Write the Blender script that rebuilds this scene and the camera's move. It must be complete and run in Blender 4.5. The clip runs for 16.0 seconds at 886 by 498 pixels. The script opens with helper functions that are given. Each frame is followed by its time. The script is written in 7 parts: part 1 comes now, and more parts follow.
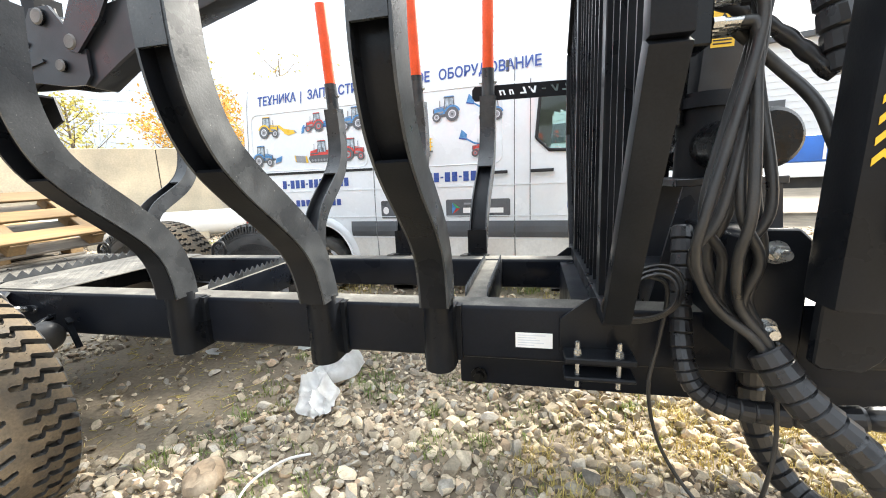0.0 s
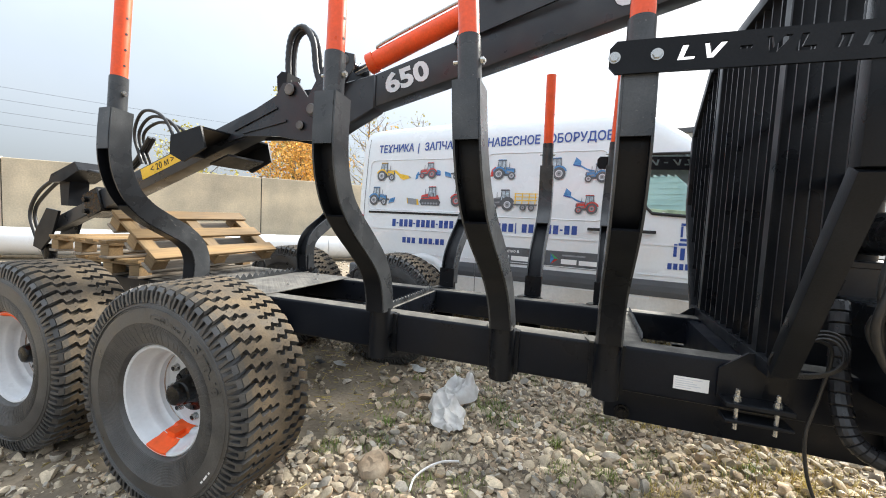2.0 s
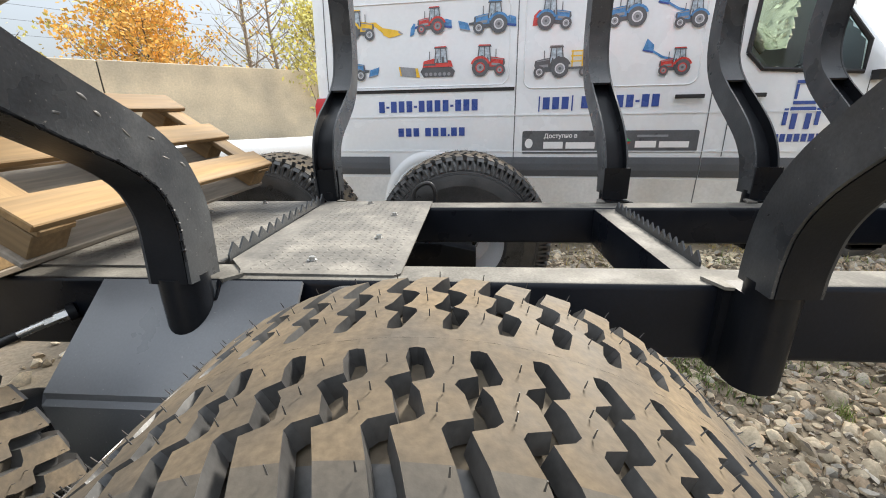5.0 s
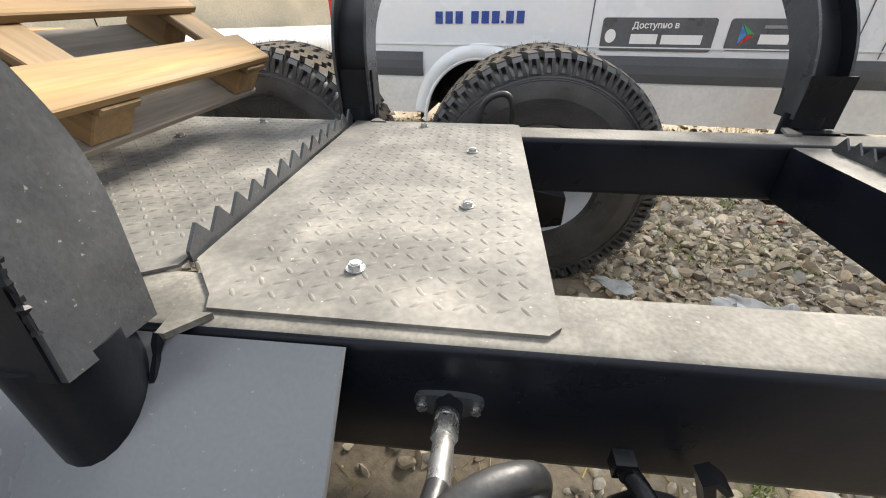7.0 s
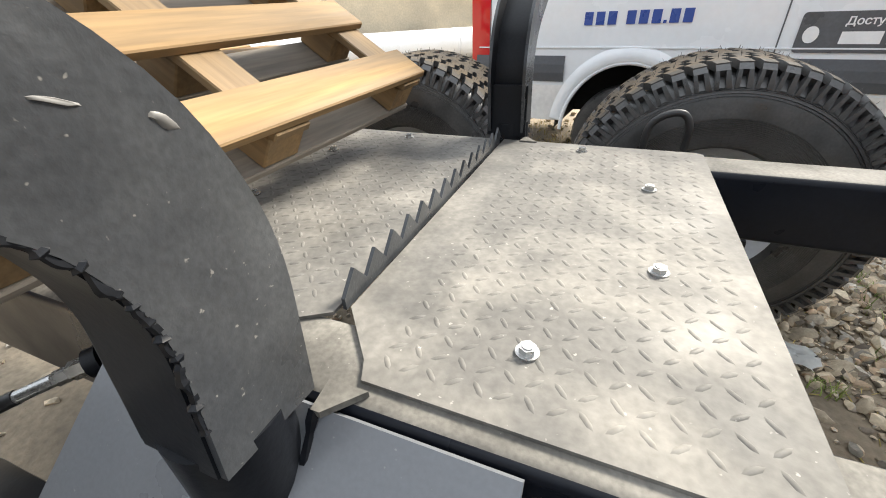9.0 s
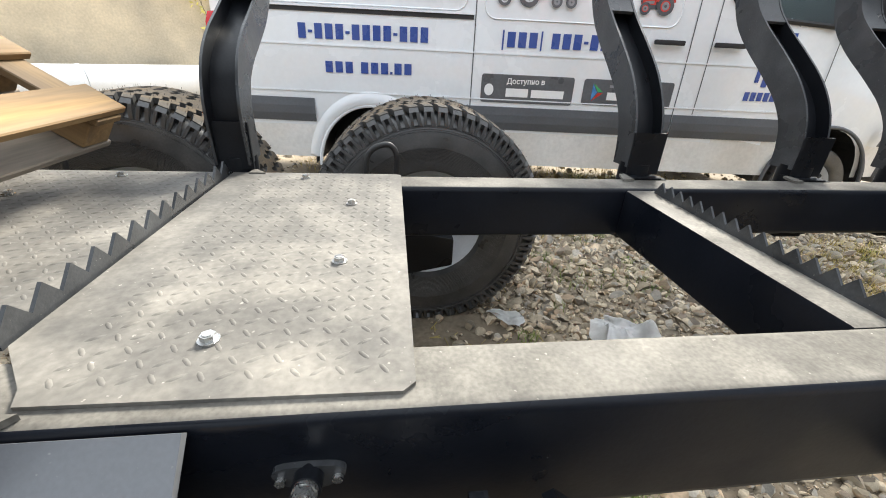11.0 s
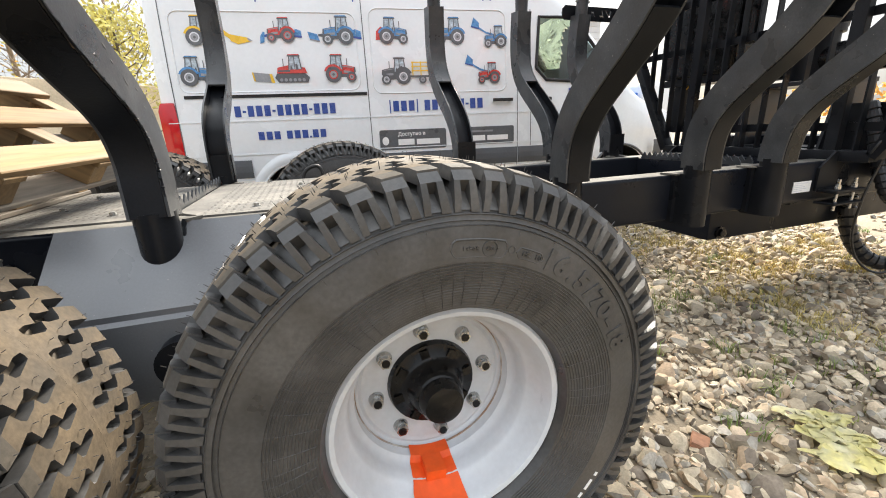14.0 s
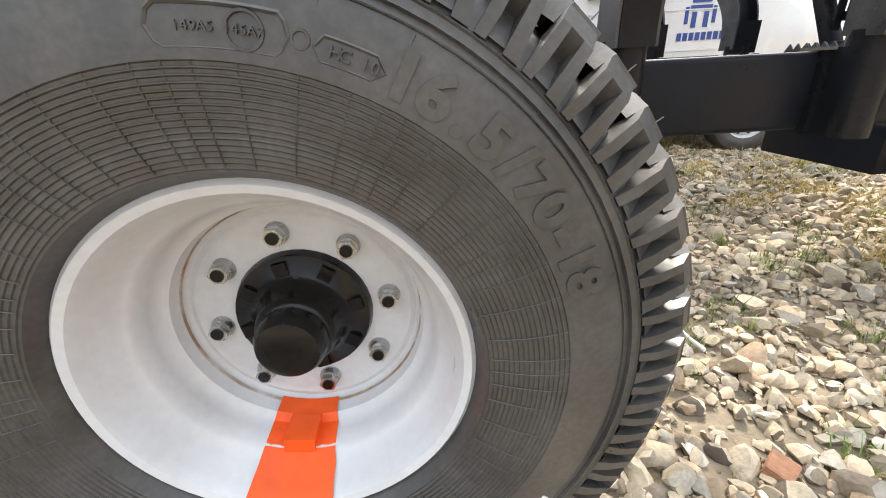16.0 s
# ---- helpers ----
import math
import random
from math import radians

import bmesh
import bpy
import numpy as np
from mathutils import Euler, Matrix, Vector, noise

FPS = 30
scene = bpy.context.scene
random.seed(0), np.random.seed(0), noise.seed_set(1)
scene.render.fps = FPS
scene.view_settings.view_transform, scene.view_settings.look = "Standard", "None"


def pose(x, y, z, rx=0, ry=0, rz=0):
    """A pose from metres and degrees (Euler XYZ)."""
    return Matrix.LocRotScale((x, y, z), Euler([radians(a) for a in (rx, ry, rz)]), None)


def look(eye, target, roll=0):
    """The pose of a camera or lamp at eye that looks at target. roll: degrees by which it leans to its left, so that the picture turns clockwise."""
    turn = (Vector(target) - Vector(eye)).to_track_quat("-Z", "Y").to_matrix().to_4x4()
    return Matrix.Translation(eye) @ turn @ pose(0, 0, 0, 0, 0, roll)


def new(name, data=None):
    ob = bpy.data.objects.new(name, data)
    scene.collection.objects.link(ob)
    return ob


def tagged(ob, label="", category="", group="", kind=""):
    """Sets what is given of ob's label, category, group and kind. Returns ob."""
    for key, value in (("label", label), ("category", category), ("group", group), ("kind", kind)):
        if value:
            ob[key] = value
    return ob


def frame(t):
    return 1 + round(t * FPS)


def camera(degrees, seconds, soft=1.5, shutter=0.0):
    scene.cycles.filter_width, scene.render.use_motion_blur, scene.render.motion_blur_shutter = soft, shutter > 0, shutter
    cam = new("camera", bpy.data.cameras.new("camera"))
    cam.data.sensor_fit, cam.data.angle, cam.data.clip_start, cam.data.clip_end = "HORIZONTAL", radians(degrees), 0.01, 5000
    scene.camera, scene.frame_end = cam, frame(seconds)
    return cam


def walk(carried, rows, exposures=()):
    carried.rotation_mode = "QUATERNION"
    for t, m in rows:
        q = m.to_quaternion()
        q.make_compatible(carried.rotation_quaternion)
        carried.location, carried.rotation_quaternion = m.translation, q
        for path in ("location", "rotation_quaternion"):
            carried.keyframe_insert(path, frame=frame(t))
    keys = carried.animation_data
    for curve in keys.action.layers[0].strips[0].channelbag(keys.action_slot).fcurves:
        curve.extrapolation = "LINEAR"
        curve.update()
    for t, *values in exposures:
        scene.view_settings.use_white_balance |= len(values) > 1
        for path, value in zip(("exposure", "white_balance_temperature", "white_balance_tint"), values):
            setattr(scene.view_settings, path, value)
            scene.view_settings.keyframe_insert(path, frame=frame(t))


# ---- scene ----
cam = camera(96.0, 16.0, 1.0)
PATH = [
    (0, (2.211, -0.842, 1.33), (1.764, 1.076, 0.98), -2.4),
    (0.5, (2.26, -1.104, 1.404), (1.591, 0.771, 1.209), -0.2),
    (1, (2.159, -1.35, 1.431), (1.481, 0.529, 1.334), -0.5),
    (1.5, (2.012, -1.469, 1.446), (1.343, 0.414, 1.355), 2.1),
    (2, (1.755, -1.368, 1.375), (1.072, 0.507, 1.236), 2.8),
    (2.5, (1.423, -1.35, 1.372), (0.72, 0.512, 1.178), 3.0),
    (3, (1.048, -1.324, 1.341), (0.362, 0.532, 1.055), 1.8),
    (3.5, (0.734, -1.081, 1.276), (0.183, 0.805, 0.907), 0.6),
    (3.7, (0.646, -0.988, 1.299), (0.189, 0.916, 0.893), 0.1),
    (5.8, (-0.213, -0.037, 1.242), (-0.218, 1.793, 0.434), 0.0),
    (6, (-0.239, 0.019, 1.245), (-0.21, 1.827, 0.392), 0.3),
    (6.5, (-0.236, 0.181, 1.212), (-0.295, 1.94, 0.263), -0.1),
    (7, (-0.235, 0.259, 1.186), (-0.418, 1.951, 0.136), -0.1),
    (7.5, (-0.262, 0.285, 1.16), (-0.569, 1.913, 0.04), 1.6),
    (8, (-0.335, 0.341, 1.202), (-0.995, 1.864, 0.086), -3.4),
    (8.2, (-0.366, 0.375, 1.208), (-1.086, 1.895, 0.126), -4.1),
    (10.3, (-0.304, 0.342, 1.213), (-0.635, 2.033, 0.197), 2.6),
    (10.5, (-0.257, 0.323, 1.212), (-0.452, 2.052, 0.226), 2.6),
    (11, (-0.16, 0.252, 1.226), (0.086, 2.03, 0.344), 2.9),
    (11.5, (-0.058, 0.179, 1.252), (0.636, 1.898, 0.5), 3.3),
    (12, (-0.017, 0.029, 1.286), (1.004, 1.639, 0.681), 3.2),
    (12.5, (-0.025, -0.199, 1.294), (1.044, 1.422, 0.813), 1.8),
    (13, (-0.071, -0.468, 1.245), (0.823, 1.266, 0.809), 0.3),
    (13.5, (-0.188, -0.694, 1.191), (0.535, 1.105, 0.702), -1.4),
    (14, (-0.216, -0.817, 1.096), (0.366, 1.007, 0.518), -2.4),
    (14.5, (-0.051, -0.825, 1.01), (0.355, 1.045, 0.427), -1.6),
    (15, (0.044, -0.78, 0.974), (0.314, 1.105, 0.362), -1.9),
    (15.5, (0.139, -0.654, 0.895), (0.299, 1.219, 0.213), -3.0),
    (16, (0.201, -0.567, 0.851), (0.287, 1.26, 0.041), -3.0),
]
walk(cam, [(t, look(eye, target, roll)) for t, eye, target, roll in PATH], [(0.0, 2.02, 6300, 7), (0.5, 1.8, 6350, 8), (1.0, 1.62, 6300, 8), (1.5, 1.44, 6250, 8), (3.0, 1.17, 6150, 8), (3.7, 1.18, 6150, 8), (5.8, 1.43, 6500, 9), (7.0, 1.52, 6500, 9), (8.2, 1.55, 6500, 9), (10.3, 1.5, 6400, 8), (11.0, 1.6, 6400, 8), (11.5, 1.72, 6500, 8), (12.0, 1.68, 6500, 8), (12.5, 1.58, 6600, 9), (13.0, 1.38, 6600, 9), (13.5, 1.40, 6600, 9), (14.5, 1.65, 6600, 10), (15.3, 1.75, 6600, 10), (16.0, 1.85, 6600, 10)])



# ---- world and sun ----
world = bpy.data.worlds.new("sky")
scene.world = world
world.use_nodes = True
wn = world.node_tree
sky = wn.nodes.new("ShaderNodeTexSky")
sky.sky_type = "NISHITA"
sky.sun_disc = False
SUN_ELEV, SUN_AZ = radians(38), radians(27)
sky.sun_elevation, sky.sun_rotation = SUN_ELEV, SUN_AZ
sky.air_density, sky.dust_density, sky.ozone_density = 1.0, 4.0, 1.0
# thin high cloud: greys the sky and lifts it
haze = wn.nodes.new("ShaderNodeMix")
haze.data_type = "RGBA"
cloud_noise = wn.nodes.new("ShaderNodeTexNoise")
cloud_noise.inputs["Scale"].default_value, cloud_noise.inputs["Detail"].default_value = 2.2, 6.0
coord = wn.nodes.new("ShaderNodeTexCoord")
ramp = wn.nodes.new("ShaderNodeMapRange")
ramp.inputs["From Min"].default_value, ramp.inputs["From Max"].default_value = 0.3, 0.7
ramp.inputs["To Min"].default_value, ramp.inputs["To Max"].default_value = 0.6, 0.9
wn.links.new(coord.outputs["Generated"], cloud_noise.inputs["Vector"])
wn.links.new(cloud_noise.outputs["Fac"], ramp.inputs["Value"])
wn.links.new(ramp.outputs["Result"], haze.inputs["Factor"])
wn.links.new(sky.outputs["Color"], haze.inputs["A"])
# an overcast sky is brighter overhead than at the horizon
split = wn.nodes.new("ShaderNodeSeparateXYZ")
wn.links.new(coord.outputs["Generated"], split.inputs[0])
rise = wn.nodes.new("ShaderNodeMapRange")
rise.inputs["To Min"].default_value, rise.inputs["To Max"].default_value = 2.1, 11.8
wn.links.new(split.outputs["Z"], rise.inputs["Value"])
cloud = wn.nodes.new("ShaderNodeVectorMath")
cloud.operation = "SCALE"
cloud.inputs[0].default_value = (0.95, 1.0, 1.055)
wn.links.new(rise.outputs["Result"], cloud.inputs["Scale"])
wn.links.new(cloud.outputs[0], haze.inputs["B"])
bg = wn.nodes["Background"]
bg.inputs["Strength"].default_value = 0.09
wn.links.new(haze.outputs["Result"], bg.inputs["Color"])

sun_data = bpy.data.lights.new("sun", "SUN")
sun_data.energy, sun_data.angle, sun_data.color = 4.7, radians(16), (1.0, 0.93, 0.82)
sun = new("sun", sun_data)
sun_dir = Vector((math.sin(SUN_AZ) * math.cos(SUN_ELEV), math.cos(SUN_AZ) * math.cos(SUN_ELEV), math.sin(SUN_ELEV)))
sun.rotation_euler = sun_dir.to_track_quat("Z", "Y").to_euler()
sun.location = sun_dir * 30

# ---- materials ----
def material(name, color, rough=0.5, metal=0.0, var=0.15, scale=6.0, fine=60.0, bump=0.0, tint=None, tint_amount=0.0, tint_scale=2.0, random_mix=0.0, island=0.0, coat=0.0, rough_var=0.15, spec=0.5, specks=0.0, speck_scale=70.0, stretch=None, island_tints=()):
    """A painted, worn or natural surface: two scales of noise in colour and gloss, fine relief, stains of a second colour."""
    m = bpy.data.materials.new(name)
    m.use_nodes = True
    t = m.node_tree
    p = t.nodes["Principled BSDF"]
    p.inputs["Metallic"].default_value = metal
    p.inputs["Coat Weight"].default_value = coat
    p.inputs["Specular IOR Level"].default_value = spec
    tc = t.nodes.new("ShaderNodeTexCoord")
    if stretch:
        mp = t.nodes.new("ShaderNodeMapping")
        mp.inputs["Scale"].default_value = stretch
        t.links.new(tc.outputs["Object"], mp.inputs["Vector"])

    def noise_tex(s, detail):
        n = t.nodes.new("ShaderNodeTexNoise")
        n.inputs["Scale"].default_value, n.inputs["Detail"].default_value = s, detail
        if stretch:
            t.links.new(mp.outputs[0], n.inputs["Vector"])
        else:
            t.links.new(tc.outputs["Object"], n.inputs["Vector"])
        return n

    def mapped(value, lo, hi, a=0.3, b=0.7):
        r = t.nodes.new("ShaderNodeMapRange")
        for key, v in (("From Min", a), ("From Max", b), ("To Min", lo), ("To Max", hi)):
            r.inputs[key].default_value = v
        t.links.new(value, r.inputs["Value"])
        return r.outputs["Result"]

    def times(a, b):
        n = t.nodes.new("ShaderNodeMath")
        n.operation = "MULTIPLY"
        t.links.new(a, n.inputs[0])
        t.links.new(b, n.inputs[1])
        return n.outputs[0]

    big, small = noise_tex(scale, 5.0), noise_tex(fine, 3.0)
    value = times(mapped(big.outputs["Fac"], 1 - var, 1 + var), mapped(small.outputs["Fac"], 1 - var * 0.6, 1 + var * 0.6))
    if random_mix:
        info = t.nodes.new("ShaderNodeObjectInfo")
        value = times(value, mapped(info.outputs["Random"], 1 - random_mix, 1 + random_mix, 0, 1))
    if island:
        geo = t.nodes.new("ShaderNodeNewGeometry")
        value = times(value, mapped(geo.outputs["Random Per Island"], 1 - island, 1 + island, 0, 1))
    rgb = t.nodes.new("ShaderNodeRGB")
    rgb.outputs[0].default_value = (*color, 1)
    source = rgb.outputs[0]
    if tint:
        mix = t.nodes.new("ShaderNodeMix")
        mix.data_type = "RGBA"
        spots = noise_tex(tint_scale, 8.0)
        t.links.new(mapped(spots.outputs["Fac"], 0.0, tint_amount, 0.42, 0.68), mix.inputs["Factor"])
        t.links.new(source, mix.inputs["A"])
        mix.inputs["B"].default_value = (*tint, 1)
        source = mix.outputs["Result"]
    if specks:
        chips = t.nodes.new("ShaderNodeMix")
        chips.data_type = "RGBA"
        marks = noise_tex(speck_scale, 2.0)
        t.links.new(mapped(marks.outputs["Fac"], 0.0, specks, 0.71, 0.77), chips.inputs["Factor"])
        t.links.new(source, chips.inputs["A"])
        chips.inputs["B"].default_value = (0.42, 0.40, 0.36, 1)
        source = chips.outputs["Result"]
    for n_tint, (other, share) in enumerate(island_tints):
        # some pieces are of another colour
        own = t.nodes.new("ShaderNodeNewGeometry")
        turn = t.nodes.new("ShaderNodeMath")
        turn.operation = "MULTIPLY"
        turn.inputs[1].default_value = 7.31 + 5.17 * n_tint
        fract = t.nodes.new("ShaderNodeMath")
        fract.operation = "FRACT"
        t.links.new(own.outputs["Random Per Island"], turn.inputs[0])
        t.links.new(turn.outputs[0], fract.inputs[0])
        blend = t.nodes.new("ShaderNodeMix")
        blend.data_type = "RGBA"
        t.links.new(mapped(fract.outputs[0], 1.0, 0.0, share * 0.7, share), blend.inputs["Factor"])
        t.links.new(source, blend.inputs["A"])
        blend.inputs["B"].default_value = (*other, 1)
        source = blend.outputs["Result"]
    mul = t.nodes.new("ShaderNodeVectorMath")
    mul.operation = "SCALE"
    t.links.new(source, mul.inputs[0])
    t.links.new(value, mul.inputs["Scale"])
    t.links.new(mul.outputs[0], p.inputs["Base Color"])
    t.links.new(mapped(big.outputs["Fac"], max(0.03, rough - rough_var), min(1.0, rough + rough_var)), p.inputs["Roughness"])
    if bump:
        b = t.nodes.new("ShaderNodeBump")
        b.inputs["Strength"].default_value, b.inputs["Distance"].default_value = 0.6, bump
        t.links.new(small.outputs["Fac"], b.inputs["Height"])
        t.links.new(b.outputs["Normal"], p.inputs["Normal"])
    return m


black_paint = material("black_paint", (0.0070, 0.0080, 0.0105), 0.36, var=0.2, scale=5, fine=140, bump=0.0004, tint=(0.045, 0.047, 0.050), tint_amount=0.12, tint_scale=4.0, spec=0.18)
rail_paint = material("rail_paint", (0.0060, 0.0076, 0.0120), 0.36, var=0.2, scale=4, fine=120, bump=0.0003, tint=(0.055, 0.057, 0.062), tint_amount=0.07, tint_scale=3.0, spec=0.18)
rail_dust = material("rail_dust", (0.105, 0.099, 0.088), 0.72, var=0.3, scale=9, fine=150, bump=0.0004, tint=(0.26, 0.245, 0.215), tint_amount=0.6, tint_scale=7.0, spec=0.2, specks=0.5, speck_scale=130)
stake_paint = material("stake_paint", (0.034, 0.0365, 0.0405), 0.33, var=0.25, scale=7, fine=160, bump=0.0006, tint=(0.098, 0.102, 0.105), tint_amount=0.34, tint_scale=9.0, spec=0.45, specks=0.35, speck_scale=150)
dusty_paint = material("dusty_paint", (0.055, 0.056, 0.058), 0.5, var=0.2, scale=5, fine=90, tint=(0.30, 0.28, 0.25), tint_amount=0.5, tint_scale=3.0)
gusset_paint = material("gusset_paint", (0.015, 0.0172, 0.0225), 0.36, var=0.15, scale=6, fine=180, bump=0.0003, tint=(0.08, 0.08, 0.08), tint_amount=0.2, tint_scale=5.0)
# blue-grey base stands in for the sky mirrored in the brackets' black paint
bracket_sheen = material("bracket_sheen", (0.135, 0.142, 0.154), 0.34, var=0.10, scale=5, fine=180, bump=0.00005, tint=(0.11, 0.115, 0.122), tint_amount=0.4, tint_scale=5.0, spec=0.7, specks=0.3, speck_scale=120, rough_var=0.08)
checker_steel = material("checker_steel", (0.105, 0.100, 0.092), 0.72, metal=0.05, var=0.26, scale=7, fine=80, bump=0.0005, tint=(0.215, 0.202, 0.178), tint_amount=0.65, tint_scale=9.0, spec=0.35, specks=0.5, speck_scale=110)
orange_paint = material("orange_paint", (0.80, 0.085, 0.012), 0.42, var=0.12, scale=9, fine=90, bump=0.0003)
orange_spray = material("orange_spray", (0.85, 0.10, 0.01), 0.55, var=0.1, scale=12)
rim_paint = material("rim_paint", (0.60, 0.625, 0.66), 0.38, var=0.06, scale=6, fine=70, tint=(0.42, 0.36, 0.30), tint_amount=0.25, tint_scale=4.0)
rusty_seam = material("rusty_seam", (0.30, 0.20, 0.13), 0.8, var=0.3, scale=30, tint=(0.55, 0.54, 0.52), tint_amount=0.9, tint_scale=12.0)
rubber = material("rubber", (0.047, 0.0465, 0.0465), 0.40, var=0.3, scale=10, fine=120, bump=0.0005, spec=0.62, tint=(0.080, 0.075, 0.070), tint_amount=0.6, tint_scale=5.0)
groove_dust = material("groove_dust", (0.088, 0.071, 0.050), 0.85, var=0.3, scale=9, fine=110, bump=0.0006, tint=(0.13, 0.10, 0.066), tint_amount=0.7, tint_scale=6.0)
tread_dust = material("tread_dust", (0.108, 0.080, 0.049), 0.85, var=0.34, scale=9, fine=110, bump=0.0008, tint=(0.058, 0.048, 0.037), tint_amount=0.8, tint_scale=8.0)
shoulder_dust = material("shoulder_dust", (0.060, 0.052, 0.042), 0.8, var=0.3, scale=9, fine=110, bump=0.0008, tint=(0.10, 0.08, 0.055), tint_amount=0.6, tint_scale=7.0)
hub_black = material("hub_black", (0.005, 0.005, 0.0055), 0.25, var=0.15, scale=20, spec=0.3)
steel = material("zinc_steel", (0.46, 0.46, 0.45), 0.28, metal=0.85, var=0.05, scale=40)
chrome = material("chrome", (0.75, 0.75, 0.76), 0.12, metal=1.0, var=0.05)
hose_rubber = material("hose_rubber", (0.018, 0.018, 0.019), 0.42, var=0.25, scale=18, fine=200, bump=0.0006, tint=(0.06, 0.055, 0.05), tint_amount=0.4, tint_scale=8.0)
wrap_plastic = material("wrap_plastic", (0.016, 0.016, 0.018), 0.35, var=0.2, scale=15)
wood_grey = material("weathered_wood", (0.20, 0.175, 0.145), 0.8, var=0.3, scale=14, fine=90, bump=0.001, tint=(0.30, 0.22, 0.14), tint_amount=0.4, tint_scale=9.0, random_mix=0.2, stretch=(1, 0.07, 1))
wood_pale = material("pallet_wood", (0.245, 0.155, 0.066), 0.75, var=0.30, scale=14, fine=90, bump=0.001, tint=(0.17, 0.095, 0.035), tint_amount=0.75, tint_scale=11.0, random_mix=0.25, stretch=(1, 0.06, 1))
wood_cross = material("pallet_wood_cross", (0.245, 0.16, 0.075), 0.75, var=0.30, scale=14, fine=90, bump=0.001, tint=(0.16, 0.095, 0.04), tint_amount=0.75, tint_scale=11.0, random_mix=0.25, stretch=(0.06, 1, 1))
van_white = material("van_white", (0.77, 0.80, 0.83), 0.22, var=0.03, scale=2, fine=30, tint=(0.55, 0.53, 0.50), tint_amount=0.18, tint_scale=1.2, coat=0.4)
van_dirty = material("van_dirty_white", (0.74, 0.735, 0.72), 0.45, var=0.1, scale=4, fine=40, tint=(0.42, 0.37, 0.30), tint_amount=0.5, tint_scale=2.0)
van_grey = material("van_grey_plastic", (0.085, 0.09, 0.10), 0.55, var=0.12, scale=5, fine=70)
dark_gap = material("dark_gap", (0.02, 0.02, 0.022), 0.7, var=0.1)
blue_print = material("blue_print", (0.035, 0.075, 0.30), 0.3, var=0.05)
red_print = material("red_print", (0.56, 0.055, 0.045), 0.3, var=0.15, scale=25)
sky_print = material("light_blue_print", (0.075, 0.235, 0.49), 0.3, var=0.18, scale=25)
yellow_print = material("yellow_print", (0.80, 0.50, 0.03), 0.35, var=0.08)
grey_print = material("grey_print", (0.10, 0.105, 0.115), 0.35, var=0.15)
mid_print = material("mid_grey_print", (0.27, 0.28, 0.30), 0.35, var=0.15)
pale_print = material("pale_print", (0.62, 0.64, 0.68), 0.35, var=0.1)
white_print = material("white_print", (0.82, 0.82, 0.82), 0.4, var=0.04)
green_print = material("green_print", (0.05, 0.35, 0.12), 0.35, var=0.1)
red_lens = material("red_lens", (0.55, 0.01, 0.015), 0.12, var=0.05, coat=0.6)
concrete = material("concrete", (0.60, 0.51, 0.37), 0.9, var=0.16, scale=1.4, fine=26, bump=0.006, tint=(0.30, 0.27, 0.22), tint_amount=0.55, tint_scale=0.9)
soil = material("soil", (0.20, 0.16, 0.112), 0.95, var=0.3, scale=2.2, fine=38, bump=0.012, tint=(0.30, 0.25, 0.18), tint_amount=0.7, tint_scale=1.3)
stone = material("gravel_stone", (0.51, 0.43, 0.315), 0.88, var=0.24, scale=20, fine=110, bump=0.0022, island=0.42, tint=(0.35, 0.285, 0.20), tint_amount=0.65, tint_scale=9.0, spec=0.3, island_tints=(((0.46, 0.345, 0.235), 0.22), ((0.39, 0.355, 0.30), 0.24), ((0.19, 0.155, 0.12), 0.14)))
rock_brown = material("brown_rock", (0.30, 0.22, 0.145), 0.9, var=0.25, scale=8, fine=60, bump=0.003, tint=(0.40, 0.34, 0.26), tint_amount=0.6, tint_scale=6.0)
grass_green = material("grass_green", (0.15, 0.23, 0.045), 0.7, var=0.25, scale=5, island=0.4, tint=(0.30, 0.26, 0.08), tint_amount=0.6, tint_scale=2.0)
cloth_white = material("white_cloth", (0.93, 0.925, 0.915), 0.85, var=0.06, scale=9, bump=0.001, tint=(0.60, 0.57, 0.52), tint_amount=0.3, tint_scale=14.0)
paper_white = material("paper_scrap", (0.70, 0.70, 0.68), 0.7, var=0.08, scale=20)
leaf_autumn = material("autumn_leaf", (0.70, 0.40, 0.09), 0.7, var=0.2, scale=2, island=0.4)
leaf_green = material("yellow_green_leaf", (0.55, 0.50, 0.15), 0.7, var=0.2, scale=2, island=0.4)
bark = material("bark", (0.12, 0.10, 0.08), 0.9, var=0.25, scale=8, bump=0.003)
twig = material("bare_twig", (0.24, 0.20, 0.16), 0.9, var=0.2, scale=8)
blue_sheet = material("blue_sheet", (0.03, 0.13, 0.48), 0.45, var=0.12, scale=3)
shed_white = material("shed_white", (0.68, 0.70, 0.73), 0.6, var=0.05, scale=1.5)
pipe_white = material("white_pipe", (0.78, 0.79, 0.80), 0.35, var=0.05, scale=2, tint=(0.5, 0.47, 0.42), tint_amount=0.3)


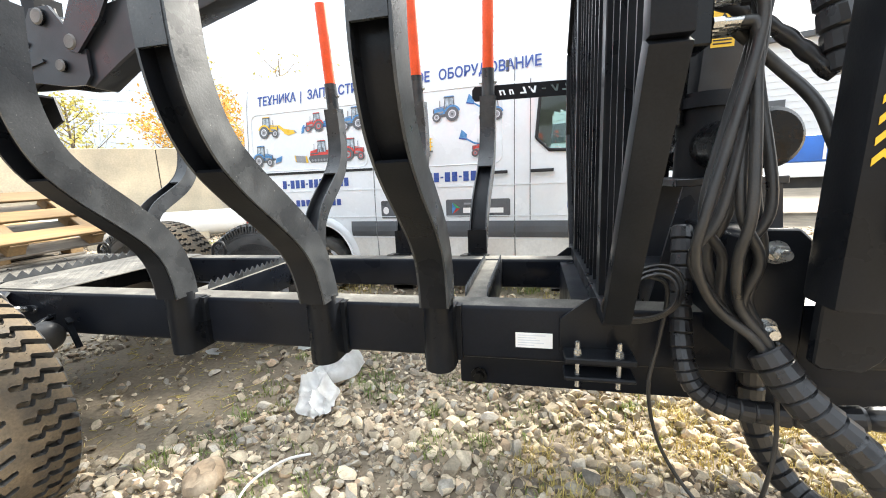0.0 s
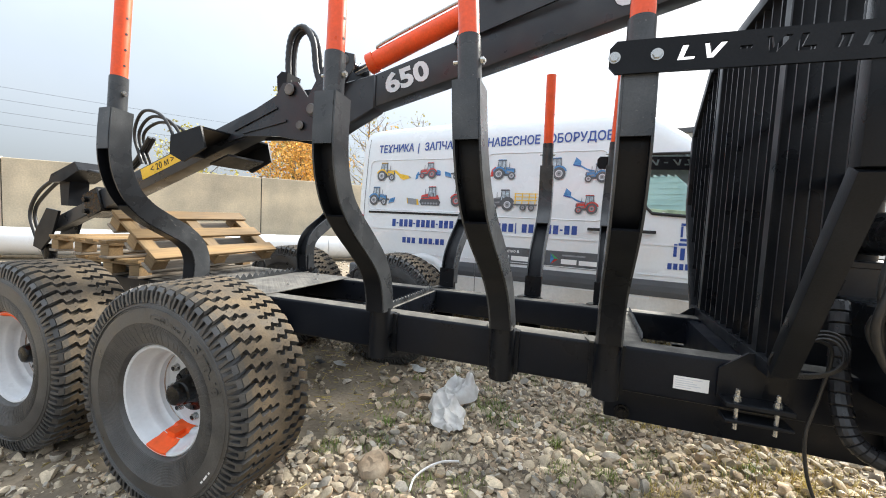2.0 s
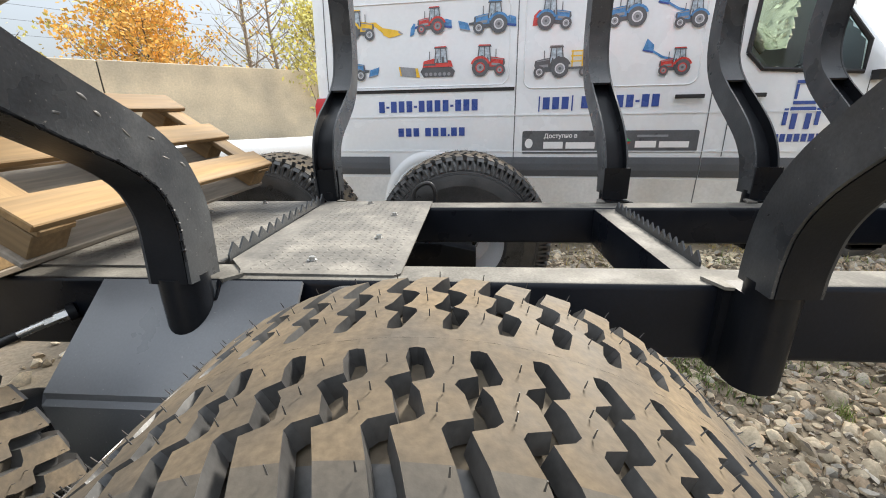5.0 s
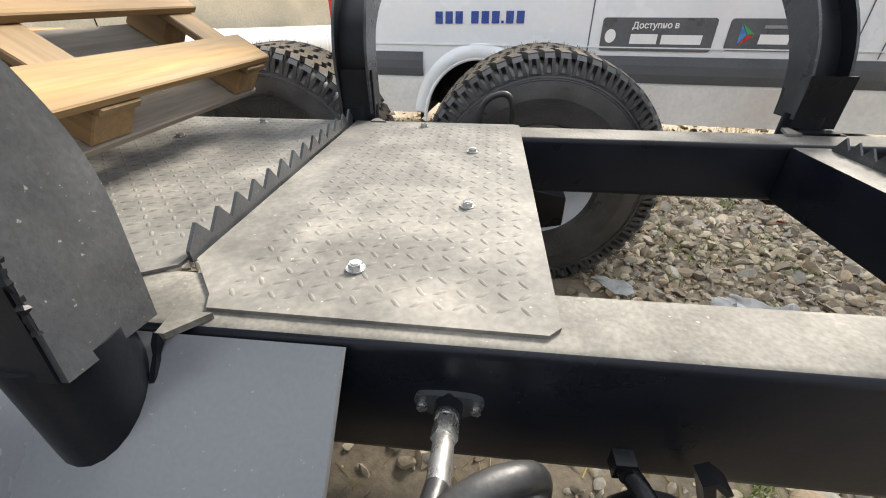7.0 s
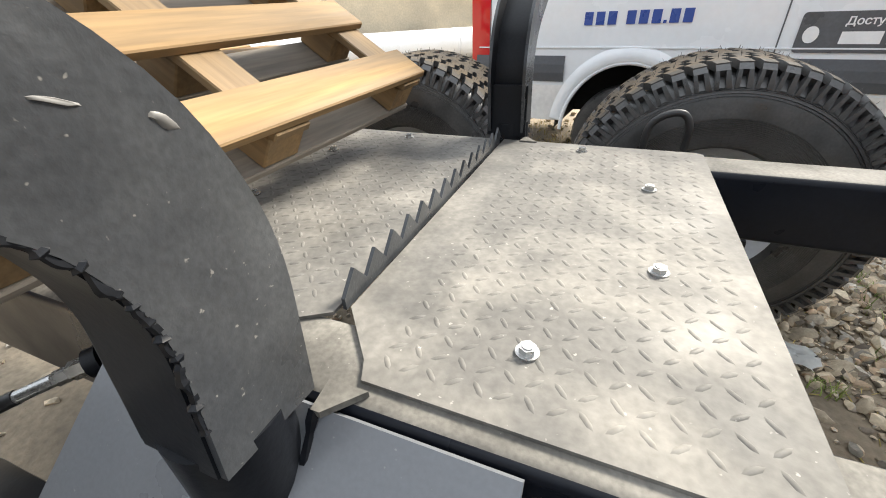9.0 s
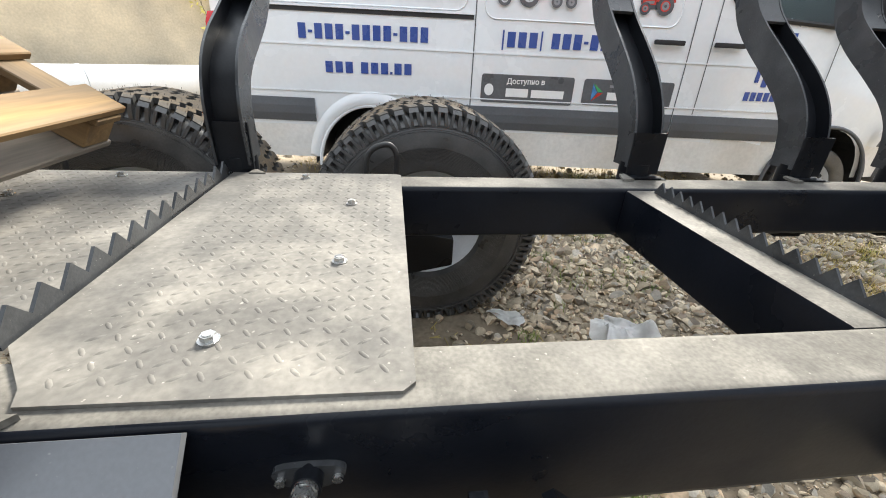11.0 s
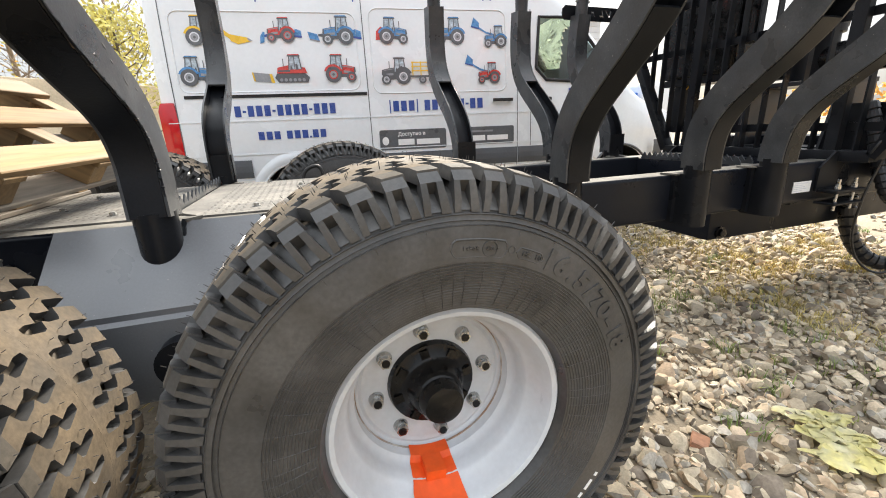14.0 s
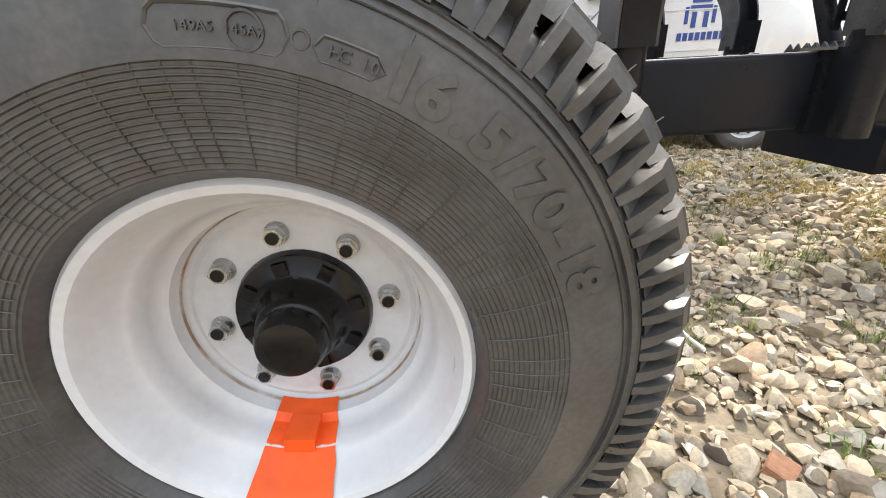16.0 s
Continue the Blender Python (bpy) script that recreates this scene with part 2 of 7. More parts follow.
def glass(name, color):
    """Thin sheet glass: clear, tinted, with a reflection that grows at a slant."""
    m = bpy.data.materials.new(name)
    m.use_nodes = True
    t = m.node_tree
    clear, gloss = t.nodes.new("ShaderNodeBsdfTransparent"), t.nodes.new("ShaderNodeBsdfGlossy")
    clear.inputs["Color"].default_value = (*color, 1)
    gloss.inputs["Roughness"].default_value = 0.03
    fres, mix = t.nodes.new("ShaderNodeFresnel"), t.nodes.new("ShaderNodeMixShader")
    fres.inputs["IOR"].default_value = 1.6
    t.links.new(fres.outputs[0], mix.inputs[0])
    t.links.new(clear.outputs[0], mix.inputs[1])
    t.links.new(gloss.outputs[0], mix.inputs[2])
    t.links.new(mix.outputs[0], t.nodes["Material Output"].inputs["Surface"])
    return m


van_glass = glass("green_glass", (0.72, 0.88, 0.85))


# ---- mesh helpers ----
def box(bm, x0, x1, y0, y1, z0, z1, m=None):
    vs = [bm.verts.new((x, y, z)) for x in (x0, x1) for y in (y0, y1) for z in (z0, z1)]
    for f in ((0, 1, 3, 2), (4, 6, 7, 5), (0, 4, 5, 1), (2, 3, 7, 6), (0, 2, 6, 4), (1, 5, 7, 3)):
        bm.faces.new([vs[i] for i in f])
    if m is not None:
        bmesh.ops.transform(bm, matrix=m, verts=vs)
    return vs


def bevel(bm, width, segments=2, angle=0.6):
    bmesh.ops.remove_doubles(bm, verts=bm.verts, dist=1e-5)
    bm.normal_update()
    edges = [e for e in bm.edges if len(e.link_faces) == 2 and e.calc_face_angle(0) > angle]
    bmesh.ops.bevel(bm, geom=edges, offset=width, segments=segments, profile=0.6, affect="EDGES", clamp_overlap=True)


def basis(d):
    d = Vector(d).normalized()
    up = Vector((0, 0, 1)) if abs(d.z) < 0.95 else Vector((1, 0, 0))
    a = d.cross(up).normalized()
    return a, a.cross(d).normalized()


def cyl(bm, p0, p1, r0, r1=None, seg=16, caps=True):
    p0, p1 = Vector(p0), Vector(p1)
    r1 = r0 if r1 is None else r1
    a, b = basis(p1 - p0)
    rings = []
    for p, r in ((p0, r0), (p1, r1)):
        rings.append([bm.verts.new(p + r * (math.cos(2 * math.pi * i / seg) * a + math.sin(2 * math.pi * i / seg) * b)) for i in range(seg)])
    for i in range(seg):
        bm.faces.new((rings[0][i], rings[0][(i + 1) % seg], rings[1][(i + 1) % seg], rings[1][i]))
    if caps:
        bm.faces.new(list(reversed(rings[0])))
        bm.faces.new(rings[1])
    return rings


def smooth_path(pts, n=6):
    """Catmull-Rom through the points."""
    pts = [Vector(p) for p in pts]
    q = [2 * pts[0] - pts[1]] + pts + [2 * pts[-1] - pts[-2]]
    out = []
    for i in range(1, len(q) - 2):
        for k in range(n):
            t = k / n
            a, b, c, d = q[i - 1], q[i], q[i + 1], q[i + 2]
            out.append(0.5 * ((2 * b) + (c - a) * t + (2 * a - 5 * b + 4 * c - d) * t * t + (3 * b - a - 3 * c + d) * t ** 3))
    out.append(pts[-1])
    return out


def tube(bm, pts, r, seg=10, n=6, ridges=None):
    path = smooth_path(pts, n) if n > 1 else [Vector(p) for p in pts]
    rings = []
    a = None
    for i, p in enumerate(path):
        d = (path[min(i + 1, len(path) - 1)] - path[max(i - 1, 0)]).normalized()
        if a is None:
            a, b = basis(d)
        else:
            a = (a - d * a.dot(d)).normalized()
        b = d.cross(a)
        rr = r(i / (len(path) - 1)) if callable(r) else r
        if ridges:
            rr *= ridges(i)
        rings.append([bm.verts.new(p + rr * (math.cos(2 * math.pi * k / seg) * a + math.sin(2 * math.pi * k / seg) * b)) for k in range(seg)])
    for q0, q1 in zip(rings, rings[1:]):
        for k in range(seg):
            bm.faces.new((q0[k], q0[(k + 1) % seg], q1[(k + 1) % seg], q1[k]))
    bm.faces.new(list(reversed(rings[0])))
    bm.faces.new(rings[-1])


def prism(bm, outline, axis, lo, hi):
    """A plate: an outline of (u, v) pushed along an axis from lo to hi. x: (y, z); y: (x, z); z: (x, y)."""
    def at(u, v, w):
        return {"x": (w, u, v), "y": (u, w, v), "z": (u, v, w)}[axis]
    lower, upper = [bm.verts.new(at(u, v, lo)) for u, v in outline], [bm.verts.new(at(u, v, hi)) for u, v in outline]
    n = len(outline)
    faces = [bm.faces.new(lower), bm.faces.new(upper)]
    for i in range(n):
        faces.append(bm.faces.new((lower[i], lower[(i + 1) % n], upper[(i + 1) % n], upper[i])))
    bmesh.ops.recalc_face_normals(bm, faces=faces)
    return lower + upper


def lathe(bm, profile, seg=64, center=(0, 0, 0), a0=0.0, a1=2 * math.pi):
    """A profile of (radius, y) turned about the y axis."""
    full = abs(a1 - a0 - 2 * math.pi) < 1e-6
    count = seg if full else seg + 1
    rings = []
    for i in range(count):
        a = a0 + (a1 - a0) * i / seg
        rings.append([bm.verts.new((center[0] + r * math.cos(a), center[1] + y, center[2] + r * math.sin(a))) for r, y in profile])
    faces = []
    for i in range(seg):
        q0, q1 = rings[i], rings[(i + 1) % count]
        for k in range(len(profile) - 1):
            faces.append(bm.faces.new((q0[k], q0[k + 1], q1[k + 1], q1[k])))
    bmesh.ops.recalc_face_normals(bm, faces=faces)
    return faces


def mesh_from(name, bm, mat, smooth=None):
    bmesh.ops.recalc_face_normals(bm, faces=bm.faces)
    me = bpy.data.meshes.new(name)
    bm.to_mesh(me)
    bm.free()
    for mm in (mat if isinstance(mat, (list, tuple)) else [mat]):
        me.materials.append(mm)
    if smooth is not None:
        me.shade_smooth()
        me.set_sharp_from_angle(angle=radians(smooth))
    return me


def part(name, bm, mat, parent, label="", smooth=None):
    """One mesh object under a thing or under a part."""
    ob = new(name, mesh_from(name, bm, mat, smooth))
    ob.parent = parent
    if label:
        ob["label"] = label
    return ob


def thing(name, label, category, m=None, group="", kind=""):
    ob = new(name)
    ob.empty_display_size = 0.1
    if m is not None:
        ob.matrix_basis = m
    return tagged(ob, label, category, group, kind)


def solo(name, bm, mat, label, category, m=None, group="", kind="", smooth=None):
    ob = new(name, mesh_from(name, bm, mat, smooth))
    if m is not None:
        ob.matrix_basis = m
    return tagged(ob, label, category, group, kind)


def lettering(name, text, size, mat, parent, m, depth=0.0008, stretch=1.0, label="", bold=0.0):
    """Flat letters in the built-in font, as a mesh; they read along local x, up local y."""
    cu = bpy.data.curves.new(name, "FONT")
    cu.body, cu.size, cu.extrude, cu.align_x, cu.align_y = text, size, depth, "CENTER", "CENTER"
    cu.resolution_u, cu.offset = 3, bold
    tmp = bpy.data.objects.new(name, cu)
    scene.collection.objects.link(tmp)
    bpy.context.view_layer.update()
    me = bpy.data.meshes.new_from_object(tmp.evaluated_get(bpy.context.evaluated_depsgraph_get()))
    bpy.data.objects.remove(tmp)
    me.materials.clear()
    me.materials.append(mat)
    me.transform(Matrix.Diagonal((stretch, 1, 1, 1)))
    me.transform(m)
    ob = new(name, me)
    ob.parent = parent
    if label:
        ob["label"] = label
    return ob

# ---- ground ----
CY = 1.065  # the trailer's middle line


def ground_height(x, y):
    return 0.025 * noise.noise(Vector((x * 0.6, y * 0.6, 0))) + 0.012 * noise.noise(Vector((x * 2.3, y * 2.3, 4)))


bm = bmesh.new()
cuts = [-900, -300, -100, -40, -20, -12, -9] + [-7 + 0.25 * i for i in range(61)] + [10, 14, 25, 60, 150, 400, 900]
cols = [[bm.verts.new((x, y, ground_height(x, y) if max(abs(x), abs(y)) < 12 else 0)) for y in cuts] for x in cuts]
for i in range(len(cuts) - 1):
    for j in range(len(cuts) - 1):
        bm.faces.new((cols[i][j], cols[i + 1][j], cols[i + 1][j + 1], cols[i][j + 1]))
solo("ground", bm, soil, "trodden grey-brown soil with scattered stone", "ground", kind="structure", smooth=60)
# ---- trailer ----
trailer = thing("forestry_trailer", "black steel forestry trailer with white-rimmed bogie wheels, parked on gravel", "trailer")
RAIL_NEAR, RAIL_FAR, Z0, Z1 = (0.58, 0.70), (2 * CY - 0.70, 2 * CY - 0.58), 0.645, 0.855
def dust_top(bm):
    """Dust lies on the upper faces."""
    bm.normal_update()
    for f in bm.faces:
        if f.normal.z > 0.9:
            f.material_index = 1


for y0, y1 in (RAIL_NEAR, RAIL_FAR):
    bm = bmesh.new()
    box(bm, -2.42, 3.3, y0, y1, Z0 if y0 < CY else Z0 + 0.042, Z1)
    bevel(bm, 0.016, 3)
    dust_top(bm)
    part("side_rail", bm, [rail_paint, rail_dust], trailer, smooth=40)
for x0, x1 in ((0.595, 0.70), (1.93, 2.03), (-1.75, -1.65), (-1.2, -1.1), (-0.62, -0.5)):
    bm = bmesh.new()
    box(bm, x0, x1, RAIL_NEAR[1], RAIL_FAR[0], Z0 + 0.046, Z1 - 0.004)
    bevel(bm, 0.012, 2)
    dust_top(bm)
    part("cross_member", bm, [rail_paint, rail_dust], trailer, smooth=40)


def wheel(x, yc, side, spin):
    """side: -1 shows its face towards -y."""
    c = Vector((x, yc, 0.508))
    s = -side
    rim = bmesh.new()
    lathe(rim, [(r, s * y) for r, y in ((0.252, -0.160), (0.256, -0.166), (0.250, -0.172), (0.240, -0.168), (0.232, -0.150), (0.226, -0.120), (0.214, -0.105), (0.209, -0.098), (0.205, -0.070), (0.203, -0.058), (0.196, -0.050), (0.190, -0.045), (0.186, -0.018), (0.182, -0.012), (0.178, -0.0095), (0.170, -0.0125), (0.165, -0.010), (0.16, -0.010), (0.10, -0.010), (0.10, 0.004), (0.18, 0.004), (0.20, 0.06), (0.225, 0.12), (0.252, 0.16))], 72, c)
    w = part("wheel", rim, rim_paint, trailer, "pale grey steel wheel rim", smooth=35)
    ty = bmesh.new()
    NT = 54
    step = 2 * math.pi / NT
    prof = [(0.243, -0.140), (0.255, -0.164), (0.263, -0.182)]
    for k in range(17):
        r0 = 0.266 + 0.0058 * k
        y0 = -0.188 - 0.022 * math.sin(math.pi * 0.5 * k / 17)
        prof += [(r0, y0), (r0 + 0.0030, y0 - 0.0003), (r0 + 0.0042, y0 - 0.0021), (r0 + 0.0052, y0 - 0.0021)]
    prof += [(0.375, -0.211), (0.41, -0.209), (0.4275, -0.2055), (0.4285, -0.2075), (0.430, -0.2050), (0.436, -0.203), (0.438, -0.2075), (0.4395, -0.2065), (0.446, -0.2055), (0.448, -0.2075), (0.451, -0.201), (0.470, -0.190), (0.484, -0.176), (0.500, -0.13), (0.510, -0.06), (0.512, 0.0)]
    prof = prof + [(r, -y) for r, y in reversed(prof[:-1])]
    for f in lathe(ty, prof, 96, c):
        if abs(f.calc_center_median().y - c.y) < 0.14 and (f.calc_center_median() - c).length > 0.45:
            f.material_index = 2

    def low_r(y):
        return 0.513 - 0.12 * max(0.0, y - 0.02) ** 2 - 0.35 * max(0.0, y - 0.168)

    def pt(a, y, r, half):
        return (c.x + r * math.cos(a), c.y + half * y, c.z + r * math.sin(a))

    for k in range(64):
        a = 2 * math.pi * (k + 0.35 * math.sin(k * 5.1)) / 64
        rs = [0.272, 0.292, 0.314, 0.338, 0.366]
        qs = [pt(a + 0.08 * (r - 0.27), 0.1890 + 0.022 * math.sin(math.pi * 0.5 * (r - 0.266) / 0.0986), r, -1) for r in rs]
        for q0, q1 in zip(qs, qs[1:]):
            cyl(ty, q0, q1, 0.0007, seg=4)
    # each half carries lugs that meet in a middle rib and part at stepped grooves towards the shoulder
    groove = ((0.180, 0.06, 0.42), (0.155, 0.20, 0.42), (0.124, 0.40, 0.40), (0.117, 0.22, 0.66), (0.110, 0.00, 0.42), (0.084, 0.12, 0.42), (0.073, 0.26, 0.42), (0.066, 0.10, 0.66), (0.058, -0.06, 0.40), (0.036, 0.06, 0.40), (0.020, 0.10, 0.28))

    def lug(y0, y1, wide):
        """One lug between two distances from the middle: left side outwards in, right side back out."""
        rows = [(y, g, w * wide) for y, g, w in groove if y0 - 1e-6 <= y <= y1 + 1e-6]
        return [(g + w / 2, y) for y, g, w in rows], [(g + 1 - w / 2, y) for y, g, w in reversed(rows)]

    for half in (-1, 1):
        for k in range(NT):
            a0 = step * (k + (0.5 if half > 0 else 0)) + spin
            left, right = lug(0.0, 0.3, 0.92)
            l_low, r_low = lug(0.0, 0.3, 0.60)
            rib = [(0.10, 0.018), (0.10, 0.0), (0.35, 0.0), (0.60, 0.0), (0.85, 0.0), (1.10, 0.0), (1.10, 0.018)]

            def raised(pts, rise):
                return [ty.verts.new(pt(a0 + u * step, y, low_r(y) + rise * (1 if y < 0.19 else 0.55), half)) for u, y in pts]

            hi = raised(left + rib + right, 0.019)
            lo = raised(l_low + rib + r_low, -0.004)
            n = len(hi)
            ty.faces.new((hi[0], hi[1], hi[n - 2], hi[n - 1])).material_index = 1 if half > 0 else 3
            ty.faces.new(hi[1:n - 1]).material_index = 1
            for i in range(n):
                ty.faces.new((lo[i], lo[(i + 1) % n], hi[(i + 1) % n], hi[i]))
            # the lug runs on down the sidewall as an arch
            top = ((0.182, 0.521, 0.30, 0.44, 0.74, 0.90), (0.197, 0.505, 0.24, 0.44, 0.72, 0.90), (0.204, 0.473, 0.14, 0.40, 0.70, 0.92), (0.2045, 0.451, 0.04, 0.36, 0.72, 0.94))
            low = ((0.168, 0.490), (0.178, 0.481), (0.190, 0.470), (0.2005, 0.450))
            up = [[ty.verts.new(pt(a0 + u * step, y, r, half)) for u in us] for y, r, *us in top]
            dn = [[ty.verts.new(pt(a0 + u * step, low[q][0], low[q][1], half)) for u in us] for q, (y, r, *us) in enumerate(top)]
            ty.faces.new((up[0][0], up[0][3], up[1][3], up[1][2], up[1][1], up[1][0]))
            ty.faces.new((up[1][1], up[1][2], dn[1][2], dn[1][1]))
            for q in range(3):
                ty.faces.new((up[q][0], up[q + 1][0], dn[q + 1][0], dn[q][0]))
                ty.faces.new((up[q][3], up[q + 1][3], dn[q + 1][3], dn[q][3]))
            for q in (1, 2):
                for l, r in ((0, 1), (2, 3)):
                    ty.faces.new((up[q][l], up[q][r], up[q + 1][r], up[q + 1][l]))
                for l in (1, 2):
                    ty.faces.new((up[q][l], up[q + 1][l], dn[q + 1][l], dn[q][l]))
            # the arch's floor ramps up to the rim of the sidewall
            ramp = [ty.verts.new(pt(a0 + u * step, y, r, half)) for u, y, r in ((0.44, 0.180, 0.483), (0.72, 0.180, 0.483), (0.71, 0.2035, 0.455), (0.37, 0.2035, 0.455))]
            ty.faces.new(ramp)
            # moulding whiskers
            for u, y in ((0.45, 0.165), (0.66, 0.108), (0.60, 0.085), (0.5, 0.045)):
                q = pt(a0 + u * step, y, low_r(y) + 0.020, half)
                e = pt(a0 + u * step, y, low_r(y) + 0.020 + 0.009, half)
                cyl(ty, q, e, 0.0010, 0.0006, seg=3)
    part("tyre", ty, [rubber, tread_dust, groove_dust, shoulder_dust], w, "black rubber tyre with dusty tread blocks", smooth=30)
    seam = bmesh.new()
    lathe(seam, [(r, s * y) for r, y in ((0.1880, -0.020), (0.1868, -0.0235), (0.1855, -0.0235), (0.1845, -0.019))], 60, c)
    part("weld_seam", seam, rusty_seam, w, "thin rusty weld seam", smooth=40)
    hub = bmesh.new()
    lathe(hub, [(r, s * y) for r, y in ((0.001, -0.122), (0.030, -0.122), (0.044, -0.117), (0.050, -0.106), (0.051, -0.084), (0.057, -0.080), (0.060, -0.070), (0.066, -0.045), (0.080, -0.032), (0.104, -0.026), (0.108, -0.012), (0.108, 0.02))], 40, c)
    part("hub", hub, hub_black, w, "black painted hub with a domed cap", smooth=40)
    for k in range(8):
        a = 2 * math.pi * k / 8 + 0.2
        rib = bmesh.new()
        box(rib, 0.070, 0.098, -0.012, 0.012, -0.03, 0.03, Matrix.Translation(c + Vector((0, s * -0.028, 0))) @ Matrix.Rotation(-a, 4, "Y") @ Matrix.Diagonal((1, 0.6, 0.35, 1)))
        part("hub_rib", rib, hub_black, w)
    for k in range(8):
        a = radians(22.5 + 45 * k - 15)
        p = c + Vector((0.1375 * math.cos(a), s * -0.010, 0.1375 * math.sin(a)))
        nut = bmesh.new()
        d = Vector((0, -s, 0))
        cyl(nut, p, p + d * 0.003, 0.0185, seg=20)
        cyl(nut, p + d * 0.003, p + d * 0.012, 0.0185, 0.0155, seg=20)
        cyl(nut, p + d * 0.012, p + d * 0.024, 0.0150, seg=6)
        for f in nut.faces:
            f.material_index = 0
        count = len(nut.faces)
        cyl(nut, p + d * 0.0235, p + d * 0.0265, 0.0098, seg=12)
        nut.faces.ensure_lookup_table()
        for f in nut.faces[count:]:
            f.material_index = 1
        part("wheel_nut", nut, [steel, hub_black], w)
    return w, c, s


def paint_mark(w, c, s, a, half_width, disc=False):
    """A stripe of spray paint across the rim, following its steps."""
    bm = bmesh.new()
    prof = [(0.254, -0.170), (0.240, -0.171), (0.2305, -0.150), (0.2245, -0.120), (0.2125, -0.105), (0.2035, -0.070), (0.2015, -0.055), (0.1885, -0.046), (0.183, -0.016)]
    if disc:
        prof = [(0.258, -0.164), (0.2565, -0.1735)] + prof + [(0.170, -0.0125), (0.125, -0.0125)]
    lathe(bm, [(r - 0.0012, s * y - 0.001 * s) for r, y in prof], 10, c, a - half_width, a + half_width)
    box(bm, -0.03, 0.03, -0.03, 0.025, -0.012, 0.02, Matrix.Translation(c) @ Matrix.Rotation(-a, 4, "Y") @ Matrix.Translation((0.193, s * -0.075, 0)) @ Matrix.Rotation(radians(90), 4, "Y") @ Matrix.Diagonal((0.8, 1, 0.8, 1)))
    part("paint_mark", bm, orange_spray, w, "bright orange spray paint stripe", smooth=30)


wheels = [wheel(0.0, 0.012, -1, 0.05), wheel(-1.20, 0.012, -1, 0.11), wheel(0.0, 2 * CY - 0.012, 1, 0.02), wheel(-1.20, 2 * CY - 0.012, 1, 0.09)]
paint_mark(*wheels[0], radians(-97), 0.27)
paint_mark(*wheels[1], radians(84), 0.42, True)



def sidewall_marks(w, c):
    """Raised moulding on the outer sidewall: size, load box and a painted batch mark."""
    def m(a, r, y, size=1.0):
        a_ = radians(a)
        p = c + Vector((r * math.cos(a_), y, r * math.sin(a_)))
        return Matrix.Translation(p) @ Matrix.Rotation(-(a_ - math.pi / 2), 4, "Y") @ Matrix.Rotation(radians(90), 4, "X")
    for k, ch in enumerate("16.5/70-18"):
        lettering("size_lettering", ch, 0.055, rubber, w, m(60.5 - 4.6 * k, 0.390, -0.2098), 0.0030, 1.15, bold=0.0024)
    for k, ch in enumerate("149A5"):
        lettering("size_lettering", ch, 0.0105, rubber, w, m(87.2 - 0.95 * k, 0.387, -0.2105), 0.0018, 1.1)
    for k, ch in enumerate("145A7"):
        lettering("size_lettering", ch, 0.0105, rubber, w, m(81.5 - 0.95 * k, 0.387, -0.2110), 0.0018, 1.1)
    for k, ch in enumerate("HC 10"):
        lettering("size_lettering", ch, 0.014, rubber, w, m(69.0 - 1.25 * k, 0.387, -0.2112), 0.0024, 1.1)
    bm = bmesh.new()
    o = [(radians(a), r) for a, r in [(70.6 - 1.3 * i, 0.397) for i in range(6)] + [(62.6, 0.387)] + [(64.1 + 1.3 * i, 0.377) for i in range(6)] + [(71.6, 0.387), (70.6, 0.397)]]
    tube(bm, [c + Vector((r * math.cos(a), -0.2100, r * math.sin(a))) for a, r in o], 0.0016, 5, 1)
    part("moulded_frame", bm, rubber, w)
    bm = bmesh.new()
    q = c + Vector((0.389 * math.cos(radians(73.2)), -0.2103, 0.389 * math.sin(radians(73.2))))
    tube(bm, [q + Vector((0.007 * math.cos(2 * math.pi * i / 16), 0, 0.007 * math.sin(2 * math.pi * i / 16))) for i in range(17)], 0.0013, 5, 1)
    part("moulded_ring", bm, rubber, w)
    # raised mould lines across the smooth band
    for a in (61.2, 72.0, 96.0, 108.0, 121.0):
        bm = bmesh.new()
        cyl(bm, c + Vector((0.366 * math.cos(radians(a)), -0.2102, 0.366 * math.sin(radians(a)))), c + Vector((0.425 * math.cos(radians(a)), -0.2062, 0.425 * math.sin(radians(a)))), 0.0013, seg=5)
        part("mould_line", bm, rubber, w)
    bm = bmesh.new()
    o = [(radians(a), r) for a, r in [(89.2 - 0.95 * i, 0.404) for i in range(15)] + [(75.2, 0.399), (74.6, 0.388), (75.2, 0.377)] + [(75.9 + 0.95 * i, 0.372) for i in range(15)] + [(90.2, 0.377), (90.8, 0.388), (90.2, 0.399), (89.2, 0.404)]]
    tube(bm, [c + Vector((r * math.cos(a), -0.2095, r * math.sin(a))) for a, r in o], 0.0022, 5, 1)
    part("moulded_frame", bm, rubber, w)
    bm = bmesh.new()
    q = c + Vector((0.387 * math.cos(radians(79.6)), -0.2105, 0.387 * math.sin(radians(79.6))))
    tube(bm, [q + Vector((0.0145 * math.cos(2 * math.pi * i / 20), 0, 0.0145 * math.sin(2 * math.pi * i / 20))) for i in range(21)], 0.0018, 5, 1)
    part("moulded_ring", bm, rubber, w)
    for a, r, wd in ((-33, 0.410, 0.010), (-37.5, 0.408, 0.030), (-42, 0.408, 0.014)):
        bm = bmesh.new()
        box(bm, -wd / 2, wd / 2, -0.004, 0.004, 0.0, 0.0012, m(a, r, -0.2092))
        part("batch_mark", bm, white_print, w, "small white painted mark")


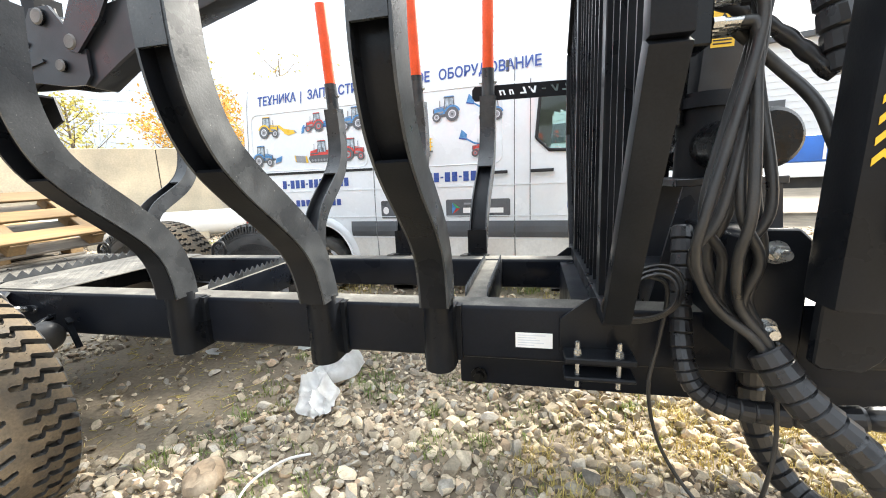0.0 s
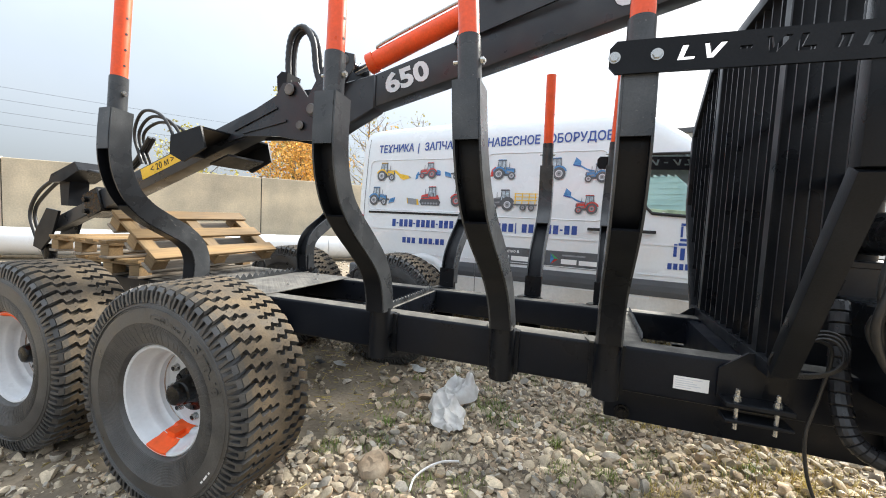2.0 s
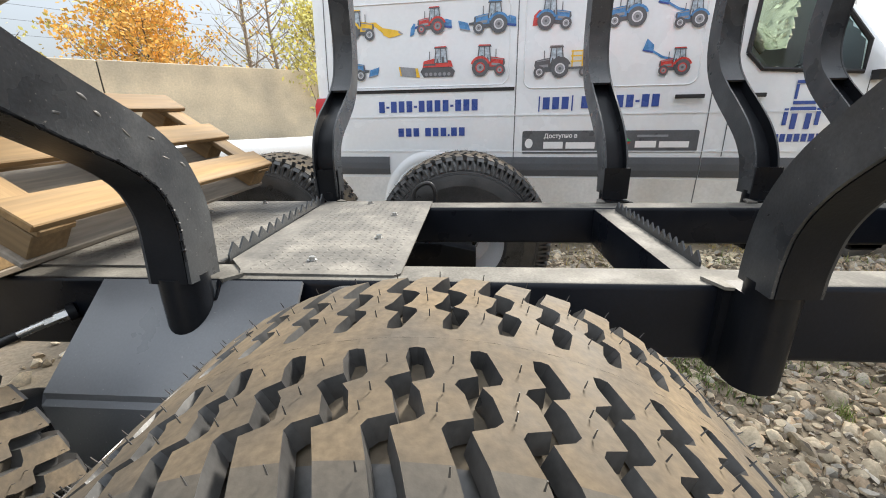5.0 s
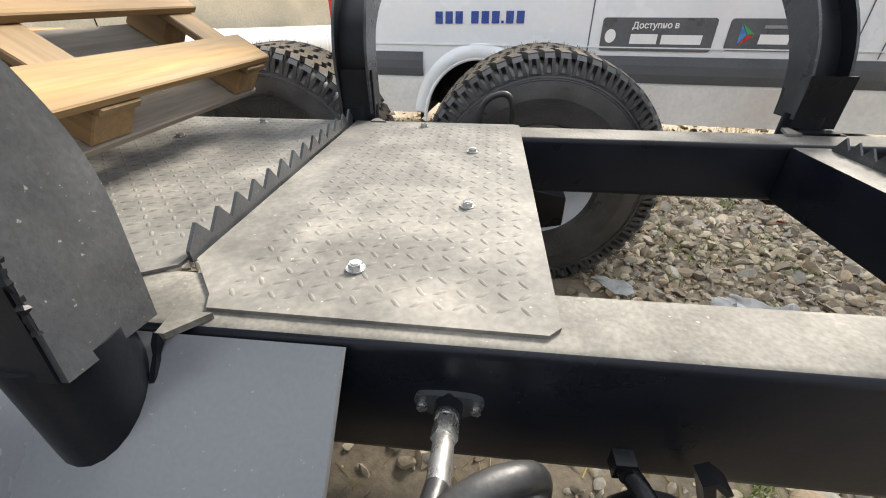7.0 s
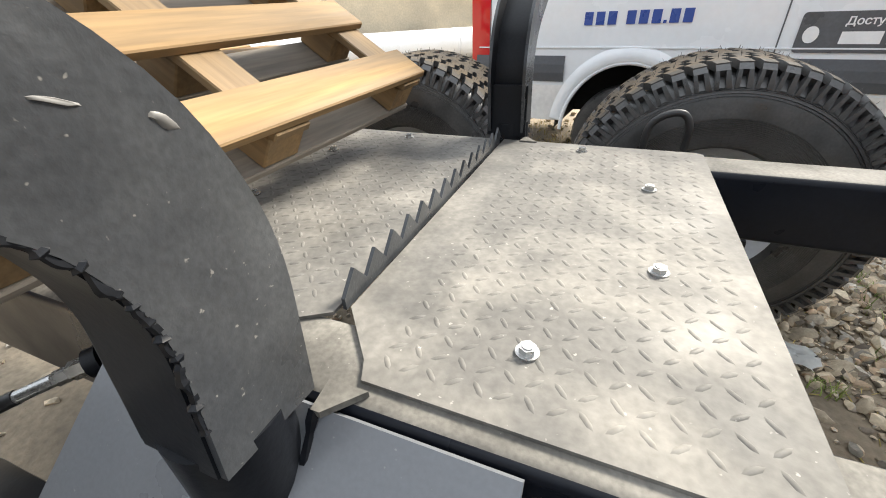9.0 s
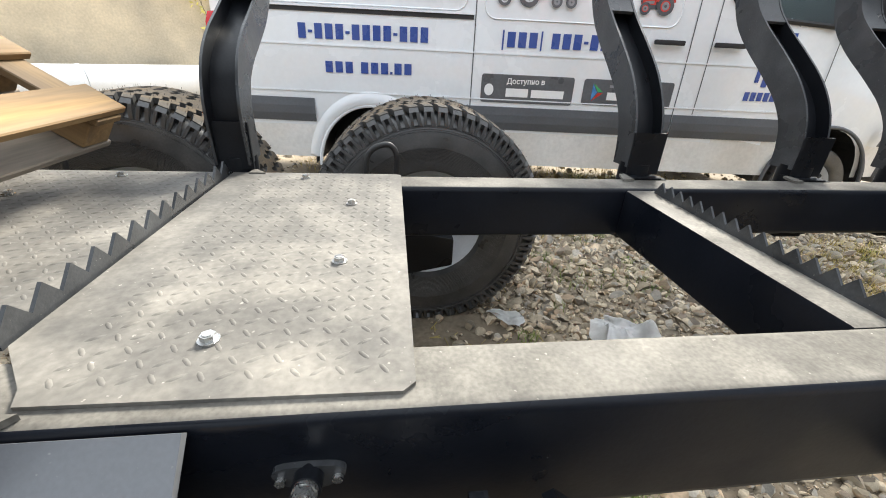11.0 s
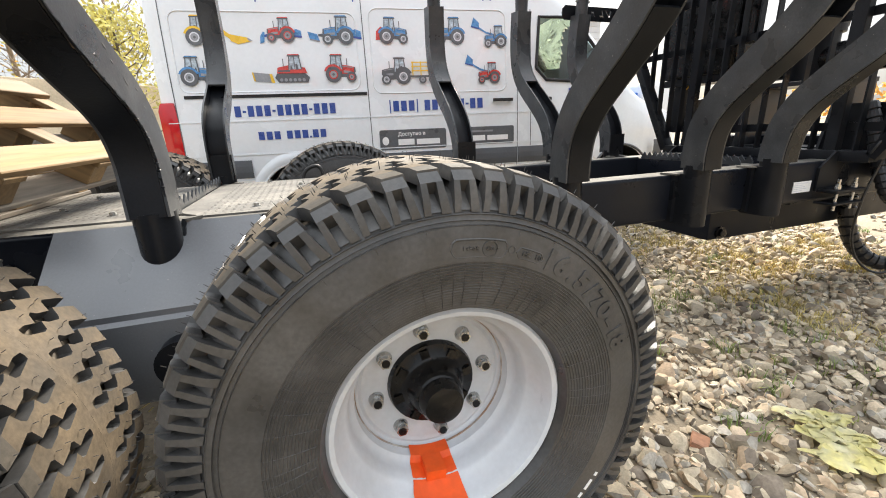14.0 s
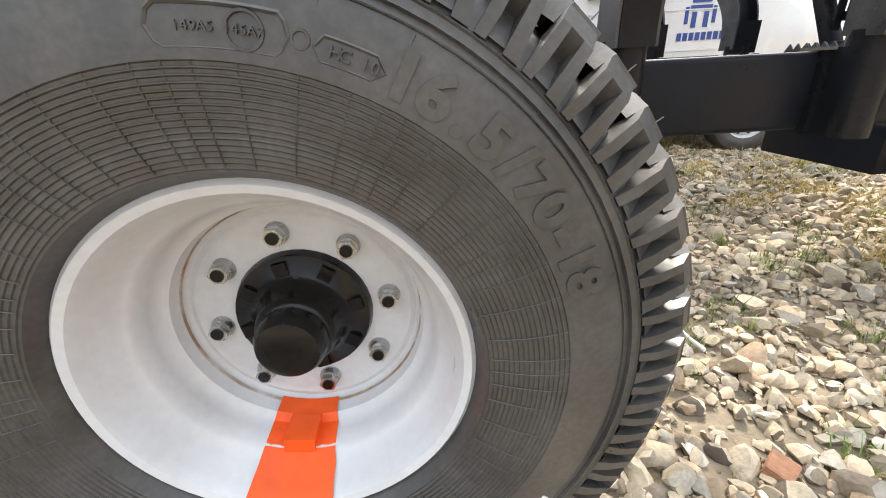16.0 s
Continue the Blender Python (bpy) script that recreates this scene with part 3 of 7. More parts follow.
sidewall_marks(wheels[0][0], wheels[0][1])
STAKE = [(0.505, 0.885), (0.50, 0.96), (0.47, 1.06), (0.40, 1.155), (0.29, 1.25), (0.175, 1.34), (0.085, 1.43), (0.035, 1.53), (0.018, 1.64), (0.022, 1.76), (0.034, 1.88)]


# the rear pair stands a little further in at its foot
STAKE_REAR = [(0.521, 0.885), (0.528, 0.96), (0.530, 1.03), (0.515, 1.09), (0.478, 1.155), (0.405, 1.215), (0.295, 1.275), (0.175, 1.345), (0.085, 1.43), (0.035, 1.53), (0.018, 1.64), (0.022, 1.76), (0.034, 1.88)]


def stake(x, far=False, tip=2.60, lean=0.0, bow=0.0):
    def Y(y):
        return 2 * CY - y if far else y
    sock = bmesh.new()
    z_bottom = 0.745 if x < 0 else 0.632
    cyl(sock, (x, Y(0.515), z_bottom), (x, Y(0.515), 0.90), 0.056, seg=24)
    if x > 0:
        box(sock, x - 0.075, x + 0.075, min(Y(0.60), Y(0.56)), max(Y(0.60), Y(0.56)), z_bottom + 0.01, 0.858)
        box(sock, x - 0.056, x + 0.056, min(Y(0.60), Y(0.515)), max(Y(0.60), Y(0.515)), z_bottom, 0.862)
    part("stake_socket", sock, black_paint, trailer, smooth=30)
    pts = smooth_path([(x + lean * (z - 0.90), y + bow * min(1.0, max(0.0, (z - 1.0) / 0.5)), z) for y, z in (STAKE if x > 0 else STAKE_REAR)], 4)

    def sweep(bm, lo, hi, shape, dark=()):
        """Carries a section (across x, outwards) along the stake between two heights."""
        rings = []
        for i, p in enumerate(pts):
            if not lo - 1e-6 <= p.z <= hi + 1e-6:
                continue
            d = (pts[min(i + 1, len(pts) - 1)] - pts[max(i - 1, 0)]).normalized()
            n = Vector((1, 0, 0)).cross(d).normalized()
            ring = []
            for u, v in shape:
                q = p + Vector((1, 0, 0)) * u + n * v
                ring.append(bm.verts.new((q.x, Y(q.y), q.z)))
            rings.append(ring)
        m = len(shape)
        for q0, q1 in zip(rings, rings[1:]):
            for k in range(m):
                bm.faces.new((q0[k], q0[(k + 1) % m], q1[(k + 1) % m], q1[k])).material_index = 1 if k in dark else 0
        bm.faces.new(rings[0])
        bm.faces.new(rings[-1])
        bmesh.ops.recalc_face_normals(bm, faces=bm.faces)

    def slab(w, h0, h1):
        return [(-w, h0), (w, h0), (w, h1), (-w, h1)]

    # a double channel: open inwards at the foot, outwards above the bend, closed elsewhere
    bm = bmesh.new()
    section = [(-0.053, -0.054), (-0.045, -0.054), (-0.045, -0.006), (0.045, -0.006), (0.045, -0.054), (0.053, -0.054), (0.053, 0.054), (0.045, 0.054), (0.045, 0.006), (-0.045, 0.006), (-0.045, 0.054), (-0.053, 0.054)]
    # channel insides take the blacker paint: the recess's shade is put into their colour
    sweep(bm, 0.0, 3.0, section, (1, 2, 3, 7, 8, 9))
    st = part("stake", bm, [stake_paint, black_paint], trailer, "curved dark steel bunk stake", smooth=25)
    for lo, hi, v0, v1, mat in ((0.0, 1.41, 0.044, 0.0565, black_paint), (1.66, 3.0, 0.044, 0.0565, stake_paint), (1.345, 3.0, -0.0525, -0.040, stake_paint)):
        cov = bmesh.new()
        sweep(cov, lo, hi, slab(0.0445, v0, v1))
        part("cover_plate", cov, mat, st, smooth=25)
    heel = bmesh.new() if far else None
    if far:
        box(heel, x - 0.058, x + 0.058, min(Y(0.556), Y(0.566)), max(Y(0.556), Y(0.566)), 0.866, 1.01)
        part("heel_plate", heel, black_paint, st)
    if x > 0:
        tab = bmesh.new()
        prism(tab, [(x - 0.100, Y(0.62)), (x - 0.078, Y(0.553)), (x - 0.058, Y(0.55)), (x - 0.058, Y(0.62))], "z", Z1 + 0.001, Z1 + 0.009)
        part("weld_tab", tab, rail_dust, trailer)
    if x < 0:
        tab = bmesh.new()
        prism(tab, [(x + 0.055, Y(0.560)), (x + 0.066, Y(0.560)), (x + 0.100, Y(0.60)), (x + 0.05, Y(0.60))], "z", Z1 + 0.001, Z1 + 0.010)
        part("weld_tab", tab, rail_dust, trailer)
    if x < 0 and not far:
        # dents and scuffs rubbed into the flank, and a ragged cut edge below it
        rs = random.Random(12)
        for k in range(8):
            i = rs.randrange(8, len(pts) - 14)
            p, d = pts[i], (pts[i + 1] - pts[i]).normalized()
            n = Vector((1, 0, 0)).cross(d).normalized()
            L, W, v0, tw = rs.uniform(0.006, 0.015), rs.uniform(0.002, 0.005), rs.uniform(-0.042, 0.044), rs.uniform(-0.5, 0.5)
            bm = bmesh.new()
            ring = []
            for q in range(12):
                a = 2 * math.pi * q / 12
                e, w = L * math.cos(a) * rs.uniform(0.8, 1.1), W * math.sin(a) * rs.uniform(0.6, 1.3)
                ring.append(p + d * (e * math.cos(tw) - w * math.sin(tw)) + n * (v0 + e * math.sin(tw) + w * math.cos(tw)))
            lo_, hi_ = [bm.verts.new(q + Vector((0.0528, 0, 0))) for q in ring], [bm.verts.new(q.lerp(p + n * v0, 0.25) + Vector((0.0538, 0, 0))) for q in ring]
            bm.faces.new(hi_)
            for q in range(12):
                bm.faces.new((lo_[q], lo_[(q + 1) % 12], hi_[(q + 1) % 12], hi_[q]))
            part("scuff_mark", bm, dusty_paint, st, smooth=50)
        bm = bmesh.new()
        edge = []
        for i, p in enumerate(pts[3:len(pts) - 16]):
            d = (pts[i + 4] - pts[i + 2]).normalized()
            n = Vector((1, 0, 0)).cross(d).normalized()
            edge.append(p + Vector((0.0500, 0, 0)) + n * (0.0545 + 0.002 * math.sin(i * 2.7)))
        tube(bm, edge, 0.0040, 6, 5, ridges=lambda i: 0.7 + 0.7 * abs(noise.noise(Vector((i * 0.63, 3, 1)))) + 0.5 * (i % 7 == 0))
        part("ragged_edge", bm, black_paint, st, smooth=40)
    sl = bmesh.new()
    top = Vector((x + lean * 0.96, 0.034 + bow, 1.86))
    d = Vector((lean * 0.75, 0.055, 0.75)).normalized()
    def P(k):
        q = top + d * k
        return (q.x, Y(q.y), q.z)
    cyl(sl, P(-0.02), P(0.20), 0.044, seg=20)
    part("sleeve", sl, stake_paint, st, smooth=40)
    ex = bmesh.new()
    cyl(ex, P(0.18), P((tip - 1.86) / d.z), 0.039, seg=20)
    part("extension", ex, orange_paint, st, "bright orange round extension tube", smooth=40)
    bo = bmesh.new()
    q = Vector(P(0.11))
    cyl(bo, q + Vector((-0.062, 0, 0)), q + Vector((0.062, 0, 0)), 0.008, seg=8)
    cyl(bo, q + Vector((0.044, 0, 0)), q + Vector((0.056, 0, 0)), 0.014, seg=6)
    part("bolt", bo, steel, st)
    for k in range(4):
        q = Vector(P(0.26 + 0.085 * k))
        ho = bmesh.new()
        cyl(ho, q + Vector((-0.0396, 0, 0)), q + Vector((0.0396, 0, 0)), 0.007, seg=10)
        part("pin_hole", ho, dark_gap, st)
    return st


# the stakes stand a little crooked
for x, b, k, far_b, far_k in ((-0.655, 0.04, -0.02, 0.04, 0.0), (0.728, 0.05, -0.03, 0.01, -0.012), (1.395, 0.045, -0.095, 0.0, -0.010), (1.868, 0.06, 0.0, 0.0, 0.028)):
    stake(x, lean=k, bow=b)
    stake(x, True, lean=far_k, bow=far_b)

# floor plates with raised tread marks
TOP = Z1 + 0.006


def tread_plate(outline, bounds, holes):
    bm = bmesh.new()
    prism(bm, outline, "z", Z1 + 0.0005, TOP)
    pl = part("floor_plate", bm, checker_steel, trailer, "worn steel checker plate with dried mud")
    # raised tear marks, laid crosswise in rows
    me_v, me_f = [], []
    x0, x1, y0, y1 = bounds
    rows, cols = int((x1 - x0) / 0.0275), int((y1 - y0) / 0.0275)
    for i in range(rows):
        for j in range(cols):
            x, y = x0 + 0.0275 * (i + 0.6), y0 + 0.0275 * (j + 0.6)
            a = radians(38 if (i + j) % 2 else -52) + 0.08 * math.sin(i * 7.1 + j * 3.3)
            L, W, H = 0.0128, 0.0036, 0.0023
            ca, sa = math.cos(a), math.sin(a)
            base = len(me_v)
            ring = [(-L, 0, 0), (-L * 0.45, -W, 0), (L * 0.45, -W, 0), (L, 0, 0), (L * 0.45, W, 0), (-L * 0.45, W, 0), (-L * 0.5, 0, H), (L * 0.5, 0, H)]
            for u, v, h in ring:
                me_v.append((x + u * ca - v * sa, y + u * sa + v * ca, TOP - 0.0002 + h))
            me_f += [tuple(base + q for q in f) for f in ((0, 1, 6), (1, 2, 7, 6), (2, 3, 7), (3, 4, 7), (4, 5, 6, 7), (5, 0, 6))]
    me = bpy.data.meshes.new("tread_relief")
    me.from_pydata(me_v, [], me_f)
    me.materials.append(checker_steel)
    me.shade_smooth()
    ob = new("tread_relief", me)
    ob.parent = pl
    ob["kind"] = "stuff"
    for x, y in holes:
        b = bmesh.new()
        cyl(b, (x, y, TOP), (x, y, TOP + 0.003), 0.0145, seg=20)
        cyl(b, (x, y, TOP + 0.003), (x, y, TOP + 0.011), 0.0105, seg=6)
        cyl(b, (x, y, TOP + 0.011), (x, y, TOP + 0.0125), 0.007, seg=12)
        part("plate_bolt", b, steel, pl)
    return pl


FAR_EDGE = 1.545
tread_plate([(-0.573, 0.613), (-0.150, 0.607), (-0.134, 0.622), (-0.134, FAR_EDGE - 0.01), (-0.150, FAR_EDGE), (-0.655, FAR_EDGE), (-0.655, 0.718), (-0.586, 0.640)], (-0.575, -0.145, 0.63, FAR_EDGE - 0.01), [(-0.41, 0.715), (-0.262, 0.938), (-0.267, 1.258), (-0.425, 1.485)])
tread_plate([(-1.45, 0.66), (-0.735, 0.66), (-0.672, 0.70), (-0.672, FAR_EDGE), (-1.45, FAR_EDGE)], (-1.40, -0.69, 0.71, FAR_EDGE - 0.01), [(-1.09, 0.985), (-1.106, 1.315), (-0.945, 1.49), (-0.86, 0.78)])


def tooth_strip(x, y0, y1, z, lean=0.0, pitch=0.042, height=0.036, tooth=0.026):
    bm = bmesh.new()
    n = int((y1 - y0) / pitch)
    outline = [(y0, z), (y1, z)]
    for k in range(n, 0, -1):
        outline += [(y0 + pitch * k, z + height - tooth), (y0 + pitch * (k - 0.45), z + height)]
    outline.append((y0, z + height - tooth))
    prism(bm, outline, "x", x - 0.003, x + 0.003)
    return part("toothed_strip", bm, stake_paint, trailer, "thin saw-toothed steel strip")


tooth_strip(-0.6635, 0.715, 1.56, Z1 + 0.001, height=0.05, tooth=0.032, pitch=0.058)
tooth_strip(0.680, 0.72, 1.40, Z1 - 0.005, height=0.042)
tooth_strip(1.935, 0.72, 1.40, Z1 - 0.005, height=0.042)
tooth_strip(2.025, 0.72, 1.40, Z1 - 0.005, height=0.042)

# bogie brackets: folded plates that slope out from the rails
for far in (False, True):
    def Y(y):
        return 2 * CY - y if far else y
    bm = bmesh.new()
    quad = [(-0.925, 0.577, 0.848), (-0.382, 0.577, 0.848), (-0.378, 0.340, 0.635), (-0.935, 0.340, 0.635)]
    low = [(-0.378, 0.340, 0.635), (-0.935, 0.340, 0.635), (-0.90, 0.338, 0.40), (-0.42, 0.338, 0.40)]
    for q in (quad, low):
        vs = [bm.verts.new((x, Y(y), z)) for x, y, z in q]
        bm.faces.new(vs)
    bmesh.ops.remove_doubles(bm, verts=bm.verts, dist=1e-4)
    bmesh.ops.solidify(bm, geom=bm.faces[:], thickness=0.012)
    part("bogie_bracket", bm, bracket_sheen, trailer, smooth=20)
    bm = bmesh.new()
    prism(bm, [(-0.60, 0.62), (-0.60, 0.50), (-0.12, 0.40), (0.08, 0.44), (0.08, 0.56), (-0.12, 0.60)], "y", min(Y(0.345), Y(0.45)), max(Y(0.345), Y(0.45)))
    prism(bm, [(-0.60, 0.62), (-0.60, 0.50), (-1.08, 0.40), (-1.28, 0.44), (-1.28, 0.56), (-1.08, 0.60)], "y", min(Y(0.345), Y(0.45)), max(Y(0.345), Y(0.45)))
    bevel(bm, 0.01, 2)
    part("bogie_beam", bm, black_paint, trailer, smooth=40)
    for x in (0.0, -1.2):
        bm = bmesh.new()
        cyl(bm, (x, Y(0.03), 0.5), (x, Y(0.36), 0.5), 0.06, seg=20)
        part("axle_stub", bm, black_paint, trailer, smooth=40)
    bm = bmesh.new()
    cyl(bm, (-0.6, Y(0.29), 0.52), (-0.6, Y(0.50), 0.52), 0.07, seg=24)
    part("bogie_pivot", bm, black_paint, trailer, smooth=40)
    # weld beads round the socket
    bm = bmesh.new()
    pts = [(-0.60, Y(0.565), 0.862), (-0.598, Y(0.52), 0.803), (-0.618, Y(0.475), 0.763), (-0.655, Y(0.455), 0.745), (-0.692, Y(0.475), 0.763), (-0.712, Y(0.52), 0.803)]
    tube(bm, pts, 0.006, 6, 6, ridges=lambda i: 1 + 0.25 * math.sin(i * 2.1))
    part("weld_bead", bm, black_paint, trailer)

# central drawbar under the rails
bm = bmesh.new()
box(bm, 1.885, 4.4, 0.80, 2 * CY - 0.80, 0.42, 0.60)
bevel(bm, 0.012, 2)
part("drawbar", bm, rail_paint, trailer, smooth=40)
for y in (0.80, 2 * CY - 0.80):
    bm = bmesh.new()
    d = -1 if y < CY else 1
    cyl(bm, (1.97, y - 0.02 * -d, 0.46), (1.97, y + 0.03 * d, 0.46), 0.024, seg=6)
    cyl(bm, (1.97, y, 0.46), (1.97, y + 0.012 * d, 0.46), 0.036, seg=20)
    part("pivot_bolt", bm, hub_black, trailer)
for x in (2.35, 2.95):
    bm = bmesh.new()
    box(bm, x, x + 0.10, RAIL_NEAR[1], RAIL_FAR[0], 0.60, Z1 - 0.01)
    part("cross_member", bm, rail_paint, trailer)

# maker's label on the rail
bm = bmesh.new()
prism(bm, [(2.142, 0.700), (2.275, 0.700), (2.275, 0.757), (2.142, 0.757)], "y", 0.5765, 0.5798)
lab = part("label_plate", bm, white_print, trailer, "white paper label with faint print")
for k in range(5):
    bm = bmesh.new()
    prism(bm, [(2.150, 0.708 + 0.0095 * k), (2.150 + 0.06 + 0.05 * ((k * 37) % 10) / 10, 0.708 + 0.0095 * k), (2.150 + 0.06 + 0.05 * ((k * 37) % 10) / 10, 0.712 + 0.0095 * k), (2.150, 0.712 + 0.0095 * k)], "y", 0.576, 0.577)
    part("print_bar", bm, pale_print, lab)

# brake line bulkhead fitting on the rail, and its hose
bm = bmesh.new()
c = Vector((-0.262, 0.578, 0.768))
outline = [(c.x + 0.043 * math.cos(a) * (1.0 if abs(math.cos(a)) > 0.5 else 0.8), c.z + 0.021 * math.sin(a) + 0.004 * math.cos(2 * a)) for a in [2 * math.pi * k / 24 for k in range(24)]]
prism(bm, outline, "y", 0.572, 0.581)
fl = part("hose_fitting", bm, stake_paint, trailer, "flanged brake line fitting on the rail")
for dx in (-0.033, 0.033):
    bm = bmesh.new()
    cyl(bm, (c.x + dx, 0.573, c.z - 0.004), (c.x + dx, 0.566, c.z - 0.004), 0.0065, seg=6)
    part("screw", bm, steel, fl)
bm = bmesh.new()
cyl(bm, (c.x, 0.573, c.z), (c.x, 0.552, c.z + 0.004), 0.0175, seg=20)
part("collar", bm, black_paint, fl, smooth=40)
bm = bmesh.new()
cyl(bm, (c.x, 0.553, c.z + 0.004), (c.x, 0.543, c.z + 0.008), 0.0145, seg=20)
cyl(bm, (c.x, 0.544, c.z + 0.008), (c.x, 0.515, c.z + 0.018), 0.0150, seg=6)
cyl(bm, (c.x, 0.516, c.z + 0.018), (c.x, 0.452, c.z + 0.040), 0.0118, seg=18)
part("steel_end", bm, steel, fl, "bright zinc hose end", smooth=30)
bm = bmesh.new()
tube(bm, [(c.x, 0.453, c.z + 0.040), (-0.268, 0.412, 0.822), (-0.272, 0.378, 0.845), (-0.266, 0.375, 0.880), (-0.246, 0.390, 0.900), (-0.220, 0.406, 0.906), (-0.192, 0.422, 0.895), (-0.179, 0.437, 0.858), (-0.178, 0.445, 0.80)], 0.0122, 14, 8)
part("brake_hose", bm, hose_rubber, fl, smooth=60)
bm = bmesh.new()
cyl(bm, (-0.178, 0.443, 0.812), (-0.178, 0.446, 0.742), 0.0162, seg=18)
cyl(bm, (-0.178, 0.443, 0.806), (-0.178, 0.4432, 0.802), 0.0172, seg=18)
part("crimp_sleeve", bm, steel, fl, smooth=40)
bm = bmesh.new()
tube(bm, [(-0.178, 0.446, 0.745), (-0.177, 0.447, 0.712), (-0.168, 0.449, 0.688), (-0.146, 0.452, 0.678), (-0.128, 0.455, 0.676)], 0.009, 12, 6)
part("pipe_elbow", bm, steel, fl, "bent zinc pipe end", smooth=60)
bm = bmesh.new()
cyl(bm, (-0.136, 0.454, 0.676), (-0.112, 0.458, 0.674), 0.0165, seg=6)
part("union_nut", bm, steel, fl)
# brake chamber with its clamp band, over the hub
bm = bmesh.new()
lathe(bm, [(0.001, -0.068), (0.046, -0.064), (0.064, -0.048), (0.070, -0.010), (0.070, 0.018), (0.052, 0.050), (0.001, 0.058)], 32, (0, 0, 0))
bmesh.ops.transform(bm, matrix=Matrix.Translation((-0.030, 0.466, 0.678)) @ Matrix.Rotation(radians(80), 4, "Z"), verts=bm.verts)
part("brake_chamber", bm, hose_rubber, trailer, smooth=40)
bm = bmesh.new()
tube(bm, [(-0.062, 0.530, 0.745), (-0.050, 0.500, 0.747), (-0.036, 0.455, 0.738), (-0.024, 0.415, 0.718), (-0.014, 0.388, 0.678)], 0.0115, 10, 6)
box(bm, -0.075, -0.052, 0.522, 0.542, 0.735, 0.760)
part("clamp_band", bm, black_paint, trailer, smooth=40)
bm = bmesh.new()
cyl(bm, (-0.064, 0.520, 0.750), (-0.064, 0.514, 0.752), 0.009, seg=12)
part("clamp_bolt", bm, hub_black, trailer, smooth=40)
bm = bmesh.new()
cyl(bm, (0.000, 0.452, 0.722), (0.002, 0.450, 0.730), 0.006, seg=10)
part("vent_plug", bm, hub_black, trailer, smooth=40)
bm = bmesh.new()
prism(bm, [(0.072, 0.60), (0.080, 0.60), (0.034, 0.738), (0.050, 0.722), (0.056, 0.728), (0.034, 0.748), (0.020, 0.738)], "y", 0.520, 0.545)
part("bent_lug", bm, black_paint, trailer)
# the same fitting for the rear wheel, its hose looping back
bm = bmesh.new()
cyl(bm, (-1.05, 0.581, 0.755), (-1.062, 0.566, 0.752), 0.024, seg=20)
rear = part("hose_fitting", bm, black_paint, trailer, "brake line fitting on the rail", smooth=40)
bm = bmesh.new()
cyl(bm, (-1.060, 0.568, 0.752), (-1.080, 0.549, 0.746), 0.0165, seg=6)
cyl(bm, (-1.078, 0.551, 0.746), (-1.098, 0.532, 0.739), 0.0130, seg=6)
cyl(bm, (-1.096, 0.534, 0.740), (-1.140, 0.492, 0.724), 0.0110, seg=16)
part("steel_end", bm, steel, rear, "bright zinc hose end", smooth=30)
bm = bmesh.new()
tube(bm, [(-1.138, 0.494, 0.725), (-1.20, 0.44, 0.705), (-1.28, 0.41, 0.715), (-1.325, 0.40, 0.76), (-1.33, 0.40, 0.82), (-1.30, 0.41, 0.845), (-1.27, 0.42, 0.82), (-1.262, 0.42, 0.74), (-1.262, 0.42, 0.62)], 0.0125, 10, 8)
part("brake_hose", bm, hose_rubber, rear, smooth=60)
for far in (False, True):
    for x in (-1.35, -0.20):
        if not far:
            continue
        y = 2 * CY - 0.36 if far else 0.40
        bm = bmesh.new()
        tube(bm, [(x - 0.06, y, 0.78), (x - 0.055, y, 0.86), (x - 0.02, y, 0.900), (x + 0.03, y, 0.908), (x + 0.055, y, 0.87), (x + 0.055, y, 0.80)], 0.011, 10, 6)
        part("brake_hose", bm, hose_rubber, trailer, smooth=60)

# rear cross beam
bm = bmesh.new()
box(bm, -2.52, -2.42, 0.20, 2 * CY - 0.20, 0.70, 0.83)
bevel(bm, 0.012, 2)
part("rear_beam", bm, rail_paint, trailer, smooth=40)

# ---- headboard ----
headboard = thing("headboard", "black welded headboard of upright bars between log bunk and crane", "headboard", pose(0, 0, 0))
HX = 2.46
hexa = [(0.44, 0.875), (0.055, 1.575), (0.055, 2.09), (0.42, 2.44), (2 * CY - 0.42, 2.44), (2 * CY - 0.055, 2.09), (2 * CY - 0.055, 1.575), (2 * CY - 0.44, 0.875)]
for (ya, za), (yb, zb) in zip(hexa, hexa[1:] + hexa[:1]):
    a, b = Vector((HX, ya, za)), Vector((HX, yb, zb))
    d = (b - a).normalized()
    bm = bmesh.new()
    L = (b - a).length
    box(bm, -0.04, 0.04, -0.028, 0.028, 0.0, L)
    bevel(bm, 0.005, 2)
    n = Vector((1, 0, 0)).cross(d)
    bmesh.ops.transform(bm, matrix=Matrix(((1, n.x, d.x, a.x), (0, n.y, d.y, a.y), (0, n.z, d.z, a.z), (0, 0, 0, 1))), verts=bm.verts)
    part("frame_member", bm, black_paint, headboard, smooth=40)


def hex_span(y):
    """The lowest and highest point of the frame at y."""
    y = min(y, 2 * CY - y)
    lo = 0.875 if y > 0.44 else 0.875 + (0.44 - y) / 0.385 * 0.70
    hi = 2.44 if y > 0.42 else 2.09 + (y - 0.055) / 0.365 * 0.35
    return lo, hi


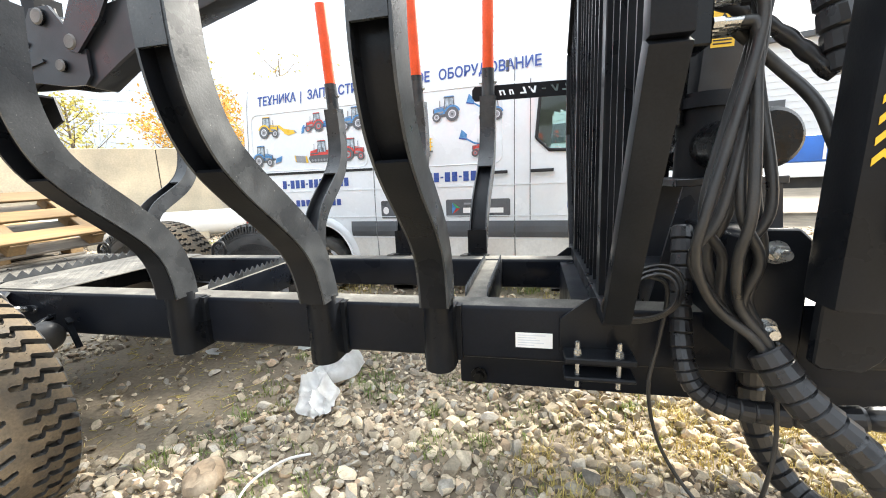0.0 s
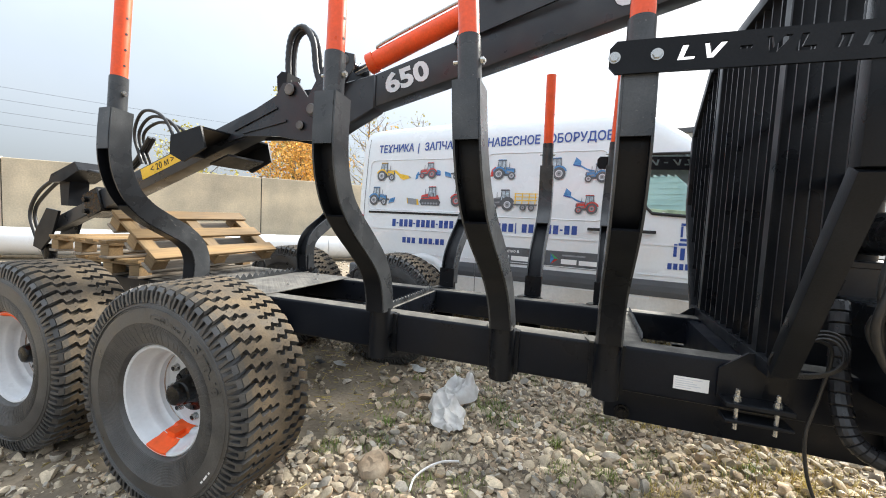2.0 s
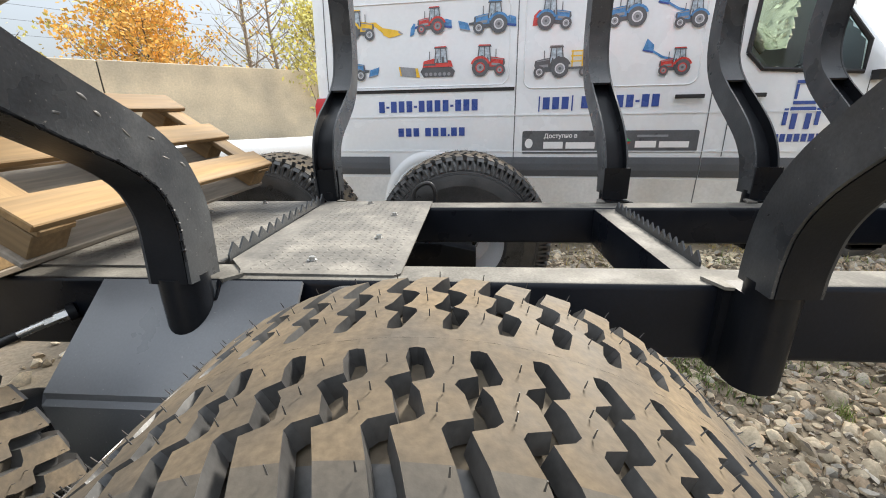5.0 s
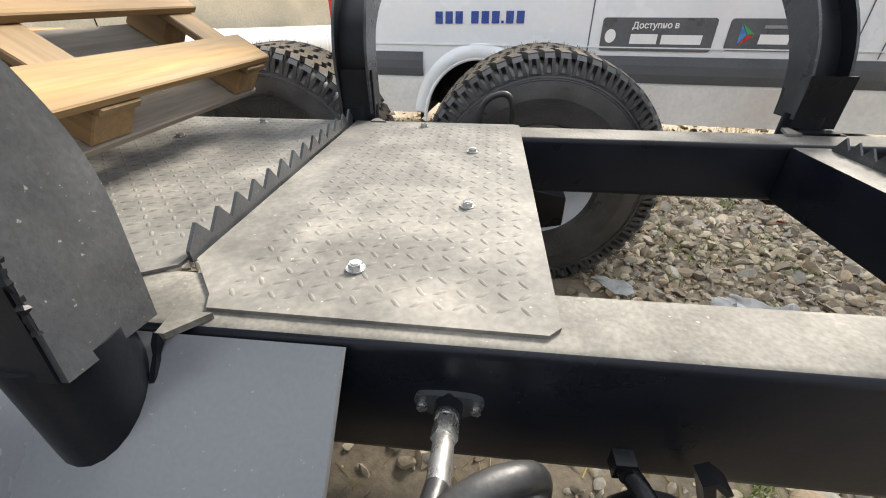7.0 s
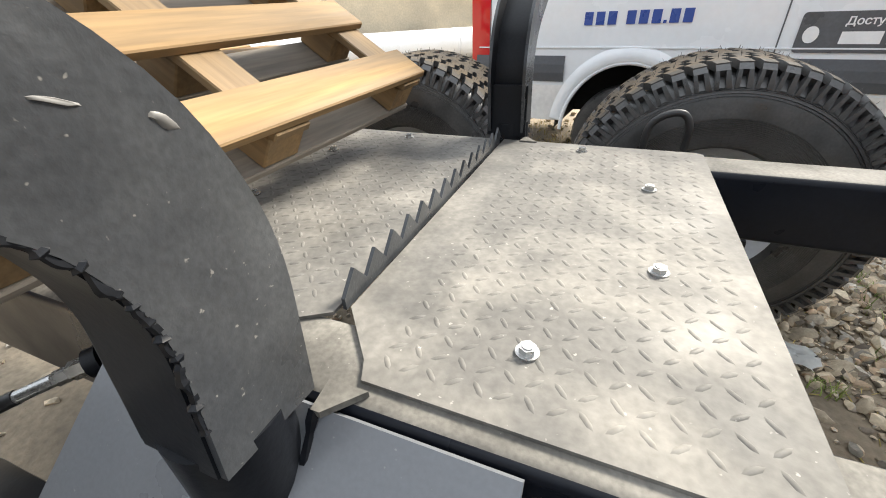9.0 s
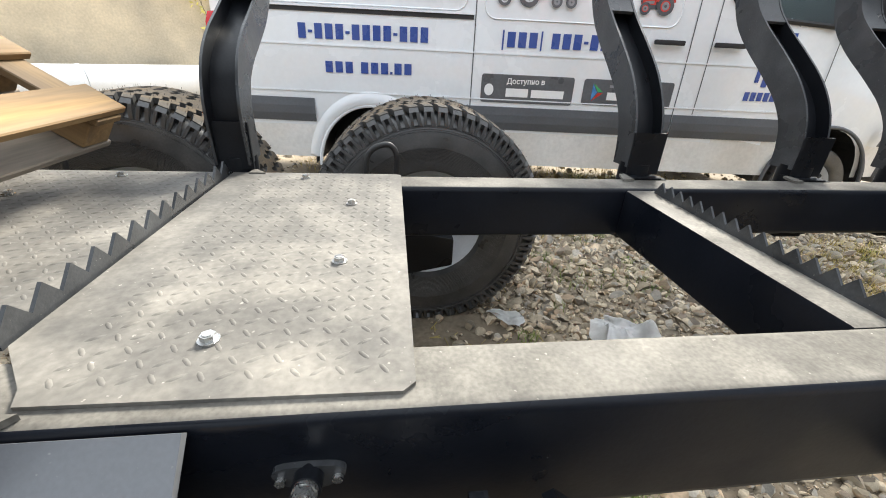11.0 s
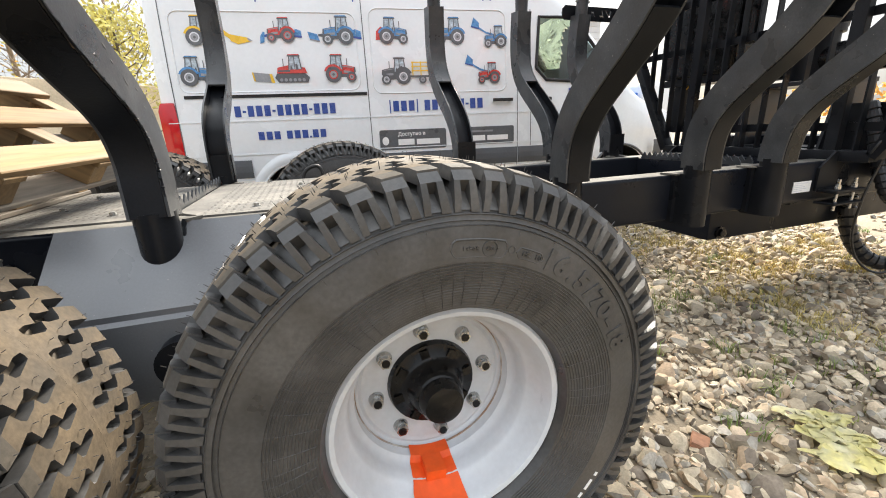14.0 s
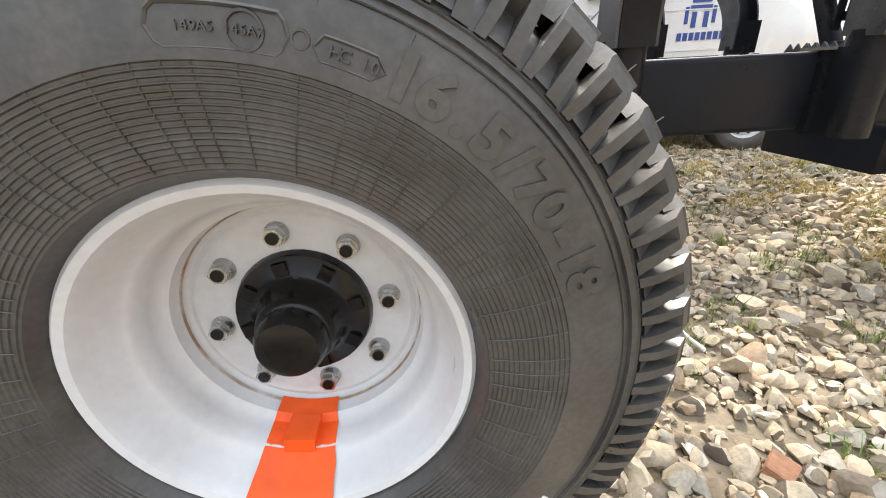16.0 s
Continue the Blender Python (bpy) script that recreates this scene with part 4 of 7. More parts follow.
y = 0.13
while y < 2 * CY - 0.12:
    lo, hi = hex_span(y)
    bm = bmesh.new()
    box(bm, HX - 0.02, HX + 0.02, y - 0.005, y + 0.005, lo, hi)
    part("upright_bar", bm, black_paint, headboard)
    y += 0.0985
for z in (1.02, 1.56, 1.86):
    ya = 0.09 if z > 1.5 else 0.42
    bm = bmesh.new()
    box(bm, HX + 0.021, HX + 0.035, ya, 2 * CY - ya, z - 0.022, z + 0.022)
    part("cross_bar", bm, black_paint, headboard)
for yy in (0.62, 2 * CY - 0.62):
    bm = bmesh.new()
    lo, hi = hex_span(yy)
    box(bm, HX - 0.03, HX + 0.02, yy - 0.03, yy + 0.03, lo, hi)
    bevel(bm, 0.004, 1)
    part("frame_member", bm, black_paint, headboard, smooth=40)


def cut_marks(bm_plate, x0, z, y0, y1, mirrored=False):
    """Cuts the slanted marks clean through the tie plate."""
    cutter = bmesh.new()
    w = [(0.00, 0.055, "L"), (0.065, 0.06, "V"), (0.155, 0.03, "-"), (0.215, 0.06, "V"), (0.285, 0.055, "L"), (0.37, 0.04, "n"), (0.43, 0.05, "n")]
    for dx, ww, kind in w:
        x = x0 + dx
        if kind == "L":
            o = [(x, z - 0.022), (x + ww * 0.8, z - 0.022), (x + ww * 0.8 + 0.004, z - 0.010), (x + 0.018, z - 0.010), (x + 0.03, z + 0.024), (x + 0.014, z + 0.024)]
        elif kind == "V":
            o = [(x + 0.004, z + 0.024), (x + 0.018, z + 0.024), (x + 0.024, z - 0.006), (x + 0.048, z + 0.024), (x + 0.064, z + 0.024), (x + 0.028, z - 0.022), (x + 0.012, z - 0.022)]
        elif kind == "-":
            o = [(x, z - 0.005), (x + ww, z - 0.005), (x + ww + 0.003, z + 0.005), (x + 0.003, z + 0.005)]
        else:
            o = [(x, z - 0.022), (x + 0.012, z - 0.022), (x + 0.02, z + 0.004), (x + ww * 0.7, z + 0.004), (x + ww * 0.55, z - 0.022), (x + ww * 0.8, z - 0.022), (x + ww, z + 0.014), (x + 0.012, z + 0.014)]
        if mirrored:
            o = [(2 * x0 + 0.48 - u, v) for u, v in reversed(o)]
        prism(cutter, o, "y", y0 - 0.02, y1 + 0.02)
    bmesh.ops.recalc_face_normals(cutter, faces=cutter.faces)
    bmesh.ops.recalc_face_normals(bm_plate, faces=bm_plate.faces)
    obs = []
    for b in (bm_plate, cutter):
        me = bpy.data.meshes.new("cut")
        b.to_mesh(me)
        b.free()
        ob = bpy.data.objects.new("cut", me)
        scene.collection.objects.link(ob)
        obs.append(ob)
    mod = obs[0].modifiers.new("cut", "BOOLEAN")
    mod.operation, mod.object, mod.solver = "DIFFERENCE", obs[1], "EXACT"
    bpy.context.view_layer.update()
    me = bpy.data.meshes.new_from_object(obs[0].evaluated_get(bpy.context.evaluated_depsgraph_get()))
    for ob in obs:
        bpy.data.objects.remove(ob)
    out = bmesh.new()
    out.from_mesh(me)
    bpy.data.meshes.remove(me)
    return out


for far in (False, True):
    ya, yb = (0.022, 0.034) if not far else (2 * CY + 0.026, 2 * CY + 0.038)
    bm = bmesh.new()
    prism(bm, [(1.775, 1.885), (1.795, 1.862), (2.47, 1.855), (2.47, 1.955), (1.795, 1.962), (1.775, 1.94)], "y", ya, yb)
    bm = cut_marks(bm, 1.965, 1.912, ya, yb, far)
    tie = part("tie_plate", bm, black_paint, headboard, "black steel tie plate with light cut-out marks")
    for x in (1.79, 1.91):
        bm = bmesh.new()
        o = -1 if not far else 1
        yo = ya if not far else yb
        cyl(bm, (x, yo, 1.912), (x, yo + o * 0.010, 1.912), 0.013, seg=6)
        cyl(bm, (x, yo, 1.912), (x, yo + o * 0.003, 1.912), 0.018, seg=16)
        part("tie_bolt", bm, steel, tie)
    # foot plate, clamped to the rail
    def Y(y):
        return 2 * CY - y if far else y
    bm = bmesh.new()
    prism(bm, [(2.30, 0.70), (2.56, 0.70), (2.56, 0.82), (2.51, 0.90), (2.40, 0.90), (2.30, 0.82)], "y", min(Y(0.565), Y(0.577)), max(Y(0.565), Y(0.577)))
    foot = part("foot_plate", bm, black_paint, headboard)
    bm = bmesh.new()
    box(bm, 2.31, 2.54, min(Y(0.475), Y(0.572)), max(Y(0.475), Y(0.572)), 0.694, 0.714)
    box(bm, 2.31, 2.54, min(Y(0.475), Y(0.572)), max(Y(0.475), Y(0.572)), 0.632, 0.646)
    bevel(bm, 0.004, 1)
    part("clamp_plate", bm, black_paint, headboard)
    for x in (2.354, 2.487):
        bm = bmesh.new()
        cyl(bm, (x, Y(0.50), 0.602), (x, Y(0.50), 0.765), 0.008, seg=12)
        cyl(bm, (x, Y(0.50), 0.715), (x, Y(0.50), 0.728), 0.0145, seg=6)
        cyl(bm, (x, Y(0.50), 0.728), (x, Y(0.50), 0.738), 0.0125, seg=6)
        part("clamp_bolt", bm, steel, headboard)

# ---- timber crane ----
crane = thing("timber_crane", "black timber crane with orange cylinder folded over the trailer", "crane", pose(2.88, CY, 0.60))


def cpart(name, bm, mat, parent=None, label="", smooth=None):
    """A crane part, given in world coordinates."""
    bmesh.ops.transform(bm, matrix=Matrix.Translation((-2.88, -CY, -0.60)), verts=bm.verts)
    return part(name, bm, mat, parent or crane, label, smooth)


def beam(bm, a, b, h0, w0, h1=None, w1=None):
    """A box beam from a to b, its height in the plane of z, its width across."""
    a, b = Vector(a), Vector(b)
    h1, w1 = h1 or h0, w1 or w0
    d = (b - a).normalized()
    side = d.cross(Vector((0, 0, 1))).normalized() if abs(d.z) < 0.9 else Vector((0, 1, 0))
    up = side.cross(d).normalized()
    q = [[bm.verts.new(p + side * u * w / 2 + up * v * h / 2) for u, v in ((-1, -1), (1, -1), (1, 1), (-1, 1))] for p, h, w in ((a, h0, w0), (b, h1, w1))]
    for k in range(4):
        bm.faces.new((q[0][k], q[0][(k + 1) % 4], q[1][(k + 1) % 4], q[1][k]))
    bm.faces.new(q[0])
    bm.faces.new(q[1])
    bmesh.ops.recalc_face_normals(bm, faces=bm.faces)


BOOM_Y = 0.905


def boom_z(x):
    return 2.035 + 0.29 * x


for y0 in (0.80, 2 * CY - 0.815):
    bm = bmesh.new()
    prism(bm, [(2.60, 0.60), (3.12, 0.60), (3.06, 1.262), (2.745, 1.262)], "y", y0, y0 + 0.015)
    cpart("pedestal_plate", bm, gusset_paint)
bm = bmesh.new()
box(bm, 2.70, 3.05, 0.815, 2 * CY - 0.815, 0.602, 0.90)
cpart("pedestal_base", bm, gusset_paint)
bm = bmesh.new()
box(bm, 2.72, 3.08, 0.80, 2 * CY - 0.80, 1.262, 1.29)
bevel(bm, 0.003, 1)
cpart("pedestal_top", bm, gusset_paint)
bm = bmesh.new()
cyl(bm, (2.91, 0.60, 1.41), (2.91, 1.52, 1.41), 0.092, seg=32)
cyl(bm, (2.91, 0.585, 1.41), (2.91, 0.60, 1.41), 0.078, 0.092, seg=32)
cpart("slew_cylinder", bm, hub_black, smooth=40)
bm = bmesh.new()
cyl(bm, (2.90, CY, 1.28), (2.90, CY, 1.62), 0.11, seg=32)
cyl(bm, (2.90, CY, 1.56), (2.90, CY, 1.60), 0.13, seg=32)
cpart("slew_column", bm, black_paint, smooth=40)
bm = bmesh.new()
beam(bm, (2.93, CY, 1.60), (3.07, CY, 2.98), 0.20, 0.17, 0.27, 0.17)
bevel(bm, 0.012, 2)
tower = cpart("tower", bm, gusset_paint, smooth=40)
bm = bmesh.new()
prism(bm, [(2.865, 1.775), (2.945, 1.775), (2.945, 1.905), (2.865, 1.905)], "y", CY - 0.0885, CY - 0.0862)
st = cpart("warning_sticker", bm, yellow_print, tower, "yellow warning sticker with a black triangle")
bm = bmesh.new()
prism(bm, [(2.880, 1.852), (2.930, 1.852), (2.905, 1.896)], "y", CY - 0.0900, CY - 0.0886)
cpart("warning_triangle", bm, dark_gap, tower)
for k in range(4):
    bm = bmesh.new()
    prism(bm, [(2.872, 1.785 + 0.012 * k), (2.935, 1.785 + 0.012 * k), (2.935, 1.790 + 0.012 * k), (2.872, 1.790 + 0.012 * k)], "y", CY - 0.0900, CY - 0.0886)
    cpart("print_bar", bm, dark_gap, tower)
bm = bmesh.new()
prism(bm, [(2.880, 1.925), (2.945, 1.925), (2.95, 1.965), (2.885, 1.965)], "y", CY - 0.0900, CY - 0.0886)
cpart("print_bar", bm, white_print, tower)
bm = bmesh.new()
cyl(bm, (2.755, CY - 0.02, 1.50), (2.79, CY - 0.02, 2.55), 0.055, seg=24)
cpart("lift_cylinder", bm, hub_black, smooth=40)
bm = bmesh.new()
cyl(bm, (2.79, CY - 0.02, 2.55), (2.80, CY - 0.02, 2.75), 0.03, seg=20)
cpart("lift_rod", bm, chrome, smooth=40)

bm = bmesh.new()
beam(bm, (-0.02, BOOM_Y, boom_z(-0.02)), (3.15, 1.03, boom_z(3.15)), 0.185, 0.13, 0.24, 0.15)
bevel(bm, 0.012, 2)
boom = cpart("main_boom", bm, gusset_paint, smooth=40)
tilt = math.atan(0.29)
yaw = math.atan((1.03 - BOOM_Y) / 3.17)
for text, x, size in (("650", 0.655, 0.155), ("650C", 2.02, 0.175)):
    yy = BOOM_Y + (x + 0.02) * (1.03 - BOOM_Y) / 3.17 - 0.0665 - 0.003 * x
    m = Matrix.Translation((x - 2.88, yy - CY - 0.0015, boom_z(x) - 0.60)) @ Matrix.Rotation(yaw, 4, "Z") @ Matrix.Rotation(-tilt, 4, "Y") @ Matrix.Rotation(radians(90), 4, "X")
    lettering("lettering", text, size, pale_print, boom, m, 0.001, 1.25, "pale grey model number", 0.006)
bm = bmesh.new()
prism(bm, [(0.95, boom_z(0.95) + 0.08), (1.02, 2.58), (1.10, 2.67), (1.24, 2.70), (1.34, 2.62), (1.62, boom_z(1.62) + 0.085)], "y", 0.855, 0.870)
prism(bm, [(0.95, boom_z(0.95) + 0.08), (1.02, 2.58), (1.10, 2.67), (1.24, 2.70), (1.34, 2.62), (1.62, boom_z(1.62) + 0.085)], "y", 0.985, 1.0)
cpart("boom_lug", bm, gusset_paint, boom)
for p, r in (((1.194, 2.648), 0.035), ((-0.173, 2.195), 0.040), ((0.005, 2.059), 0.038), ((0.254, 2.345), 0.034), ((-0.083, 1.959), 0.030)):
    bm = bmesh.new()
    cyl(bm, (p[0], 0.815, p[1]), (p[0], 1.01, p[1]), r * 0.8, seg=20)
    cyl(bm, (p[0], 0.805, p[1]), (p[0], 0.817, p[1]), r, seg=20)
    pin = cpart("pivot_pin", bm, hub_black, boom, smooth=40)
    bm = bmesh.new()
    cyl(bm, (p[0], 0.7975, p[1]), (p[0], 0.806, p[1]), r * 0.80, r * 1.0, seg=24)
    cpart("pin_cap", bm, dusty_paint, boom, smooth=40)
bm = bmesh.new()
cyl(bm, (0.38, 0.925, 2.36), (1.16, 0.925, 2.645), 0.058, seg=28)
cyl(bm, (0.36, 0.925, 2.353), (0.41, 0.925, 2.371), 0.064, seg=28)
cpart("crowd_cylinder", bm, orange_paint, boom, "bright orange hydraulic cylinder", smooth=40)
bm = bmesh.new()
cyl(bm, (0.254, 0.925, 2.315), (0.38, 0.925, 2.36), 0.028, seg=20)
cpart("cylinder_rod", bm, chrome, boom, smooth=40)
bm = bmesh.new()
tube(bm, [(0.42, 0.90, 2.435), (0.48, 0.89, 2.465), (0.9, 0.89, 2.62), (1.14, 0.89, 2.705), (1.20, 0.89, 2.76), (1.34, 0.89, 2.80), (1.46, 0.89, 2.70), (1.62, 0.89, 2.66)], 0.010, 8, 6)
cpart("steel_pipe", bm, steel, boom, "thin zinc hydraulic pipe", smooth=60)
# knuckle
for y0, y1 in ((0.822, 0.838), (0.972, 0.988)):
    bm = bmesh.new()
    prism(bm, [(-0.72, 1.955), (-0.60, 2.03), (-0.30, 2.165), (-0.24, 2.245), (-0.12, 2.245), (-0.06, 2.17), (0.0, 2.10), (0.07, 2.02), (0.07, 1.90), (0.03, 1.86), (-0.10, 1.865), (-0.27, 1.895), (-0.56, 1.905), (-0.72, 1.87)], "y", y0, y1)
    cpart("knuckle_plate", bm, gusset_paint, boom)
    d = -0.017 if y0 < 0.9 else 0.017
    bm = bmesh.new()
    prism(bm, [(-0.05, 2.09), (-0.03, 2.025), (0.04, 2.005), (0.20, 2.14), (0.32, 2.30), (0.32, 2.375), (0.25, 2.395), (0.09, 2.315)], "y", y0 + d, y1 + d)
    cpart("link_plate", bm, gusset_paint, boom)
    # welded ribs on the knuckle
    for (xa, za), (xb, zb) in (((-0.66, 1.945), (-0.28, 2.085)), ((-0.58, 1.925), (-0.20, 1.995))):
        bm = bmesh.new()
        beam(bm, (xa, (y0 + y1) / 2 + d * 0.75, za), (xb, (y0 + y1) / 2 + d * 0.75, zb), 0.014, 0.012)
        cpart("knuckle_rib", bm, gusset_paint, boom)
bm = bmesh.new()
prism(bm, [(-0.13, 1.99), (-0.11, 1.91), (-0.04, 1.875), (0.06, 1.845), (0.25, 1.95), (0.45, 2.05), (0.45, 2.26), (0.2, 2.22), (0.05, 2.12)], "y", 0.843, 0.967)
bevel(bm, 0.008, 1)
cpart("boom_head", bm, gusset_paint, boom, smooth=40)
bm = bmesh.new()
prism(bm, [(-0.30, 2.16), (-0.24, 2.16), (-0.22, 2.32), (-0.27, 2.33), (-0.31, 2.30)], "y", 0.84, 0.97)
cpart("stop_block", bm, black_paint, boom)
for dy in (0.0, 0.05):
    bm = bmesh.new()
    tube(bm, [(-0.24, 0.88 + dy, 2.22), (-0.25, 0.88 + dy, 2.44), (-0.22, 0.88 + dy, 2.58), (-0.13, 0.88 + dy, 2.62), (-0.05, 0.88 + dy, 2.52), (-0.02, 0.88 + dy, 2.34), (0.02, 0.88 + dy, 2.26), (0.08, 0.88 + dy, 2.33), (0.06, 0.89 + dy, 2.42)], 0.021, 10, 8, ridges=lambda i: 1.06 if i % 2 else 0.94)
    cpart("hose", bm, wrap_plastic, boom, smooth=60)


# folded jib with its telescopic end
def jib_z(x):
    return 2.18 + 0.35 * x


bm = bmesh.new()
beam(bm, (-0.20, BOOM_Y, jib_z(-0.20)), (-2.20, BOOM_Y, jib_z(-2.20)), 0.165, 0.135)
bevel(bm, 0.010, 2)
jib = cpart("jib", bm, gusset_paint, smooth=40)
jt = math.atan(0.35)
bm = bmesh.new()
beam(bm, (-1.17, BOOM_Y - 0.069, jib_z(-1.17) + 0.03), (-1.66, BOOM_Y - 0.069, jib_z(-1.66) + 0.03), 0.085, 0.002)
stk = cpart("distance_sticker", bm, yellow_print, jib, "yellow safety distance sticker")
m = Matrix.Translation((-1.42 - 2.88, BOOM_Y - 0.0715 - CY, jib_z(-1.42) + 0.03 - 0.60)) @ Matrix.Rotation(-jt, 4, "Y") @ Matrix.Rotation(radians(90), 4, "X")
lettering("lettering", "< 20 м >", 0.075, dark_gap, jib, m, 0.0006)


def saddle_z(x):
    return 1.782 + 0.35 * (x + 0.83)


bm = bmesh.new()
for y0, y1 in ((0.585, 0.60), (1.17, 1.185)):
    prism(bm, [(-0.98, saddle_z(-0.98) + 0.14), (-0.70, saddle_z(-0.70) + 0.10), (-0.66, saddle_z(-0.66) - 0.06), (-0.86, saddle_z(-0.86) - 0.08), (-0.99, saddle_z(-0.99) + 0.02)], "y", y0, y1)
prism(bm, [(-0.985, saddle_z(-0.985) + 0.02), (-0.97, saddle_z(-0.97) + 0.02), (-0.965, saddle_z(-0.965) + 0.14), (-0.98, saddle_z(-0.98) + 0.14)], "y", 0.60, 1.17)
prism(bm, [(-0.97, saddle_z(-0.97) + 0.086), (-0.70, saddle_z(-0.70) + 0.086), (-0.70, saddle_z(-0.70) + 0.098), (-0.97, saddle_z(-0.97) + 0.098)], "y", 0.60, 1.17)
prism(bm, [(-0.80, saddle_z(-0.80) - 0.100), (-0.63, saddle_z(-0.63) - 0.100), (-0.63, saddle_z(-0.63) - 0.086), (-0.80, saddle_z(-0.80) - 0.086)], "y", 0.74, 1.06)
cpart("transport_saddle", bm, black_paint, jib)
bm = bmesh.new()
beam(bm, (-2.16, BOOM_Y, jib_z(-2.16)), (-2.36, BOOM_Y, jib_z(-2.36)), 0.215, 0.18)
bevel(bm, 0.008, 1)
cpart("jib_collar", bm, hub_black, jib, smooth=40)
for dz in (-0.05, 0.05):
    bm = bmesh.new()
    cyl(bm, (-2.34, BOOM_Y - 0.11, jib_z(-2.34) + dz), (-2.34, BOOM_Y + 0.11, jib_z(-2.34) + dz), 0.022, seg=12)
    cpart("roller_bolt", bm, hub_black, jib, smooth=40)
bm = bmesh.new()
beam(bm, (-2.30, BOOM_Y, jib_z(-2.30)), (-2.92, BOOM_Y, jib_z(-2.92)), 0.12, 0.10)
bevel(bm, 0.008, 1)
cpart("extension_beam", bm, gusset_paint, jib, smooth=40)
bm = bmesh.new()
prism(bm, [(-2.70, 1.30), (-2.88, 1.32), (-3.06, 1.10), (-3.10, 0.96), (-2.98, 0.93), (-2.82, 1.06)], "y", 0.80, 0.82)
prism(bm, [(-2.70, 1.30), (-2.88, 1.32), (-3.06, 1.10), (-3.10, 0.96), (-2.98, 0.93), (-2.82, 1.06)], "y", 0.99, 1.01)
prism(bm, [(-2.72, 1.35), (-2.62, 1.35), (-2.58, 1.62), (-2.74, 1.62)], "y", 0.83, 0.98)
prism(bm, [(-2.36, 1.66), (-2.42, 1.73), (-2.76, 1.62), (-2.80, 1.55), (-2.60, 1.56)], "y", 0.78, 1.03)
cpart("rotator_link", bm, black_paint, jib)
bm = bmesh.new()
cyl(bm, (-3.04, 0.90, 0.74), (-3.04, 0.90, 0.98), 0.05, seg=20)
cyl(bm, (-3.04, 0.90, 0.70), (-3.04, 0.90, 0.76), 0.085, seg=20)
cpart("rotator", bm, hub_black, jib, smooth=40)
for k in range(3):
    bm = bmesh.new()
    d = 0.035 * k
    tube(bm, [(-1.66, 0.84 + d, 1.72), (-1.72, 0.82 + d, 1.95), (-1.62 + d, 0.82 + d, 2.12 - d), (-1.42 + d, 0.82 + d, 2.09 - d), (-1.30 + d, 0.83 + d, 1.94), (-1.32 + d, 0.84 + d, 1.80)], 0.012, 8, 8)
    cpart("hose", bm, hose_rubber, jib, smooth=60)
for k in range(2):
    bm = bmesh.new()
    d = 0.035 * k
    tube(bm, [(-1.60, 0.86 + d, 1.93), (-1.80, 0.86 + d, 1.72), (-2.05, 0.86 + d, 1.63), (-2.40, 0.86 + d, 1.66), (-2.75, 0.86 + d, 1.62), (-3.05, 0.84 + d, 1.48 - d), (-3.22, 0.84 + d, 1.28), (-3.16, 0.84 + d, 1.08), (-3.06, 0.86 + d, 0.90), (-3.03, 0.87 + d, 0.78)], 0.016, 8, 8)
    cpart("hose", bm, hose_rubber, jib, smooth=60)

# stabiliser legs on a cross housing
bm = bmesh.new()
box(bm, 2.90, 3.12, 0.36, 2 * CY - 0.36, 0.72, 0.96)
bevel(bm, 0.02, 2)
cpart("stabiliser_housing", bm, rail_paint, smooth=40)
for far in (False, True):
    def Y(y):
        return 2 * CY - y if far else y
    bm = bmesh.new()
    box(bm, 2.775, 2.885, min(Y(-0.05), Y(0.06)), max(Y(-0.05), Y(0.06)), 1.02, 1.98)
    bevel(bm, 0.015, 2)
    bmesh.ops.translate(bm, vec=(0, 0.15 if not far else -0.15, 0), verts=bm.verts)
    bmesh.ops.transform(bm, matrix=Matrix.Translation((2.875, 0, 1.2)) @ Matrix.Rotation(radians(2.5), 4, "Y") @ Matrix.Translation((-2.83, 0, -1.2)), verts=bm.verts)
    leg = cpart("stabiliser_leg", bm, black_paint, smooth=40)
    bm = bmesh.new()
    prism(bm, [(2.852, 0.862), (2.868, 0.848), (2.955, 0.845), (2.985, 0.872), (3.04, 0.97), (3.06, 1.26), (2.95, 1.235), (2.86, 1.075)], "y", min(Y(0.205), Y(0.235)), max(Y(0.205), Y(0.235)))
    bevel(bm, 0.004, 1)
    cpart("leg_bracket", bm, black_paint, leg, smooth=30)
    for k in range(15):
        z = 1.33 + 0.038 * k
        xc = 2.851 + (z - 1.2) * 0.044
        yf = 0.0995 if not far else 2 * CY - 0.2105
        bm = bmesh.new()
        prism(bm, [(xc - 0.018, z - 0.012), (xc, z + 0.006), (xc + 0.018, z - 0.012), (xc + 0.018, z + 0.003), (xc, z + 0.021), (xc - 0.018, z + 0.003)], "y", yf - 0.0012, yf)
        cpart("chevron", bm, yellow_print, leg, "yellow reflective chevron")
bm = bmesh.new()
prism(bm, [(2.735, 0.78), (2.885, 0.78), (2.89, 1.14), (2.86, 1.17), (2.75, 1.17), (2.735, 1.14)], "y", 0.315, 0.335)
box(bm, 2.76, 2.90, 0.335, 0.80, 0.80, 1.14)
bevel(bm, 0.006, 1)
bracket = cpart("mount_plate", bm, black_paint, smooth=40)
for x, z in ((2.808, 1.11), (2.80, 0.905)):
    bm = bmesh.new()
    cyl(bm, (x, 0.315, z), (x, 0.309, z), 0.030, seg=24)
    cyl(bm, (x, 0.309, z), (x, 0.281, z), 0.022, seg=6)
    cyl(bm, (x, 0.281, z), (x, 0.262, z), 0.013, seg=14)
    cpart("mount_bolt", bm, steel, bracket, smooth=40)
bm = bmesh.new()
